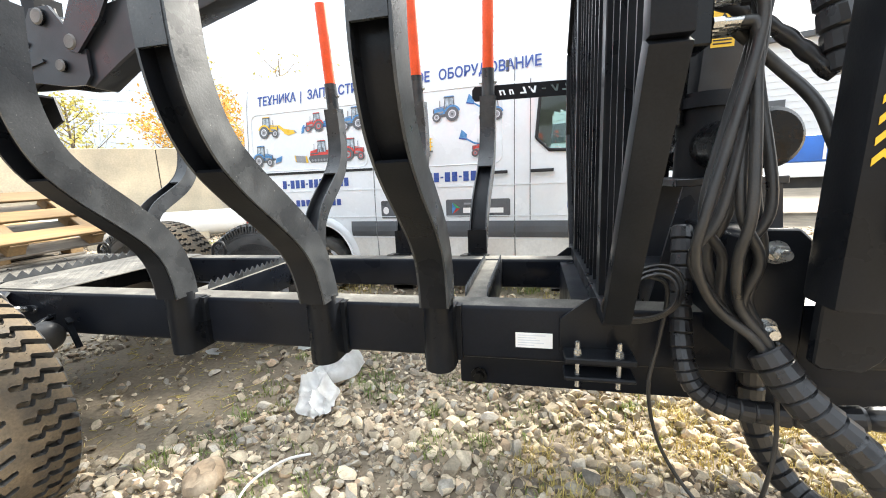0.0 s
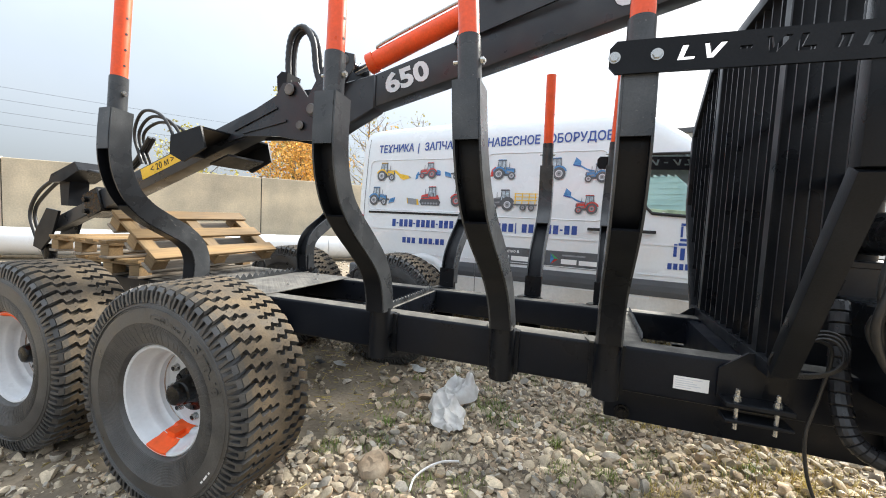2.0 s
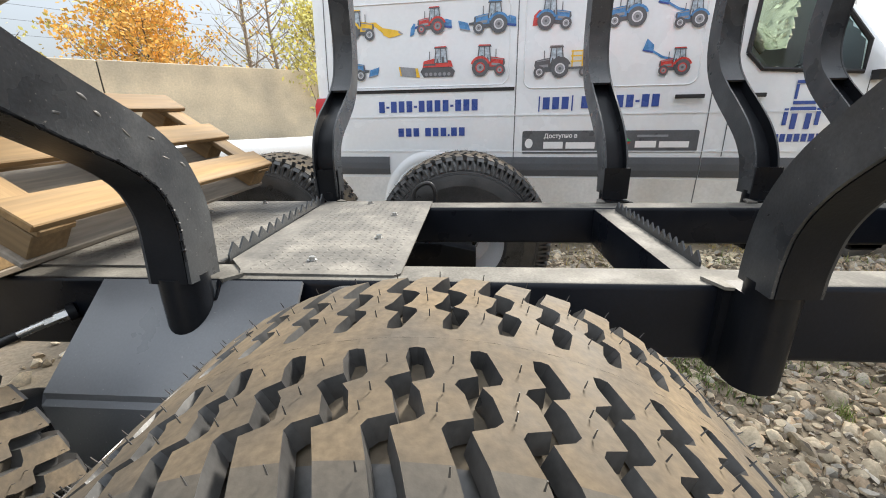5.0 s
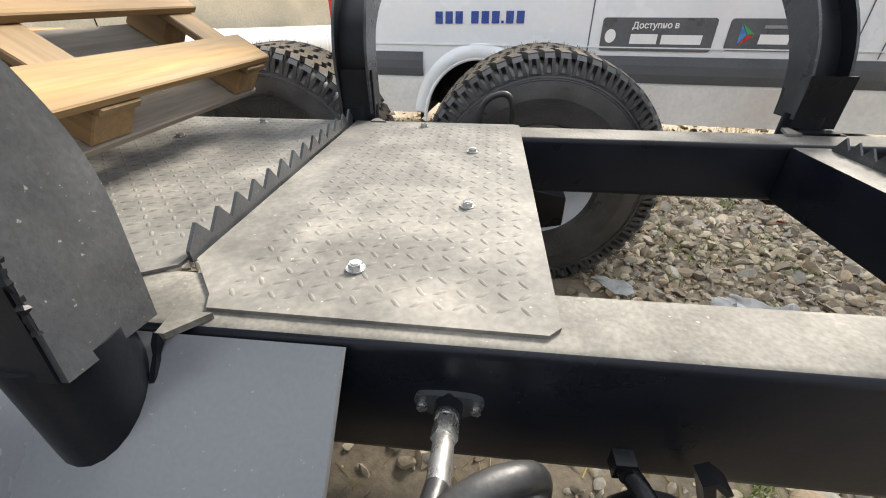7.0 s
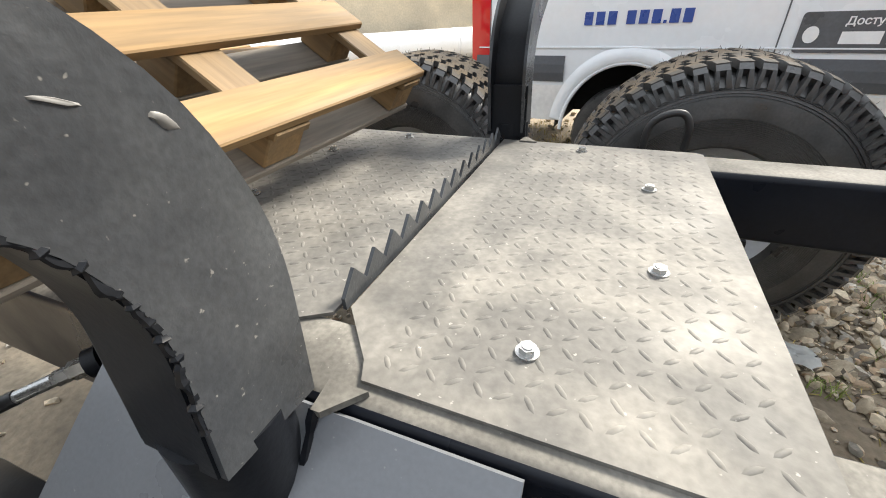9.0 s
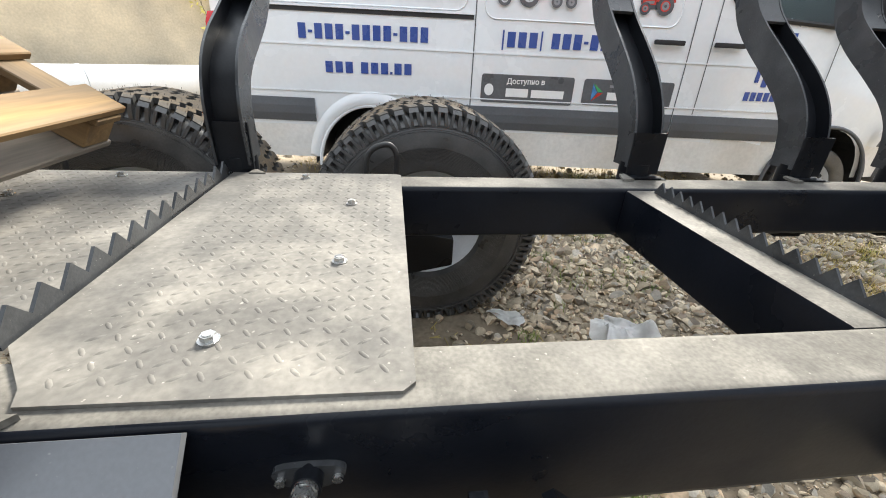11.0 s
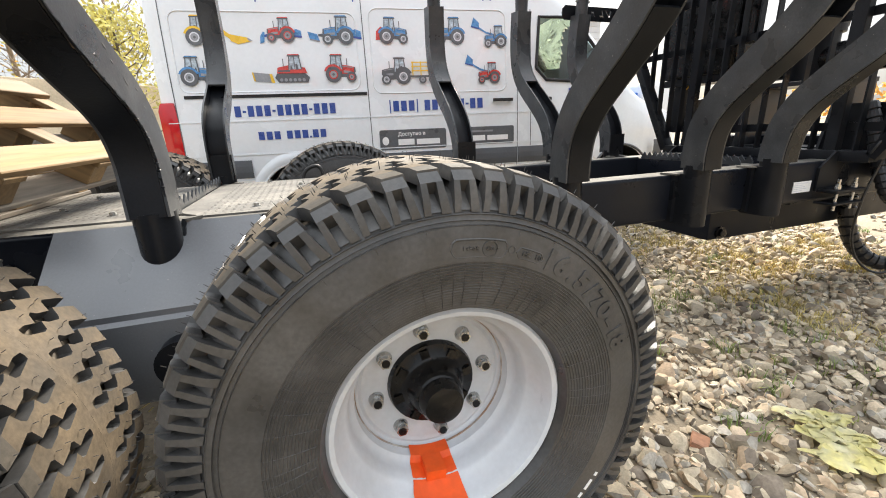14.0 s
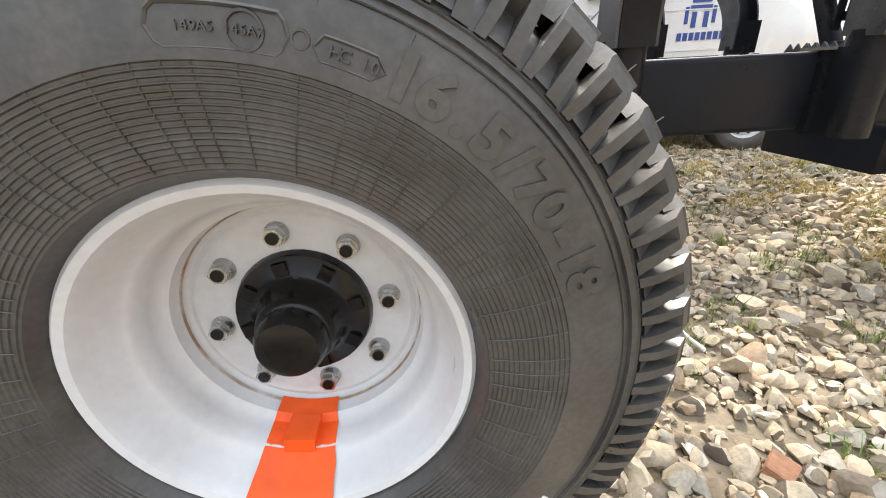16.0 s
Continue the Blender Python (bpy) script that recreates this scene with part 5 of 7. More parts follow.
box(bm, 2.93, 3.7, 0.24, 0.37, 0.83, 1.13)
bevel(bm, 0.03, 3)
cpart("side_housing", bm, black_paint, smooth=40)
bm = bmesh.new()
cyl(bm, (2.97, 0.05, 1.15), (3.02, 0.12, 2.05), 0.045, seg=20)
cpart("leg_cylinder", bm, hub_black, smooth=40)
# oil tank behind the headboard
tank = thing("oil_tank", "black hydraulic oil tank behind the headboard bars", "tank", pose(2.75, 1.75, 1.40))
bm = bmesh.new()
box(bm, -0.02, 0.24, -0.28, 0.32, 0.0, 0.78)
bevel(bm, 0.03, 3)
part("body", bm, hub_black, tank, smooth=40)
bm = bmesh.new()
cyl(bm, (0.11, 0.18, 0.78), (0.11, 0.18, 0.85), 0.05, seg=20)
part("filler_cap", bm, hub_black, tank, smooth=40)
bm = bmesh.new()
cyl(bm, (0.05, -0.34, 0.18), (0.05, -0.34, 0.72), 0.05, seg=20)
cyl(bm, (0.05, -0.34, 0.72), (0.05, -0.34, 0.80), 0.07, seg=20)
part("filter", bm, hub_black, tank, smooth=40)
bm = bmesh.new()
box(bm, 0.0, 0.22, -0.40, 0.32, -0.05, 0.0)
box(bm, 0.0, 0.10, -0.42, -0.30, -0.42, -0.05)
part("bracket", bm, black_paint, tank)

# control valve and hoses
valve = thing("control_valve", "black hydraulic valve block with steel couplings and hoses", "valve", pose(2.56, 0.28, 1.66))
bm = bmesh.new()
box(bm, -0.03, 0.04, -0.05, 0.05, -0.06, 0.09)
bevel(bm, 0.004, 1)
part("block", bm, hub_black, valve)
ends = []
for k in range(8):
    col, row = k % 4, k // 4
    y = -0.042 + 0.028 * col
    z = 0.055 - 0.07 * row
    bm = bmesh.new()
    cyl(bm, (0.04, y, z), (0.062, y, z), 0.013, seg=6)
    cyl(bm, (0.062, y, z), (0.105 + 0.01 * col, y, z), 0.0095, seg=14)
    part("coupling", bm, steel, valve, "bright zinc hydraulic coupling", smooth=30)
    x = 0.10 + 0.01 * col
    bow = 0.03 * math.sin(k * 2.3)
    bm = bmesh.new()
    tube(bm, [(x, y, z), (x + 0.028, y - 0.005, z - 0.015), (x + 0.03 + 0.4 * bow, y - 0.01, z - 0.12), (0.04 + 0.021 * k + bow, y - 0.05, -0.42), (0.03 + 0.024 * k - bow, y - 0.03, -0.55), (0.10 + 0.014 * k, y * 0.6 + 0.01, -0.68), (0.195 + 0.006 * k, 0.005 + y * 0.5, -0.765), (0.235 + 0.004 * k, -0.01 + y * 0.4, -0.825)], 0.0125, 10, 8)
    part("hose", bm, hose_rubber, valve, smooth=60)
for pts, r in (([(0.12, 0.0, 0.06), (0.20, -0.04, 0.065), (0.28, -0.10, 0.02), (0.36, -0.22, -0.08), (0.50, -0.36, -0.20)], 0.014),
               ([(0.11, 0.01, -0.02), (0.20, 0.02, -0.10), (0.27, -0.02, -0.20), (0.31, -0.08, -0.34), (0.38, -0.18, -0.385), (0.55, -0.28, -0.33)], 0.014),
               ([(0.02, 0.14, 0.12), (0.14, 0.16, 0.09), (0.28, 0.16, 0.0), (0.38, 0.12, -0.12)], 0.02)):
    bm = bmesh.new()
    tube(bm, pts, r, 10, 8, ridges=(lambda i: 1.08 if i % 3 else 0.86) if r > 0.015 else None)
    part("hose", bm, wrap_plastic if r > 0.015 else hose_rubber, valve, smooth=60)


def wrapped_hose(pts, r, label="black hose bundle in spiral wrap"):
    """A bundle in overlapping spiral wrap: each turn swells and ends in a step."""
    bm = bmesh.new()
    tube(bm, pts, r, 14, 26, ridges=lambda i: 0.93 + 0.013 * (i % 8) if i % 8 else 0.84)
    me = mesh_from("wrapped_hose", bm, wrap_plastic, 25)
    return tagged(new("wrapped_hose", me), label, "hose", "wrapped hose bundles")


wrapped_hose([(2.69, 0.62, 1.14), (2.68, 0.57, 1.0), (2.672, 0.53, 0.87), (2.672, 0.48, 0.74), (2.70, 0.45, 0.655), (2.78, 0.43, 0.61), (2.92, 0.42, 0.60), (3.08, 0.38, 0.63), (3.35, 0.30, 0.70)], 0.034)
wrapped_hose([(2.785, 0.275, 0.865), (2.855, 0.235, 0.755), (2.955, 0.20, 0.655), (3.06, 0.185, 0.53), (3.17, 0.27, 0.36), (3.21, 0.44, 0.22), (3.14, 0.60, 0.17), (3.06, 0.69, 0.25), (3.01, 0.74, 0.40), (3.00, 0.77, 0.60)], 0.046, "thick black hose bundle in spiral wrap looping near the gravel")
wrapped_hose([(2.86, 0.50, 2.75), (2.85, 0.47, 2.35), (2.88, 0.46, 1.95), (2.93, 0.42, 1.72), (2.96, 0.40, 1.55)], 0.042)


def cable(pts, r=0.006, label="thin black electric cable hanging to the gravel"):
    bm = bmesh.new()
    tube(bm, pts, r, 8, 10)
    return tagged(new("cable", mesh_from("cable", bm, hose_rubber, 60)), label, "cable", "hanging cables")


cable([(2.52, 0.42, 1.02), (2.60, 0.44, 0.98), (2.60, 0.48, 0.80), (2.58, 0.50, 0.62), (2.62, 0.52, 0.42), (2.70, 0.50, 0.27), (2.78, 0.44, 0.21), (2.84, 0.37, 0.28), (2.87, 0.345, 0.48), (2.87, 0.35, 0.66), (2.85, 0.36, 0.78)], 0.0065, "thin black electric cable hanging in a loop")
coil = bmesh.new()
for k in range(3):
    r = 0.075 + 0.012 * k
    pts = [(2.53 + r * 1.15 * math.cos(a), 0.40 + 0.012 * k + 0.02 * math.sin(2 * a), 0.955 + r * 0.85 * math.sin(a) + 0.35 * r * math.cos(a)) for a in [2 * math.pi * i / 12 for i in range(13)]]
    tube(coil, pts, 0.0055, 6, 4)
tagged(new("cable_coil", mesh_from("cable_coil", coil, hose_rubber, 60)), "coiled thin black cable on the drawbar", "cable")

# ---- pallets ----
def board(p, sx, sy, sz, parent, name="board", mat=wood_pale):
    bm = bmesh.new()
    box(bm, p[0] - sx / 2, p[0] + sx / 2, p[1] - sy / 2, p[1] + sy / 2, p[2] - sz / 2, p[2] + sz / 2)
    bevel(bm, 0.003, 1)
    for v in bm.verts:
        v.co += 0.003 * noise.noise_vector(v.co * 7 + Vector((p[0] * 9, p[1] * 5, 0)))
    return part(name, bm, mat, parent)


def pallet(m, W, L, tops, label):
    """Boards run along local y, bearers along local x; top face at z = 0.13."""
    t = thing("pallet", label, "pallet", m, "stacked pallets")
    for k in range(tops):
        x = -W / 2 + 0.055 + (W - 0.11) * k / (tops - 1)
        board((x, 0, 0.12), 0.105, L, 0.020, t)
    for y in (-L / 2 + 0.06, 0.0, L / 2 - 0.06):
        board((0, y, 0.10), W, 0.095, 0.019, t, "bearer", wood_cross)
        for x in (-W / 2 + 0.06, 0.0, W / 2 - 0.06):
            board((x, y, 0.054), 0.10, 0.095, 0.072, t, "block", wood_cross)
    for x in (-W / 2 + 0.055, 0.0, W / 2 - 0.055):
        board((x, 0, 0.009), 0.10, L, 0.018, t, mat=wood_grey)
    return t


pallet(pose(-1.54, 1.02, TOP + 0.001, 0, 0, 2), 0.66, 1.05, 5, "bare softwood pallet lying on the trailer floor")
pallet(pose(-1.77, 0.99, TOP + 0.134, 0, 0, -4), 0.80, 1.05, 5, "bare softwood pallet stacked on another")
pallet(pose(-1.20, 0.975, 1.091, 1.2, 33.5, -2), 0.56, 1.04, 3, "bare softwood pallet leaning against the stack")

# ---- van ----
VAN_YAW = -6.1
van = thing("delivery_van", "white high-roof delivery van with tractor pictures and blue lettering", "van", pose(-1.55, 3.671, 0, 0, 0, VAN_YAW))
REAR_W, FRONT_W, ARCH = 1.24, 4.905, 0.41


def van_bottom(x):
    z = 0.42
    for c in (REAR_W, FRONT_W):
        if abs(x - c) < ARCH:
            z = max(z, 0.36 + math.sqrt(ARCH ** 2 - (x - c) ** 2) * 1.12)
    return z


def interp(table, x):
    for (x0, v0), (x1, v1) in zip(table, table[1:]):
        if x <= x1:
            return v0 + (v1 - v0) * max(0, (x - x0)) / (x1 - x0)
    return table[-1][1]


ROOF = [(0.085, 2.44), (0.115, 2.54), (0.18, 2.61), (0.34, 2.65), (1.5, 2.71), (3.2, 2.74), (3.6, 2.71), (3.9, 2.63), (4.2, 2.44), (4.6, 2.02), (5.0, 1.56), (5.2, 1.40), (5.6, 1.22), (5.82, 1.05), (5.90, 0.85)]
TUCK = [(0.085, 0.09), (0.125, 0.03), (0.22, 0.0), (4.6, 0.0), (5.2, 0.03), (5.6, 0.13), (5.82, 0.28), (5.90, 0.42)]
SIDE = [(0.0, 0.035), (0.22, 0.012), (0.28, 0.0), (0.36, 0.0), (0.45, 0.006), (0.62, 0.03), (0.82, 0.08), (0.91, 0.125), (0.955, 0.18), (0.98, 0.26), (1.0, 0.42)]


def van_side(z):
    """How far the near side lies in from the plane of the widest part."""
    return interp(SIDE, z / 2.72)


WINDOW = [(3.80, 1.68), (3.84, 2.18), (4.24, 2.18), (4.62, 1.74), (4.62, 1.52), (3.92, 1.56)]


def inside(poly, x, z, grow=0.0):
    sign = 0
    n = len(poly)
    for i in range(n):
        (x0, z0), (x1, z1) = poly[i], poly[(i + 1) % n]
        cr = ((x1 - x0) * (z - z0) - (z1 - z0) * (x - x0)) / math.hypot(x1 - x0, z1 - z0)
        if cr > grow:
            return False
    return True


bm = bmesh.new()
xs = sorted(set([round(0.085 + 5.815 * i / 74, 3) for i in range(75)] + [round(3.76 + 0.022 * i, 3) for i in range(42)] + [round(c + ARCH * math.cos(a * math.pi / 16), 3) for a in range(17) for c in (REAR_W, FRONT_W)]))
rings, LEV = [], 44
for x in xs:
    top, bot, tuck = interp(ROOF, x), van_bottom(x), interp(TUCK, x)
    ring = []
    for k in range(LEV + 1):
        z = bot + (top - 0.012 - bot) * k / LEV
        w = min(1.0, max(0.0, (x - 3.2) / 0.9))
        side = van_side(z * (1 + w * (2.72 / max(top, 1.3) - 1) * max(0, (z - 1.0) / max(top - 1.0, 0.3)))) + tuck
        ring.append(Vector((x, min(side, 0.5), z)))
    ring.append(Vector((x, 0.62 + tuck * 0.5, top)))
    full = ring + [Vector((x, 1.99 - v.y, v.z)) for v in reversed(ring)]
    rings.append([bm.verts.new(v) for v in full])
for q0, q1 in zip(rings, rings[1:]):
    for k in range(len(q0) - 1):
        c = (q0[k].co + q1[k + 1].co) / 2
        if (c.y < 0.5 or c.y > 1.49) and inside(WINDOW, c.x, c.z):
            continue
        f = bm.faces.new((q0[k], q0[k + 1], q1[k + 1], q1[k]))
        if 4.30 < c.x < 4.98 and 0.24 < c.y < 1.75 and c.z > 1.5:
            f.material_index = 1
        elif c.z < 0.69:
            f.material_index = 2
bm.faces.new(rings[0])
bm.faces.new(rings[-1])
part("body", bm, [van_white, van_glass, van_dirty], van, smooth=40)


def side_shape(name, outline, mat, lift=0.004, thick=0.003, parent=None, label="", far=False):
    """A thin piece that lies on the near side and follows its curve."""
    bm = bmesh.new()
    a = [bm.verts.new((x, van_side(z) - lift - thick, z)) for x, z in outline]
    b = [bm.verts.new((x, van_side(z) - lift + 0.002, z)) for x, z in outline]
    bm.faces.new(a)
    n = len(outline)
    for i in range(n):
        bm.faces.new((a[i], a[(i + 1) % n], b[(i + 1) % n], b[i]))
    return part(name, bm, mat, parent or van, label)


def rect(x0, x1, z0, z1, steps=1):
    xs_ = [x0 + (x1 - x0) * i / steps for i in range(steps + 1)]
    return [(x, z0) for x in xs_] + [(x, z1) for x in reversed(xs_)]


def stripe(name, x0, x1, z0, z1, mat, lift=0.006, thick=0.008, nz=3, label=""):
    bm = bmesh.new()
    rows = [[bm.verts.new((x, van_side(z0 + (z1 - z0) * k / nz) - lift - (thick if 0 < k < nz else 0), z0 + (z1 - z0) * k / nz)) for k in range(nz + 1)] for x in (x0, x1)]
    for k in range(nz):
        bm.faces.new((rows[0][k], rows[0][k + 1], rows[1][k + 1], rows[1][k]))
    return part(name, bm, mat, van, label)


for x0, x1 in ((0.13, REAR_W - ARCH - 0.02), (REAR_W + ARCH + 0.02, 1.994), (2.000, 3.578), (3.590, FRONT_W - ARCH - 0.01), (FRONT_W + ARCH + 0.01, 5.45)):
    stripe("side_moulding", x0, x1, 0.70, 0.872, van_grey, label="dark grey plastic side moulding")
# wheel arch lips
for c in (REAR_W, FRONT_W):
    bm = bmesh.new()
    tube(bm, [(c + (ARCH + 0.012) * math.cos(a), 0.0, 0.36 + (ARCH + 0.012) * 1.12 * math.sin(a)) for a in [math.pi * i / 16 for i in range(17)]], 0.014, 8, 2)
    part("arch_lip", bm, van_grey if c == FRONT_W else van_white, van, smooth=50)
    bm = bmesh.new()
    lathe(bm, [(0.47, 0.02), (0.47, 0.7), (0.001, 0.7)], 20, (c, 0, 0.36), 0.0, math.pi)
    part("wheel_well", bm, dark_gap, van)
    for yc in (0.13, 1.86):
        t = bmesh.new()
        lathe(t, [(0.205, -0.09), (0.22, -0.105), (0.27, -0.112), (0.32, -0.105), (0.335, -0.08), (0.337, 0.0), (0.335, 0.08), (0.32, 0.105), (0.27, 0.112), (0.22, 0.105), (0.205, 0.09)], 48, (c, yc, 0.335))
        tyre = part("wheel", t, rubber, van, "black van tyre on a steel rim", smooth=40)
        r = bmesh.new()
        s = -1 if yc < 1 else 1
        lathe(r, [(0.206, s * 0.10), (0.20, s * 0.09), (0.185, s * 0.06), (0.15, s * 0.075), (0.11, s * 0.06), (0.07, s * 0.065), (0.065, s * 0.09), (0.03, s * 0.095), (0.001, s * 0.095)], 36, (c, yc, 0.335))
        part("rim", r, rim_paint, tyre, smooth=30)
        for k in range(10):
            a = 2 * math.pi * k / 10
            h = bmesh.new()
            p = Vector((c + 0.155 * math.cos(a), yc + s * 0.0745, 0.335 + 0.155 * math.sin(a)))
            cyl(h, p, p + Vector((0, s * 0.003, 0)), 0.018, seg=10)
            part("rim_hole", h, dark_gap, tyre)
# the pressed flare over the rear arch
bm = bmesh.new()
rows = []
for i in range(29):
    a = radians(8 + 164 * i / 28)
    row = []
    for r, lift in ((ARCH + 0.008, 0.004), (ARCH + 0.030, 0.020), (ARCH + 0.075, 0.014), (ARCH + 0.105, 0.001)):
        x, z = REAR_W + r * math.cos(a), 0.36 + r * 1.12 * math.sin(a)
        row.append(bm.verts.new((x, van_side(z) - lift, z)))
    rows.append(row)
for q0, q1 in zip(rows, rows[1:]):
    for k in range(3):
        bm.faces.new((q0[k], q0[k + 1], q1[k + 1], q1[k]))
part("arch_flare", bm, van_white, van, smooth=50)
# seams, slide rail, handles
for x, z0, z1 in ((1.997, 0.47, 2.56), (3.584, 0.47, 2.62), (3.74, 0.88, 2.25), (4.68, 0.86, 1.50), (0.235, 0.9, 2.5)):
    bm = bmesh.new()
    n = 14
    zs = [z0 + (z1 - z0) * i / n for i in range(n + 1)]
    a = [bm.verts.new((x - 0.004, van_side(z) - 0.0025, z)) for z in zs]
    b = [bm.verts.new((x + 0.004, van_side(z) - 0.0025, z)) for z in zs]
    for i in range(n):
        bm.faces.new((a[i], a[i + 1], b[i + 1], b[i]))
    part("panel_seam", bm, grey_print, van)
side_shape("slide_rail", rect(0.32, 1.985, 1.447, 1.475), dark_gap, 0.002, 0.004)
side_shape("slide_rail_lip", rect(0.32, 1.985, 1.476, 1.486), van_white, 0.004, 0.010)
for z in (0.92, 1.235):
    side_shape("body_crease", rect(0.15, 4.45, z, z + 0.008), van_white, 0.003, 0.003)


def rounded(x0, x1, z0, z1, r):
    out = []
    for cx, cz, a in ((x1 - r, z0 + r, -90), (x1 - r, z1 - r, 0), (x0 + r, z1 - r, 90), (x0 + r, z0 + r, 180)):
        out += [(cx + r * math.cos(radians(a + 22.5 * k)), cz + r * math.sin(radians(a + 22.5 * k))) for k in range(5)]
    return out


for x0, x1, z0, z1 in ((0.30, 1.93, 1.50, 2.19), (2.06, 3.46, 1.46, 2.235)):
    o = rounded(x0, x1, z0, z1, 0.08)
    bm = bmesh.new()
    tube(bm, [(x, van_side(z) - 0.001, z) for x, z in o + o[:1]], 0.006, 6, 1)
    part("pressed_panel_edge", bm, van_white, van, smooth=60)
for x in (3.41, 3.86):
    bm = bmesh.new()
    box(bm, x - 0.11, x + 0.11, van_side(1.365) - 0.045, van_side(1.365) - 0.02, 1.35, 1.382)
    box(bm, x - 0.10, x - 0.08, van_side(1.365) - 0.03, van_side(1.365) + 0.005, 1.352, 1.38)
    box(bm, x + 0.08, x + 0.10, van_side(1.365) - 0.03, van_side(1.365) + 0.005, 1.352, 1.38)
    bevel(bm, 0.006, 2)
    part("door_handle", bm, dark_gap, van, "black plastic door handle", smooth=40)
bm = bmesh.new()
tube(bm, [(x, van_side(z) - 0.004, z) for x, z in WINDOW + WINDOW[:1]], 0.018, 6, 1)
fr = part("window_frame", bm, dark_gap, van, "black rubber window seal")
bm = bmesh.new()
bm.faces.new([bm.verts.new((x, van_side(z) + 0.002, z)) for x, z in WINDOW])
pane = part("window_pane", bm, van_glass, van, "greenish side window glass")
bm = bmesh.new()
bm.faces.new([bm.verts.new((x, 1.99 - van_side(z) - 0.002, z)) for x, z in WINDOW])
part("window_pane", bm, van_glass, van)
for x, y in ((3.55, 0.30), (3.55, 1.25)):
    bm = bmesh.new()
    box(bm, x, x + 0.14, y, y + 0.48, 0.9, 1.72)
    box(bm, x + 0.02, x + 0.12, y + 0.12, y + 0.36, 1.72, 1.95)
    bevel(bm, 0.04, 2)
    part("seat", bm, van_grey, van, smooth=40)
bm = bmesh.new()
box(bm, 4.52, 5.05, 0.20, 1.79, 1.15, 1.45)
bevel(bm, 0.06, 3)
part("dashboard", bm, van_grey, van, smooth=40)
bm = bmesh.new()
tube(bm, [(4.44 + 0.06 * math.sin(a), 0.55 + 0.19 * math.cos(a), 1.46 + 0.17 * math.sin(a)) for a in [2 * math.pi * k / 20 for k in range(21)]], 0.014, 8, 1)
cyl(bm, (4.44, 0.55, 1.46), (4.58, 0.55, 1.38), 0.03, seg=12)
part("steering_wheel", bm, dark_gap, van, smooth=60)
bm = bmesh.new()
box(bm, 3.50, 3.53, 0.10, 1.89, 0.6, 2.45)
part("bulkhead", bm, van_grey, van)
bm = bmesh.new()
box(bm, 4.74, 4.84, -0.17, -0.02, 1.52, 1.86)
bevel(bm, 0.04, 3)
box(bm, 4.70, 4.80, -0.03, 0.10, 1.46, 1.53)
part("mirror", bm, dark_gap, van, "black plastic door mirror", smooth=40)
bm = bmesh.new()
prism(bm, [(0.082, 0.80), (0.255, 0.80), (0.25, 1.05), (0.225, 1.42), (0.110, 1.42), (0.082, 1.35)], "y", 0.001, 0.12)
bevel(bm, 0.015, 2)
tl = part("tail_light", bm, red_lens, van, "red tail lamp on the rear corner", smooth=40)
bm = bmesh.new()
box(bm, -0.02, 0.20, 0.02, 1.97, 0.42, 0.70)
bevel(bm, 0.04, 3)
part("rear_bumper", bm, van_grey, van, smooth=40)
bm = bmesh.new()
box(bm, 5.55, 5.93, 0.12, 1.87, 0.36, 0.80)
bevel(bm, 0.08, 3)
part("front_bumper", bm, van_grey, van, smooth=40)


def side_matrix(x, z, turn=0.8):
    slope = (van_side(z + 0.06) - van_side(z - 0.06)) / 0.12
    return Matrix.Translation((x, van_side(z) - 0.006, z)) @ Matrix.Rotation(radians(-turn), 4, "Y") @ Matrix.Rotation(radians(90) - math.atan(slope), 4, "X")


def word(text, x0, x1, z):
    """A word printed between two places along the side."""
    ob = lettering("lettering", text, 0.150, blue_print, van, Matrix.Identity(4), 0.001, 1.0, "dark blue capital lettering", 0.003)
    xs_ = [v.co.x for v in ob.data.vertices]
    k = (x1 - x0) / (max(xs_) - min(xs_))
    ob.data.transform(side_matrix((x0 + x1) / 2, z, 1.1) @ Matrix.Diagonal((k, 1, 1, 1)) @ Matrix.Translation((-(max(xs_) + min(xs_)) / 2, 0, 0)))


for text, x0, x1 in (("ТЕХНИКА", 0.406, 0.98), ("|", 1.045, 1.057), ("ЗАПЧАСТИ", 1.145, 1.818), ("|", 1.920, 1.932), ("НАВЕСНОЕ", 2.041, 2.69), ("ОБОРУДОВАНИЕ", 2.79, 3.842)):
    word(text, x0, x1, 2.372 + 0.019 * ((x0 + x1) / 2 - 2.05))
# numbers and addresses, as plain bars: one for each character
def bar_row(x0, x1, z, h, shape):
    """d: a character, t: a tall thin one, -: a dash, .: a point, a blank: nothing."""
    share = {"d": 1.0, "t": 0.5, "-": 0.55, ".": 0.35, " ": 0.55}
    unit = (x1 - x0) / sum(share[c] for c in shape)
    x = x0
    for c in shape:
        w = share[c] * unit
        lo, hi = {"d": (-0.5, 0.5), "t": (-0.68, 0.6), "-": (-0.12, 0.06), ".": (-0.5, -0.28), " ": (0, 0)}[c]
        if c != " ":
            zz = z + 0.010 * (x - x0)
            pad = 0.36 if c == "t" else 0.14
            side_shape("lettering_bar", rect(x + pad * w, x + (1 - pad) * w, zz + lo * h, zz + hi * h), blue_print, 0.004, 0.0012)
        x += w


bar_row(0.72, 1.672, 1.325, 0.098, "d-ddd-dddd-ddd")
bar_row(2.185, 3.20, 1.333, 0.100, "tdddt ddd-dd-dd")
bar_row(0.90, 1.555, 1.096, 0.076, "ddd ddd.dd")
bar_row(4.09, 4.66, 1.03, 0.062, "ddddddddddd")
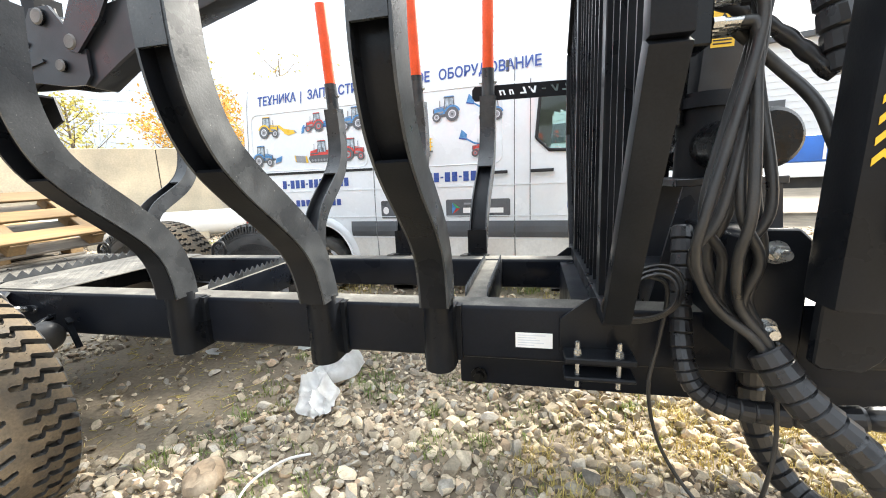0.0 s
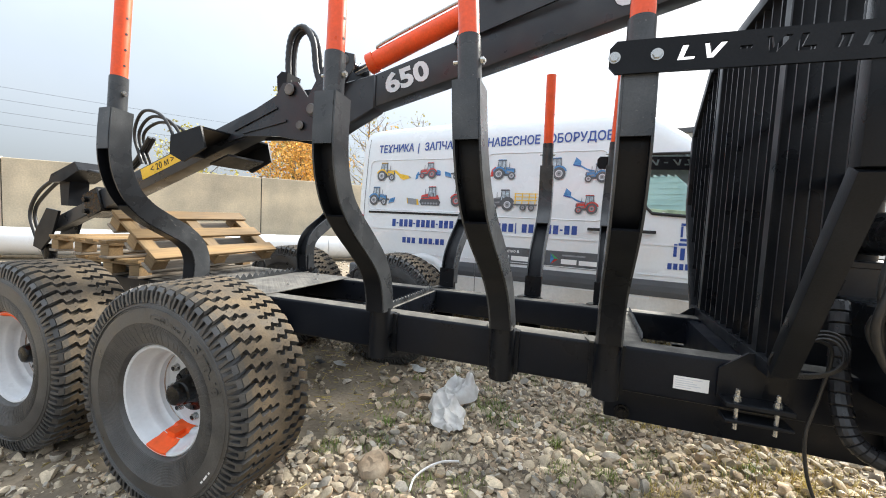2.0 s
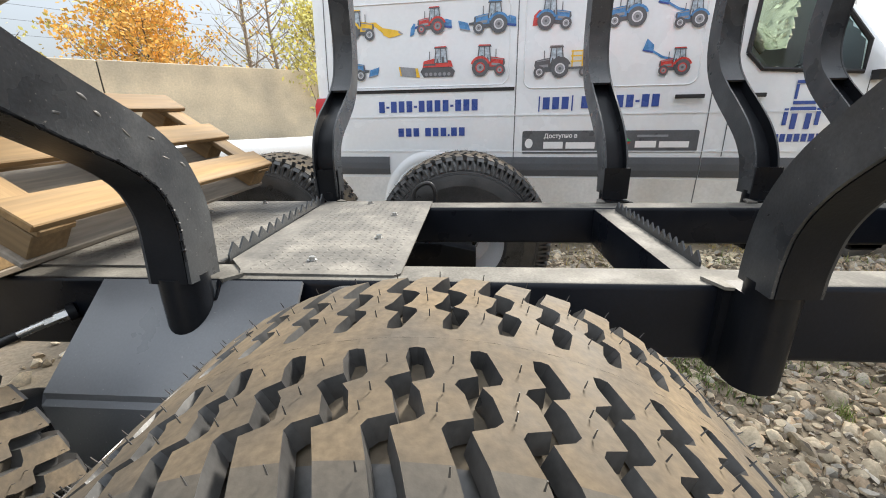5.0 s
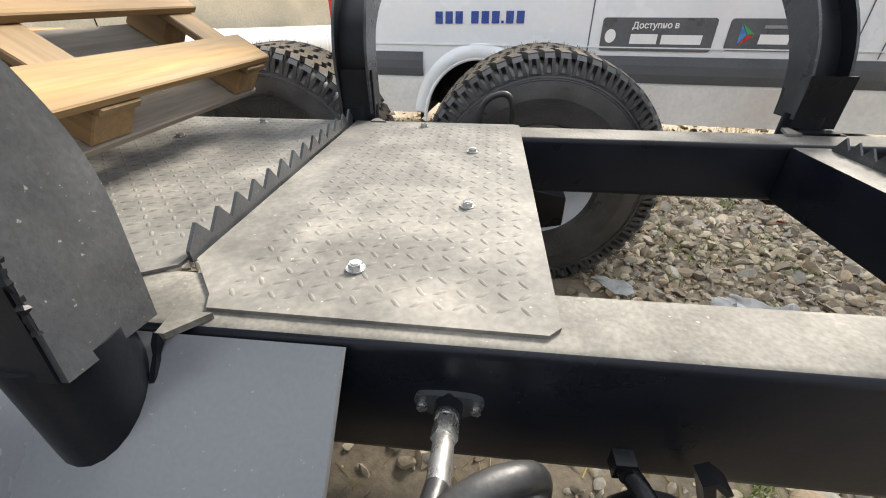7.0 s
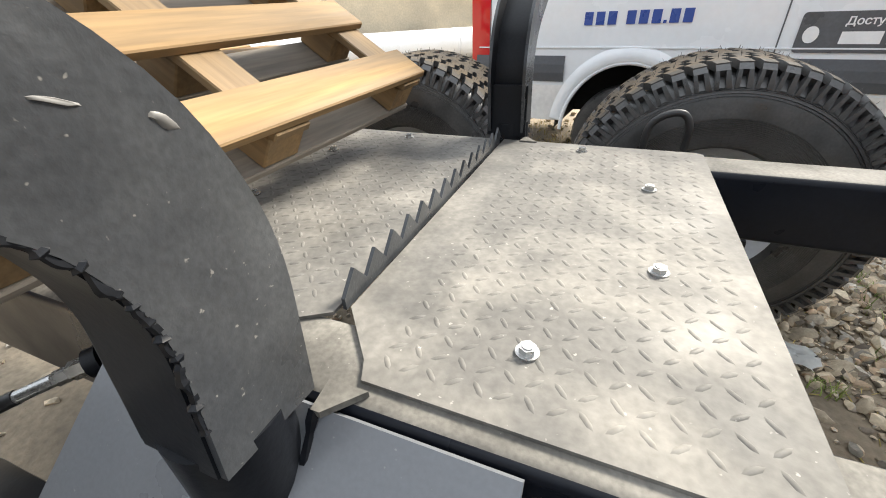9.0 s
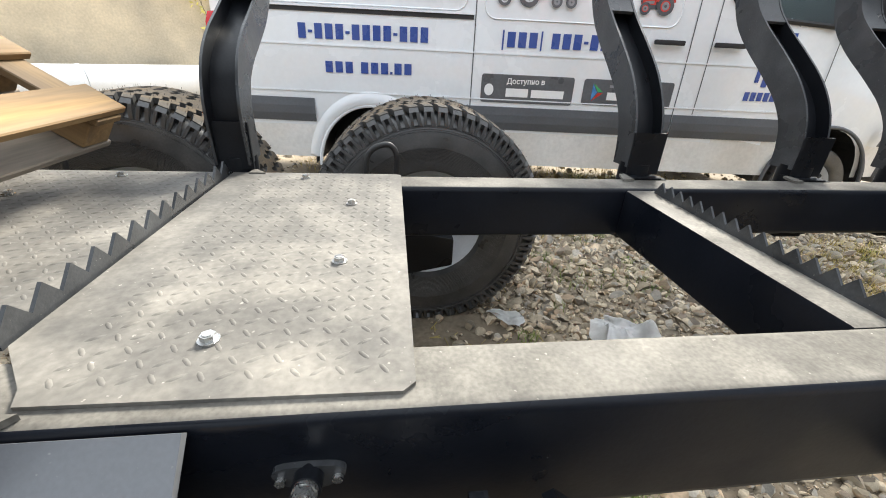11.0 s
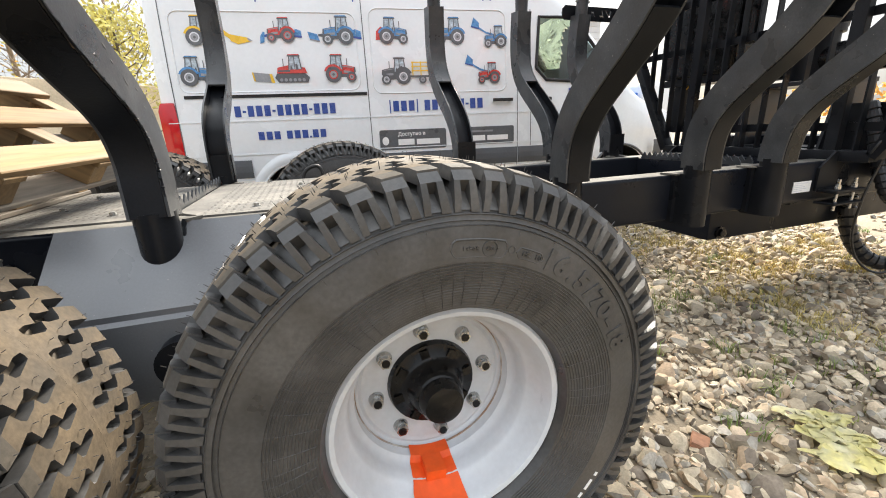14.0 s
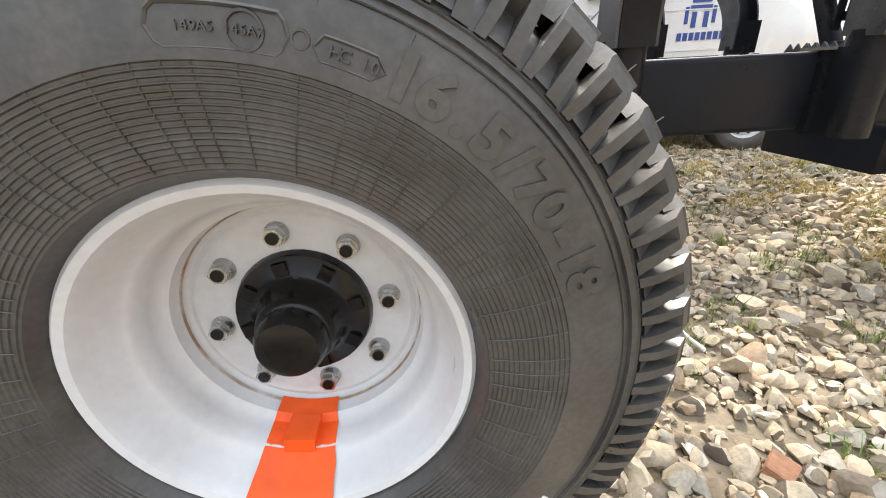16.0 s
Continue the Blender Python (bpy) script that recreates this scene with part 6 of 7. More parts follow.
# the owner's mark on the door, a plain blue shape
for o in ([(4.14, 1.13), (4.17, 1.13), (4.17, 1.26), (4.14, 1.26)], [(4.20, 1.10), (4.24, 1.10), (4.24, 1.22), (4.20, 1.22)], [(4.30, 1.10), (4.34, 1.10), (4.34, 1.22), (4.30, 1.22)], [(4.37, 1.13), (4.40, 1.13), (4.40, 1.26), (4.37, 1.26)], [(4.18, 1.24), (4.36, 1.24), (4.36, 1.27), (4.18, 1.27)], [(4.19, 1.29), (4.35, 1.29), (4.35, 1.315), (4.19, 1.315)], [(4.19, 1.33), (4.21, 1.33), (4.21, 1.44), (4.19, 1.44)], [(4.33, 1.33), (4.35, 1.33), (4.35, 1.44), (4.33, 1.44)], [(4.19, 1.445), (4.35, 1.445), (4.35, 1.47), (4.19, 1.47)]):
    side_shape("door_mark", o, blue_print, 0.004, 0.0012)
# two badges with plain shapes
for x0, x1, z0, z1, cols in ((2.072, 2.776, 0.903, 1.102, [white_print]), (2.850, 3.541, 0.915, 1.100, [sky_print, green_print, red_print])):
    b = side_shape("badge", rounded(x0, x1, z0, z1, 0.02), grey_print, 0.004, 0.0012, label="dark grey badge with light bars")
    h = z1 - z0
    if len(cols) == 1:
        side_shape("badge_shape", [(x0 + 0.06 + 0.035 * math.cos(a), z0 + h * 0.45 + 0.042 * math.sin(a)) for a in [2 * math.pi * k / 16 for k in range(16)]][::1], cols[0], 0.0056, 0.001, b)
    else:
        side_shape("badge_shape", [(x0 + 0.07, z0 + 0.035), (x0 + 0.11, z0 + h / 2), (x0 + 0.07, z1 - 0.035)], cols[0], 0.0056, 0.001, b)
        side_shape("badge_shape", [(x0 + 0.075, z1 - 0.03), (x0 + 0.155, z0 + h / 2 + 0.004), (x0 + 0.115, z0 + h / 2 + 0.004)], cols[1], 0.0056, 0.001, b)
        side_shape("badge_shape", [(x0 + 0.075, z0 + 0.03), (x0 + 0.115, z0 + h / 2 - 0.004), (x0 + 0.155, z0 + h / 2 - 0.004)], cols[2], 0.0056, 0.001, b)
    if len(cols) == 1:
        lettering("lettering", "Доступно в", 0.052, white_print, b, side_matrix(x0 + 0.335, z0 + h * 0.77) @ Matrix.Translation((0, 0, 0.0008)), 0.0006, 1.0, bold=0.001)
    else:
        side_shape("badge_bar", rect(x0 + 0.20, x0 + 0.45, z0 + h * 0.70, z0 + h * 0.80), mid_print, 0.0056, 0.001, b)
    side_shape("badge_bar", rect(x0 + 0.19, x0 + 0.36, z0 + h * 0.22, z0 + h * 0.52), white_print, 0.0056, 0.001, b)
    side_shape("badge_bar", rect(x0 + 0.385, x1 - 0.07, z0 + h * 0.22, z0 + h * 0.50), white_print, 0.0056, 0.001, b)


def disc(cx, cz, r, n=18):
    return [(cx + r * math.cos(2 * math.pi * k / n), cz + r * math.sin(2 * math.pi * k / n)) for k in range(n)]


glass_print = material("glass_print", (0.40, 0.47, 0.53), 0.3, var=0.25, scale=30)
PRINTS = [red_print, sky_print, yellow_print, grey_print, mid_print, pale_print, glass_print, blue_print]


def tractor_print(cx, cz, body, flip=1, tool=None, back=None, tracks=False, wagon=False, size=0.92):
    """A flat printed picture of a tractor in thin layers: wheels, bonnet, cab frame with glass, and its tools."""
    bm = bmesh.new()
    depth = [0]

    def put(o, m):
        depth[0] += 1
        lift = 0.004 + 0.0005 * depth[0]
        pts = [(cx + flip * size * u, cz + size * v) for u, v in (o if flip > 0 else o[::-1])]
        f = bm.faces.new([bm.verts.new((x, van_side(z) - lift, z)) for x, z in pts])
        f.material_index = PRINTS.index(m)

    def wheel_print(u, v, r, rim):
        put(disc(u, v, r), grey_print)
        put(disc(u, v, r * 0.58), rim)
        put(disc(u, v, r * 0.44, 12), mid_print)
        put(disc(u, v, r * 0.17, 8), grey_print)

    if tool == "blade":
        put([(0.10, -0.06), (0.19, -0.05), (0.19, -0.03), (0.10, -0.02)], grey_print)
        put([(0.175, -0.105), (0.275, -0.085), (0.295, -0.005), (0.20, -0.03)], sky_print)
        put([(0.175, -0.105), (0.275, -0.085), (0.278, -0.072), (0.18, -0.092)], mid_print)
    if tool == "plough":
        put([(0.12, -0.06), (0.18, -0.07), (0.18, -0.045), (0.12, -0.03)], blue_print)
        put([(0.185, -0.125), (0.235, -0.145), (0.225, -0.06), (0.19, -0.01), (0.17, -0.015)], sky_print)
    if tool == "bucket":
        put([(0.06, 0.03), (0.16, 0.03), (0.27, -0.05), (0.24, -0.075), (0.14, 0.0), (0.06, -0.005)], yellow_print)
        put([(0.22, -0.02), (0.40, -0.055), (0.44, -0.085), (0.30, -0.115), (0.235, -0.085)], yellow_print)
        put([(0.40, -0.055), (0.44, -0.085), (0.415, -0.09), (0.385, -0.065)], mid_print)
    if tool == "loader":
        put([(0.02, 0.045), (0.12, 0.07), (0.25, 0.145), (0.26, 0.128), (0.13, 0.05), (0.03, 0.02)], sky_print)
        put([(0.22, 0.10), (0.33, 0.125), (0.29, 0.245), (0.215, 0.18)], sky_print)
        put([(0.22, 0.10), (0.33, 0.125), (0.326, 0.140), (0.22, 0.118)], blue_print)
    if back == "box":
        put([(-0.25, -0.08), (-0.15, -0.065), (-0.15, 0.005), (-0.19, 0.02), (-0.245, 0.0)], sky_print)
        put([(-0.25, -0.08), (-0.15, -0.065), (-0.152, -0.045), (-0.25, -0.058)], blue_print)
    if back == "red":
        put([(-0.21, -0.09), (-0.12, -0.08), (-0.11, 0.03), (-0.15, 0.05), (-0.20, 0.0)], red_print)
    put([(-0.09, -0.07), (0.10, -0.085), (0.115, -0.035), (-0.06, -0.01)], grey_print)
    if tracks:
        put([(0.16, -0.125), (0.36, -0.105), (0.375, -0.02), (0.18, -0.04)], mid_print)
        put([(0.16, -0.125), (0.195, -0.122), (0.205, -0.038), (0.18, -0.04)], yellow_print)
        put([(0.345, -0.107), (0.36, -0.105), (0.375, -0.02), (0.36, -0.022)], yellow_print)
        put([(-0.17, -0.125), (0.12, -0.125), (0.155, -0.075), (0.13, -0.035), (-0.15, -0.035), (-0.19, -0.075)], grey_print)
        for u in (-0.13, -0.085, -0.04, 0.005, 0.05, 0.095):
            put(disc(u, -0.098, 0.017, 8), mid_print)
        put([(-0.17, -0.035), (0.13, -0.035), (0.12, 0.02), (0.02, 0.042), (-0.15, 0.02)], body)
        put([(0.00, -0.02), (0.12, -0.02), (0.115, -0.005), (0.0, -0.003)], grey_print)
    else:
        put([(0.0, -0.045), (0.13, -0.05), (0.146, -0.022), (0.140, 0.020), (0.05, 0.038), (0.0, 0.042)], body)
        put([(0.126, -0.046), (0.146, -0.022), (0.140, 0.018), (0.128, 0.018)], grey_print)
        put([(0.01, 0.026), (0.124, 0.010), (0.122, 0.018), (0.012, 0.034)], mid_print)
        put([(0.02, -0.035), (0.10, -0.040), (0.10, -0.020), (0.02, -0.012)], mid_print)
    put([(-0.118, 0.005), (0.012, 0.0), (-0.002, 0.128), (-0.100, 0.130)], glass_print)
    put([(-0.088, 0.0), (-0.062, 0.0), (-0.060, 0.055), (-0.080, 0.058)], grey_print)
    put([(-0.030, 0.0), (-0.005, 0.0), (-0.012, 0.040), (-0.022, 0.040)], grey_print)
    for o in ([(-0.122, 0.0), (-0.110, 0.0), (-0.095, 0.13), (-0.104, 0.13)], [(-0.056, 0.005), (-0.047, 0.005), (-0.046, 0.13), (-0.054, 0.13)], [(0.004, 0.0), (0.015, 0.0), (0.001, 0.13), (-0.008, 0.13)]):
        put(o, grey_print)
    put([(-0.116, 0.126), (0.016, 0.126), (0.008, 0.146), (-0.102, 0.149)], grey_print)
    put([(-0.110, 0.138), (0.008, 0.138), (0.004, 0.147), (-0.100, 0.149)], body if body is not grey_print else mid_print)
    put([(0.055, 0.035), (0.063, 0.035), (0.063, 0.105), (0.055, 0.105)], grey_print)
    if not tracks:
        arc = [(-0.088 + 0.099 * math.cos(a), -0.05 + 0.099 * math.sin(a)) for a in [radians(20 + 14 * k) for k in range(11)]]
        put(arc + [(-0.088 + 0.070 * math.cos(a), -0.05 + 0.070 * math.sin(a)) for a in [radians(160 - 14 * k) for k in range(11)]], body)
        wheel_print(-0.088, -0.052, 0.080, pale_print if body is not red_print else red_print)
        wheel_print(0.098, -0.078, 0.052, pale_print if body is not red_print else red_print)
    if wagon:
        put([(-0.14, -0.06), (-0.48, -0.06), (-0.48, -0.04), (-0.14, -0.04)], grey_print)
        for u in (-0.20, -0.29, -0.38, -0.46):
            put([(u, -0.04), (u + 0.012, -0.04), (u + 0.012, 0.10), (u, 0.10)], yellow_print)
        for v in (0.0, 0.045, 0.085):
            put([(-0.18, v), (-0.48, v), (-0.48, v + 0.012), (-0.18, v + 0.012)], yellow_print)
        for u in (-0.30, -0.41):
            wheel_print(u, -0.085, 0.042, mid_print)
    part("tractor_picture", bm, PRINTS, van, "printed tractor picture")["kind"] = "stuff"


for cx, cz, body, kw in ((0.58, 2.02, yellow_print, dict(tool="bucket")), (1.23, 2.03, red_print, dict(flip=-1, tool="plough", back="box", size=0.78)), (1.75, 2.03, sky_print, dict(flip=-1, tool="blade", back="box")), (2.30, 2.03, sky_print, dict(back="red", size=0.88)), (2.86, 2.03, sky_print, dict(flip=-1)), (3.34, 1.98, sky_print, dict(flip=-1, tool="loader", size=0.76)),
                         (0.48, 1.68, sky_print, dict(tool="blade")), (1.28, 1.69, red_print, dict(flip=-1, tracks=True)), (1.76, 1.69, red_print, dict()), (2.28, 1.66, grey_print, dict(flip=-1, wagon=True)), (3.26, 1.63, red_print, dict(flip=-1, tool="loader", size=0.76))):
    tractor_print(cx, cz, body, **kw)

# ---- wall, pipe and what lies behind ----
wall = tagged(thing("wall_concrete", "weathered concrete panel fence", "wall", pose(-8.0, 8.0, 0, 0, 0, 43)), kind="structure")
for k in range(-3, 4):
    bm = bmesh.new()
    x0 = 5.9 * k + 0.35
    box(bm, x0 + 0.012, x0 + 5.888, 0, 0.16, -0.1, 2.44 + 0.02 * math.sin(k * 2.7))
    bevel(bm, 0.012, 1)
    pn = part("wall_panel", bm, concrete, wall)
    bm = bmesh.new()
    box(bm, x0 - 0.011, x0 + 0.011, 0.03, 0.14, -0.1, 2.40)
    part("panel_joint", bm, dark_gap, wall)
pipe = thing("heating_pipe", "fat white jacketed heating pipe along the fence", "pipe", pose(-7.35, 7.35, 0, 0, 0, 43))
for k in range(-6, 6):
    bm = bmesh.new()
    cyl(bm, (2.2 * k + 0.01, 0, 0.42), (2.2 * k + 2.19, 0, 0.42), 0.33, seg=32)
    cyl(bm, (2.2 * k + 2.14, 0, 0.42), (2.2 * k + 2.20, 0, 0.42), 0.338, seg=32)
    part("pipe_length", bm, pipe_white, pipe, smooth=40)
    bm = bmesh.new()
    box(bm, 2.2 * k + 1.0, 2.2 * k + 1.3, -0.3, 0.3, -0.05, 0.2)
    part("pipe_support", bm, concrete, pipe)


def leaf_cloud(verts, faces, c, r, count, size, rng):
    for _ in range(count):
        d = Vector((rng.gauss(0, 1), rng.gauss(0, 1), rng.gauss(0, 1))).normalized() * r * rng.random() ** 0.5
        p = c + d
        a = Vector((rng.gauss(0, 1), rng.gauss(0, 1), rng.gauss(0, 1))).normalized()
        b = a.orthogonal().normalized()
        s = size * rng.uniform(0.6, 1.4)
        n = len(verts)
        verts += [p - a * s, p + b * s * 0.55, p + a * s, p - b * s * 0.55]
        faces.append((n, n + 1, n + 2, n + 3))


def tree(x, y, h, leaf, leaves, spread, seed, label, lean=0.0):
    rng = random.Random(seed)
    t = thing("tree", label, "tree", pose(x, y, 0), "trees behind the fence")
    trunk = bmesh.new()
    top = Vector((lean, 0, h))
    tube(trunk, [(0, 0, 0), (0.05 * h * rng.uniform(-0.5, 0.5), 0.02 * h, h * 0.35), (lean * 0.6, 0, h * 0.7), top], lambda q: 0.016 * h * (1 - 0.9 * q) + 0.01, 8, 5)
    verts, faces = [], []
    tips = []
    for k in range(26):
        z = h * (0.25 + 0.70 * k / 26)
        a = k * 2.4 + rng.uniform(-0.4, 0.4)
        L = spread * (1.05 - 0.75 * k / 26) * rng.uniform(0.6, 1.15)
        p0 = Vector((lean * z / h, 0, z))
        p1 = p0 + Vector((math.cos(a) * L * 0.55, math.sin(a) * L * 0.55, L * 0.35))
        p2 = p0 + Vector((math.cos(a) * L, math.sin(a) * L, L * 0.85))
        tube(trunk, [p0, p1, p2], lambda q: 0.006 * h * (1 - 0.85 * q) * 0.6 + 0.004, 5, 3)
        tips += [p1, p2]
        for _ in range(5):
            e = p0.lerp(p2, rng.uniform(0.4, 1.0)) + Vector((rng.gauss(0, 1), rng.gauss(0, 1), rng.gauss(0.6, 0.6))) * L * 0.30
            tube(trunk, [p0.lerp(p2, rng.uniform(0.35, 0.9)), e], 0.0045, 3, 1)
            tips.append(e)
    part("trunk", trunk, bark if leaves > 300 else twig, t, smooth=60)
    for p in tips:
        leaf_cloud(verts, faces, p, spread * 0.20, max(1, int(1.7 * leaves / len(tips))), 0.058, rng)
    me = bpy.data.meshes.new("crown")
    me.from_pydata([tuple(v) for v in verts], [], faces)
    me.materials.append(leaf)
    ob = new("crown", me)
    ob.parent = t


tree(-9.6, 12.2, 4.4, leaf_autumn, 3200, 2.2, 3, "autumn tree with orange leaves behind the fence")
tree(-10.6, 12.8, 6.6, leaf_green, 1500, 1.6, 5, "thin half-bare tree with yellowing leaves")
tree(-7.2, 13.5, 6.0, leaf_green, 160, 2.0, 7, "bare autumn tree with few leaves")
tree(-5.2, 14.5, 5.6, leaf_green, 120, 2.0, 9, "bare autumn tree with few leaves")
tree(-4.3, 11.9, 4.1, leaf_green, 1500, 1.5, 11, "leafy yellow-green tree behind the fence")
tree(-12.5, 9.6, 4.4, leaf_green, 700, 1.6, 13, "half-bare autumn tree behind the fence")
tree(-6.1, 12.9, 5.0, leaf_autumn, 200, 1.7, 15, "bare autumn tree with few leaves")
tree(-17.5, 3.2, 3.9, leaf_autumn, 900, 1.4, 17, "small autumn tree behind the fence")

# far woods, all round
rng = random.Random(40)
verts, faces = [], []
for k in range(420):
    a = 2 * math.pi * k / 420
    d = rng.uniform(95, 130)
    hgt = rng.uniform(3.5, 7.0)
    c = Vector((math.cos(a) * d, math.sin(a) * d, hgt * 0.5))
    for _ in range(26):
        p = c + Vector((rng.gauss(0, 1.6), rng.gauss(0, 1.6), rng.uniform(-0.5, 0.55) * hgt))
        n = len(verts)
        s = rng.uniform(0.5, 1.3)
        u = Vector((rng.gauss(0, 1), rng.gauss(0, 1), rng.gauss(0, 1))).normalized()
        w = u.orthogonal().normalized()
        verts += [p - u * s, p + w * s * 0.7, p + u * s, p - w * s * 0.7]
        faces.append((n, n + 1, n + 2, n + 3))
me = bpy.data.meshes.new("far_woods")
me.from_pydata([tuple(v) for v in verts], [], faces)
me.materials.append(leaf_autumn)
tagged(new("far_woods", me), "distant band of autumn woods", "woods", kind="stuff")

# white shed
shed = thing("shed", "long white clad industrial shed in the distance", "building", pose(0, 33, 0, 0, 0, -19))
bm = bmesh.new()
box(bm, 0, 22, 0, 14, 0, 8.2)
part("wall", bm, shed_white, shed)
bm = bmesh.new()
prism(bm, [(-0.4, 8.2), (14.4, 8.2), (14.4, 8.5), (7, 10.2), (-0.4, 8.5)], "x", -0.5, 22.5)
part("roof", bm, van_grey, shed)
for k in range(20):
    bm = bmesh.new()
    box(bm, 0, 22, -0.03, 0, 0.4 * k + 0.05, 0.4 * k + 0.07)
    part("cladding_rib", bm, pale_print, shed)
for k in range(3):
    bm = bmesh.new()
    box(bm, 3 + 6 * k, 5.4 + 6 * k, -0.06, 0, 3.6, 5.0)
    part("window", bm, van_grey, shed)
# blue covered truck behind the crane
truck = thing("parked_truck", "parked truck with a blue cover behind the crane", "truck", pose(7.0, 11.3, 0, 0, 0, -10))
bm = bmesh.new()
box(bm, 0.9, 3.6, 0, 2.2, 1.35, 2.0)
bevel(bm, 0.06, 2)
part("cover", bm, blue_sheet, truck, smooth=40)
bm = bmesh.new()
box(bm, -0.05, 3.6, 0.02, 2.18, 0.98, 1.34)
bevel(bm, 0.03, 2)
part("bed", bm, van_white, truck, smooth=40)
bm = bmesh.new()
box(bm, 3.75, 5.3, 0.05, 2.15, 0.6, 2.3)
bevel(bm, 0.15, 3)
part("cab", bm, van_white, truck, smooth=40)
bm = bmesh.new()
box(bm, -0.1, 5.2, 0.3, 1.9, 0.7, 0.98)
part("chassis", bm, dark_gap, truck)
for x in (0.8, 4.5):
    for y in (0.2, 2.0):
        bm = bmesh.new()
        cyl(bm, (x, y - 0.12, 0.42), (x, y + 0.12, 0.42), 0.42, seg=28)
        part("wheel", bm, rubber, truck, smooth=40)
for k in range(3):
    bm = bmesh.new()
    box(bm, 1.0 + 1.1 * k, 1.06 + 1.1 * k, -0.02, 0.0, 1.4, 1.95)
    part("cover_strap", bm, white_print, truck)
# power lines
for k in range(4):
    bm = bmesh.new()
    z = 8.2 + 1.1 * k
    tube(bm, [(-70, -8 + 0.5 * k, z + 1.4), (-52, 14, z), (-34, 36, z - 0.4), (-16, 58, z + 0.6)], 0.011, 4, 6)
    tagged(new("power_line", mesh_from("power_line", bm, dark_gap, 60)), "thin overhead power line against the sky", "cable", "power lines")

# ---- loose things on the ground ----
def crumpled(name, pts, width, height, mat, label, category, seed, nx=26, ny=10, ragged=0.0):
    """A strip of cloth or paper in random folds along a path."""
    path = smooth_path([(x, y, 0) for x, y in pts], 8)
    bm = bmesh.new()
    grid = []
    for i in range(nx + 1):
        q = path[int(i / nx * (len(path) - 1))]
        d = (path[min(len(path) - 1, int(i / nx * (len(path) - 1)) + 1)] - path[max(0, int(i / nx * (len(path) - 1)) - 1)]).normalized()
        s = Vector((-d.y, d.x, 0))
        w = width * (0.65 + 0.5 * abs(noise.noise(Vector((i * 0.23, seed, 0)))) + 0.25 * math.sin(i * 0.5 + seed))
        row = []
        for j in range(ny + 1):
            v = j / ny - 0.5
            p = q + s * v * w + noise.noise_vector(Vector((i * 0.35, j * 0.5, seed))) * 0.03
            if ragged:
                p += Vector((noise.noise(Vector((i * 0.9, j * 0.9, seed))), noise.noise(Vector((i * 0.8, j * 1.1, seed + 7))), 0)) * ragged
            env = max(0.0, 1 - (2 * v) ** 4) * max(0.15, 1 - (2 * i / nx - 1) ** 6)
            p.z = ground_height(p.x, p.y) + 0.040 + height * env * (0.35 + 0.65 * abs(noise.noise(Vector((i * 0.33, j * 0.55, seed + 3))) * 2))
            row.append(bm.verts.new(p))
        grid.append(row)
    for i in range(nx):
        for j in range(ny):
            bm.faces.new((grid[i][j], grid[i + 1][j], grid[i + 1][j + 1], grid[i][j + 1]))
    bmesh.ops.solidify(bm, geom=bm.faces[:], thickness=0.003)
    return solo(name, bm, mat, label, category, smooth=70)


# a wad of cloth: two lobes of a thin sheet, thrown in sharp folds, with a raised hood at its far end
def crease(p, seed):
    """Sharp ridges with soft hollows between."""
    r = 0.0
    for f, a in ((3.2, 0.6), (7.5, 0.28), (16.0, 0.12)):
        r += a * (1 - min(1.0, 2.2 * abs(noise.noise(p * f + Vector((seed, 0, 0)))))) ** 2
    return r


cl = bmesh.new()
spine = smooth_path([(0.87, 1.80, 0), (0.875, 1.62, 0), (0.865, 1.44, 0), (0.845, 1.30, 0), (0.90, 1.17, 0), (0.99, 1.05, 0), (1.04, 1.00, 0)], 10)
rows_, ny_ = [], 36
for i, q in enumerate(spine):
    t = i / (len(spine) - 1)
    d = (spine[min(i + 1, len(spine) - 1)] - spine[max(i - 1, 0)]).normalized()
    across = Vector((-d.y, d.x, 0))
    half = 0.045 + 0.105 * math.sin(math.pi * min(1.0, t * 1.75)) ** 0.8 if t < 0.52 else 0.085 + 0.035 * math.sin((t - 0.5) * 9.0)
    row = []
    for j in range(ny_ + 1):
        v = 2 * j / ny_ - 1
        p = q + across * (v * half * (1 + 0.30 * noise.noise(Vector((t * 6, v * 0.6, 2)))))
        p += Vector((noise.noise(Vector((t * 9, v * 2.4, 3))), noise.noise(Vector((t * 8, v * 3, 8))), 0)) * 0.035
        lump = max(0.0, 1 - abs(v) ** 3) * max(0.0, 1 - abs(2 * t - 1) ** 6)
        hood = 0.075 * math.exp(-((v - 0.62) / 0.28) ** 2) * math.exp(-((t - 0.26) / 0.24) ** 2) - 0.025 * math.exp(-((v + 0.05) / 0.3) ** 2) * math.exp(-((t - 0.22) / 0.12) ** 2)
        p.z = ground_height(p.x, p.y) + 0.040 + lump * (0.018 + 0.135 * crease(Vector((p.x, p.y, 0)), 4.0)) + hood
        row.append(cl.verts.new(p))
    rows_.append(row)
for q0, q1 in zip(rows_, rows_[1:]):
    for j in range(ny_):
        cl.faces.new((q0[j], q0[j + 1], q1[j + 1], q1[j]))
bmesh.ops.solidify(cl, geom=cl.faces[:], thickness=0.002)
solo("cloth", cl, cloth_white, "crumpled white cloth on the gravel", "cloth", smooth=45)
crumpled("paper", [(0.32, 1.90), (0.42, 1.84), (0.47, 1.80)], 0.11, 0.02, paper_white, "crumpled printed paper scrap on the gravel", "paper", 5.0, 10, 6)
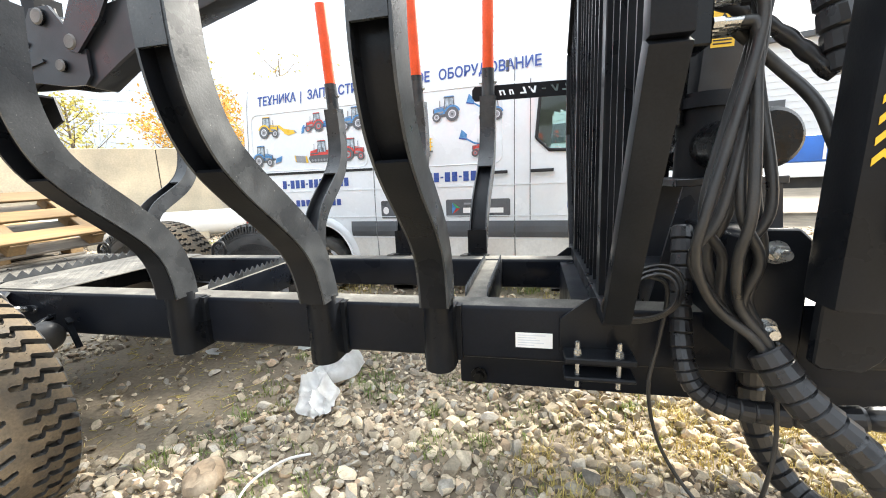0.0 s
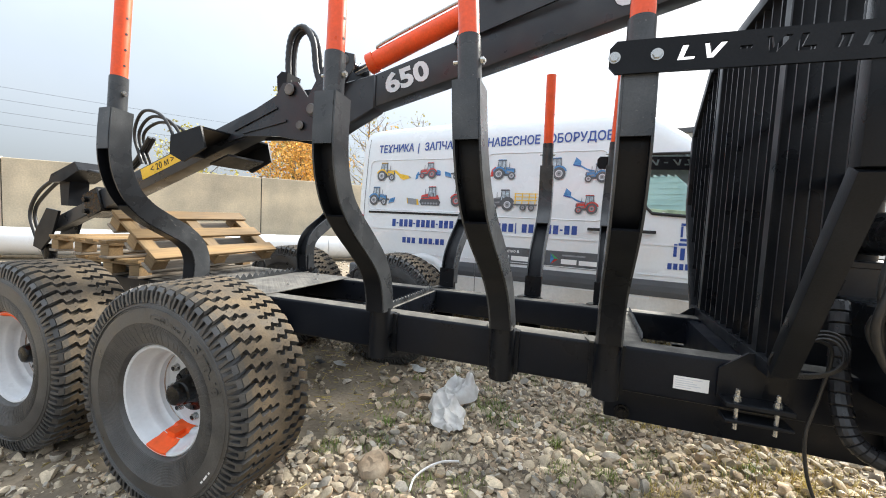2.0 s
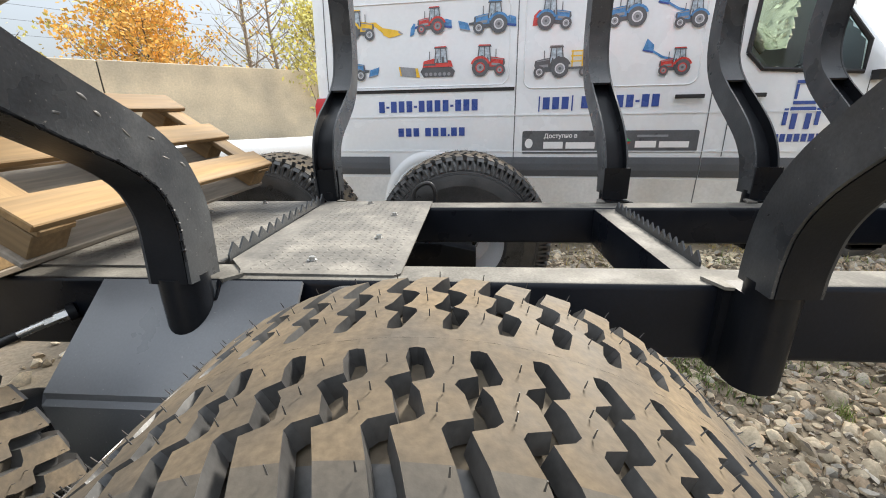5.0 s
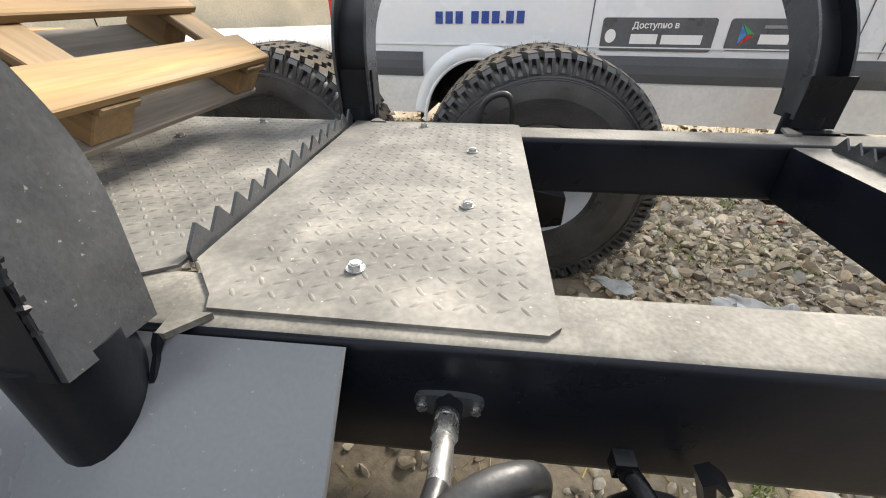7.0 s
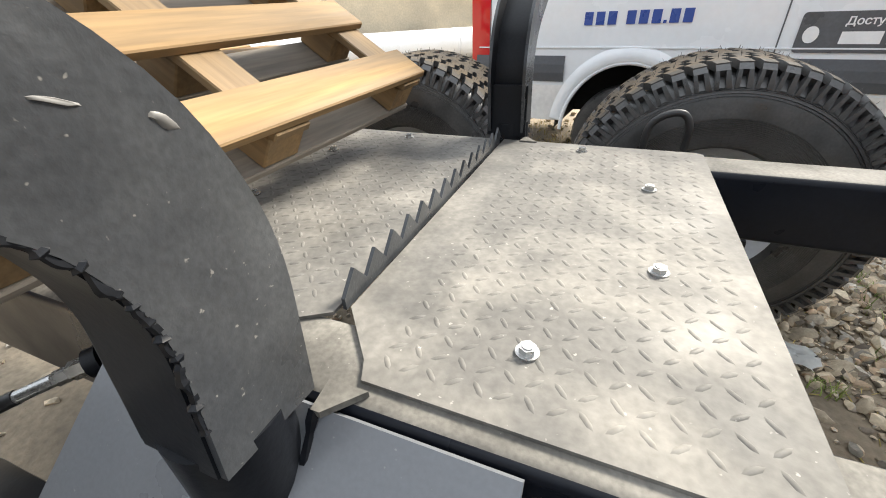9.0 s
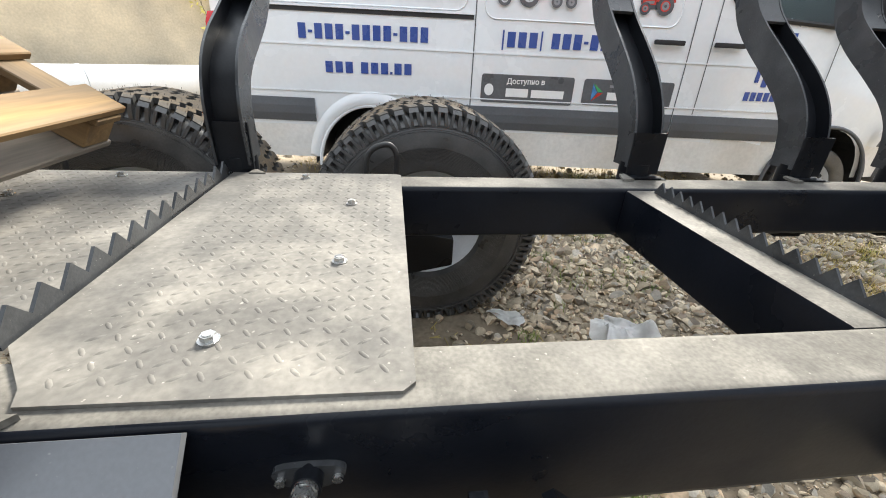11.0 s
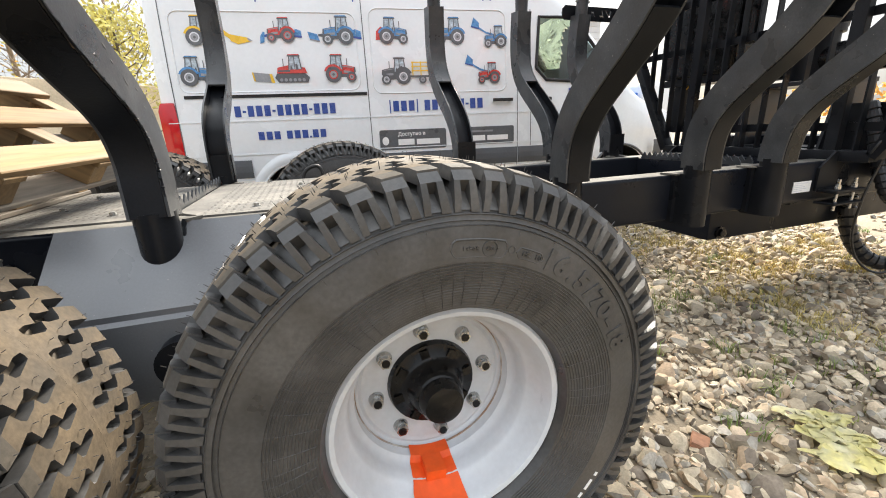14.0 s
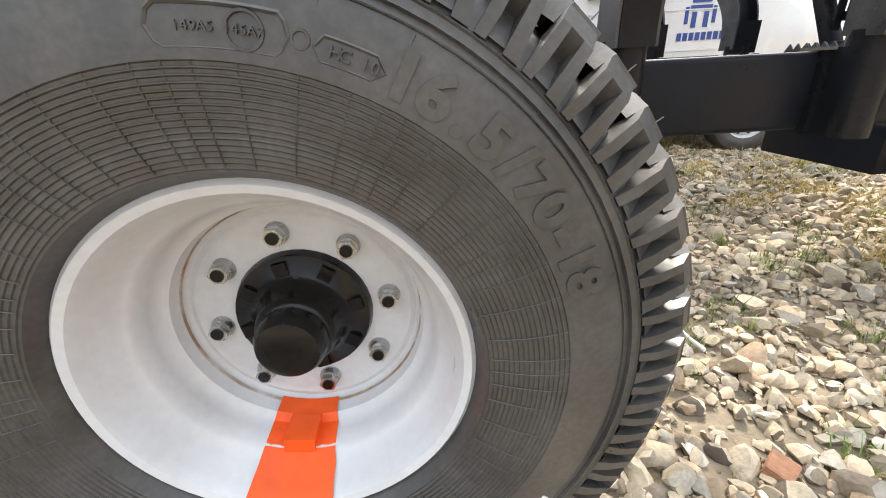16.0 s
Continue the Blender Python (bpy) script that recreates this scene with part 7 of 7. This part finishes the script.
crumpled("paper", [(-0.36, 1.70), (-0.28, 1.65), (-0.22, 1.64)], 0.08, 0.015, paper_white, "small paper scrap on the soil", "paper", 8.0, 8, 5)
crumpled("paper", [(-0.52, 1.66), (-0.47, 1.62), (-0.42, 1.62)], 0.08, 0.012, grey_print, "small dark scrap on the soil", "paper", 9.0, 8, 5)
crumpled("plastic_bag", [(1.425, -0.055), (1.385, -0.13), (1.335, -0.21), (1.28, -0.30)], 0.27, 0.022, material("yellowed_plastic", (0.84, 0.78, 0.36), 0.5, var=0.15, scale=14, tint=(0.72, 0.70, 0.60), tint_amount=0.8, tint_scale=9.0), "crumpled yellowish plastic bag on the gravel", "bag", 12.0, 34, 20, 0.016)
crumpled("red_scrap", [(1.58, 2.66), (1.62, 2.63)], 0.04, 0.012, red_print, "small red plastic scrap on the gravel", "scrap", 14.0, 5, 4)
crumpled("red_scrap", [(1.07, 0.30), (1.10, 0.28)], 0.03, 0.012, red_print, "small red plastic scrap on the gravel", "scrap", 15.0, 5, 4)
bm = bmesh.new()
box(bm, -0.036, 0.036, -0.028, 0.028, 0, 0.024)
bevel(bm, 0.008, 2)
for v in bm.verts:
    v.co += 0.006 * noise.noise_vector(v.co * 30)
solo("brick_chip", bm, material("brick", (0.34, 0.17, 0.10), 0.9, var=0.25, scale=20, bump=0.002), "broken piece of red brick on the gravel", "brick", pose(0.93, -0.02, 0.02, 8, 6, 35))
bm = bmesh.new()
bmesh.ops.create_icosphere(bm, subdivisions=3, radius=1.0)
for v in bm.verts:
    v.co = Vector((v.co.x * 0.085, v.co.y * 0.105, max(-0.02, min(0.045, v.co.z * 0.07)))) + 0.016 * noise.noise_vector(v.co * 2.2)
solo("rock", bm, rock_brown, "flat brown rock lying among the gravel", "rock", pose(0.75, 0.47, 0.03, 4, -5, 20), smooth=25)
bm = bmesh.new()
tube(bm, [(1.163, 0.68, 0.052), (1.08, 0.62, 0.06), (1.023, 0.53, 0.058), (1.0, 0.44, 0.055), (1.015, 0.352, 0.05)], 0.006, 6, 6)
solo("plastic_strip", bm, white_print, "thin white plastic strip on the gravel", "strip", smooth=60)

# ---- gravel and grass ----
gen = np.random.default_rng(7)
ico = bmesh.new()
bmesh.ops.create_icosphere(ico, subdivisions=2, radius=1.0)
V42 = np.array([v.co[:] for v in ico.verts])
F80 = np.array([[v.index for v in f.verts] for f in ico.faces])
ico.free()
ico = bmesh.new()
bmesh.ops.create_icosphere(ico, subdivisions=1, radius=1.0)
V12 = np.array([v.co[:] for v in ico.verts])
F20 = np.array([[v.index for v in f.verts] for f in ico.faces])
ico.free()


def scatter(name, xy, radii, base_v, base_f, mat, label, sink=0.35):
    n = len(xy)
    ax = radii[:, None] * np.stack([gen.uniform(0.9, 1.45, n), gen.uniform(0.75, 1.1, n), gen.uniform(0.58, 0.95, n)], 1)
    v = base_v[None] * (1 + gen.normal(0, 0.085, (n, len(base_v), 1)))
    # a few flat facets, as broken stone has
    for _ in range(8):
        d = gen.normal(0, 1, (n, 3))
        d /= np.linalg.norm(d, axis=1, keepdims=True)
        over = np.maximum(0, np.einsum("nij,nj->ni", v, d) - gen.uniform(0.46, 0.84, (n, 1)))
        v = v - over[:, :, None] * d[:, None, :]
    v = v * ax[:, None, :]
    a, tx, ty = gen.uniform(0, 6.28, n), gen.normal(0, 0.25, n), gen.normal(0, 0.25, n)
    ca, sa = np.cos(a)[:, None], np.sin(a)[:, None]
    z = v[:, :, 2] + v[:, :, 0] * tx[:, None] + v[:, :, 1] * ty[:, None]
    x, y = v[:, :, 0] * ca - v[:, :, 1] * sa, v[:, :, 0] * sa + v[:, :, 1] * ca
    gz = np.array([ground_height(p[0], p[1]) for p in xy])
    out = np.stack([x + xy[:, :1], y + xy[:, 1:], z + (gz + ax[:, 2] * (1 - 2 * sink * gen.uniform(0.3, 1.2, n)))[:, None]], 2).reshape(-1, 3)
    f = (base_f[None] + (np.arange(n) * len(base_v))[:, None, None]).reshape(-1, 3)
    me = bpy.data.meshes.new(name)
    me.vertices.add(len(out))
    me.vertices.foreach_set("co", out.ravel())
    me.loops.add(f.size)
    me.loops.foreach_set("vertex_index", f.ravel().astype(np.int32))
    me.polygons.add(len(f))
    me.polygons.foreach_set("loop_start", np.arange(0, f.size, 3, dtype=np.int32))
    me.update(calc_edges=True)
    me.validate()
    me.shade_smooth()
    me.set_sharp_from_angle(angle=radians(28))
    me.materials.append(mat)
    return tagged(new(name, me), label, "gravel", kind="stuff")


def wanted(p):
    """How thickly the stones lie: bare trodden soil behind the wheels, full cover in front."""
    d = math.hypot((p[0] + 0.35) / 0.75, (p[1] - 1.25) / 0.6)
    k = 1.0 if d > 1.35 else 0.12
    if p[0] < -0.5 and p[1] < 0.6:
        k *= 0.30
    if p[0] < -0.6 and p[1] >= 0.6:
        k *= 0.45
    return k


def points(n, x0, x1, y0, y1):
    p = np.stack([gen.uniform(x0, x1, n), gen.uniform(y0, y1, n)], 1)
    keep = gen.uniform(0, 1, n) < np.array([wanted(q) for q in p])
    return p[keep]


near = points(23000, -1.8, 4.4, -0.9, 3.3)
scatter("gravel", near, np.clip(gen.lognormal(-3.94, 0.36, len(near)), 0.009, 0.046), V42, F80, stone, "loose pale beige gravel of rounded broken stones")
small = points(26000, -1.8, 4.4, -0.9, 3.3)
scatter("gravel_chips", small, gen.uniform(0.004, 0.010, len(small)), V12, F20, stone, "small stone chips between the gravel", 0.2)
wide = np.stack([gen.uniform(-9, 12, 16000), gen.uniform(-6, 9, 16000)], 1)
wide = wide[(wide[:, 0] < -1.7) | (wide[:, 0] > 4.3) | (wide[:, 1] < -0.8) | (wide[:, 1] > 3.2)]
scatter("gravel_far", wide, np.clip(gen.lognormal(-3.6, 0.35, len(wide)), 0.01, 0.06), V12, F20, stone, "scattered gravel over the yard")


def grass(name, spots, mat, label):
    verts, faces = [], []
    rng = random.Random(21)
    for x, y, r, n, h in spots:
        for _ in range(n):
            a, d = rng.uniform(0, 6.28), r * math.sqrt(rng.random())
            px, py = x + d * math.cos(a), y + d * math.sin(a)
            pz = ground_height(px, py) + 0.005
            b = rng.uniform(0, 6.28)
            hh = h * rng.uniform(0.5, 1.3)
            w = rng.uniform(0.0015, 0.0035)
            lean = hh * rng.uniform(0.2, 0.9)
            dx, dy = math.cos(b), math.sin(b)
            n0 = len(verts)
            for t in (0, 0.5, 1.0):
                ww = w * (1 - 0.85 * t)
                cx, cy, cz = px + dx * lean * t * t, py + dy * lean * t * t, pz + hh * t * (1 - 0.25 * t)
                verts += [(cx - dy * ww, cy + dx * ww, cz), (cx + dy * ww, cy - dx * ww, cz)]
            faces += [(n0, n0 + 1, n0 + 3, n0 + 2), (n0 + 2, n0 + 3, n0 + 5, n0 + 4)]
    me = bpy.data.meshes.new(name)
    me.from_pydata(verts, [], faces)
    me.materials.append(mat)
    tagged(new(name, me), label, "grass", kind="stuff")


rng = random.Random(5)
spots = [(1.15, 1.45, 0.16, 150, 0.07), (1.30, 1.30, 0.13, 120, 0.06), (0.55, 1.25, 0.10, 70, 0.05), (0.60, 0.70, 0.12, 90, 0.06), (0.42, 0.52, 0.10, 80, 0.06), (1.25, 0.55, 0.10, 60, 0.05), (1.75, 0.9, 0.12, 80, 0.05), (1.9, 1.6, 0.15, 90, 0.06), (0.75, 1.05, 0.08, 50, 0.05), (1.35, 2.2, 0.18, 110, 0.06), (0.95, 2.3, 0.2, 120, 0.06), (1.02, 0.45, 0.09, 60, 0.06), (2.1, 0.35, 0.12, 80, 0.06), (1.5, 0.15, 0.1, 60, 0.06), (2.2, 1.2, 0.2, 100, 0.05)]
for _ in range(110):
    spots.append((rng.uniform(0.3, 5.0), rng.uniform(-0.8, 3.3), rng.uniform(0.04, 0.14), rng.randint(15, 60), rng.uniform(0.03, 0.07)))
for _ in range(140):
    spots.append((rng.uniform(-8, 11), rng.choice([rng.uniform(3.2, 8), rng.uniform(-5, -0.8)]), rng.uniform(0.1, 0.4), 90, rng.uniform(0.05, 0.12)))
grass("grass", spots, grass_green, "sparse green grass tufts between the stones")
straw = material("dry_grass", (0.48, 0.38, 0.13), 0.8, var=0.25, scale=6, island=0.35)
dry = [(rng.uniform(2.2, 4.8), rng.uniform(0.0, 2.9), rng.uniform(0.08, 0.25), 150, 0.06) for _ in range(70)] + [(rng.uniform(-3.5, -0.9), rng.uniform(2.6, 4.2), 0.3, 110, 0.10) for _ in range(26)] + [(rng.uniform(-1.2, 3.2), rng.uniform(3.0, 5.6), 0.3, 110, 0.08) for _ in range(40)]
grass("dry_grass", dry, straw, "yellow dry grass on the gravel")

# straw and splinters trodden into the bare soil
verts, faces = [], []
rng = random.Random(77)
for _ in range(900):
    x, y = rng.uniform(-1.3, 0.8), rng.uniform(-0.3, 2.2)
    L, w, a = rng.uniform(0.008, 0.040), rng.uniform(0.0008, 0.0022), rng.uniform(0, math.pi)
    z = ground_height(x, y) + 0.004
    dx, dy = math.cos(a), math.sin(a)
    n0 = len(verts)
    rise = rng.uniform(-0.003, 0.006)
    for k, h in ((-1, 0.0), (1, rise)):
        verts += [(x + k * L * dx - w * dy, y + k * L * dy + w * dx, z + h), (x + k * L * dx + w * dy, y + k * L * dy - w * dx, z + h), (x + k * L * dx, y + k * L * dy, z + h + 2 * w)]
    faces += [(n0, n0 + 1, n0 + 4, n0 + 3), (n0 + 1, n0 + 2, n0 + 5, n0 + 4), (n0 + 2, n0, n0 + 3, n0 + 5), (n0, n0 + 2, n0 + 1), (n0 + 3, n0 + 4, n0 + 5)]
me = bpy.data.meshes.new("straw_litter")
me.from_pydata(verts, [], faces)
me.materials.append(straw)
tagged(new("straw_litter", me), "bits of straw and splinters trodden into bare soil", "litter", kind="stuff")
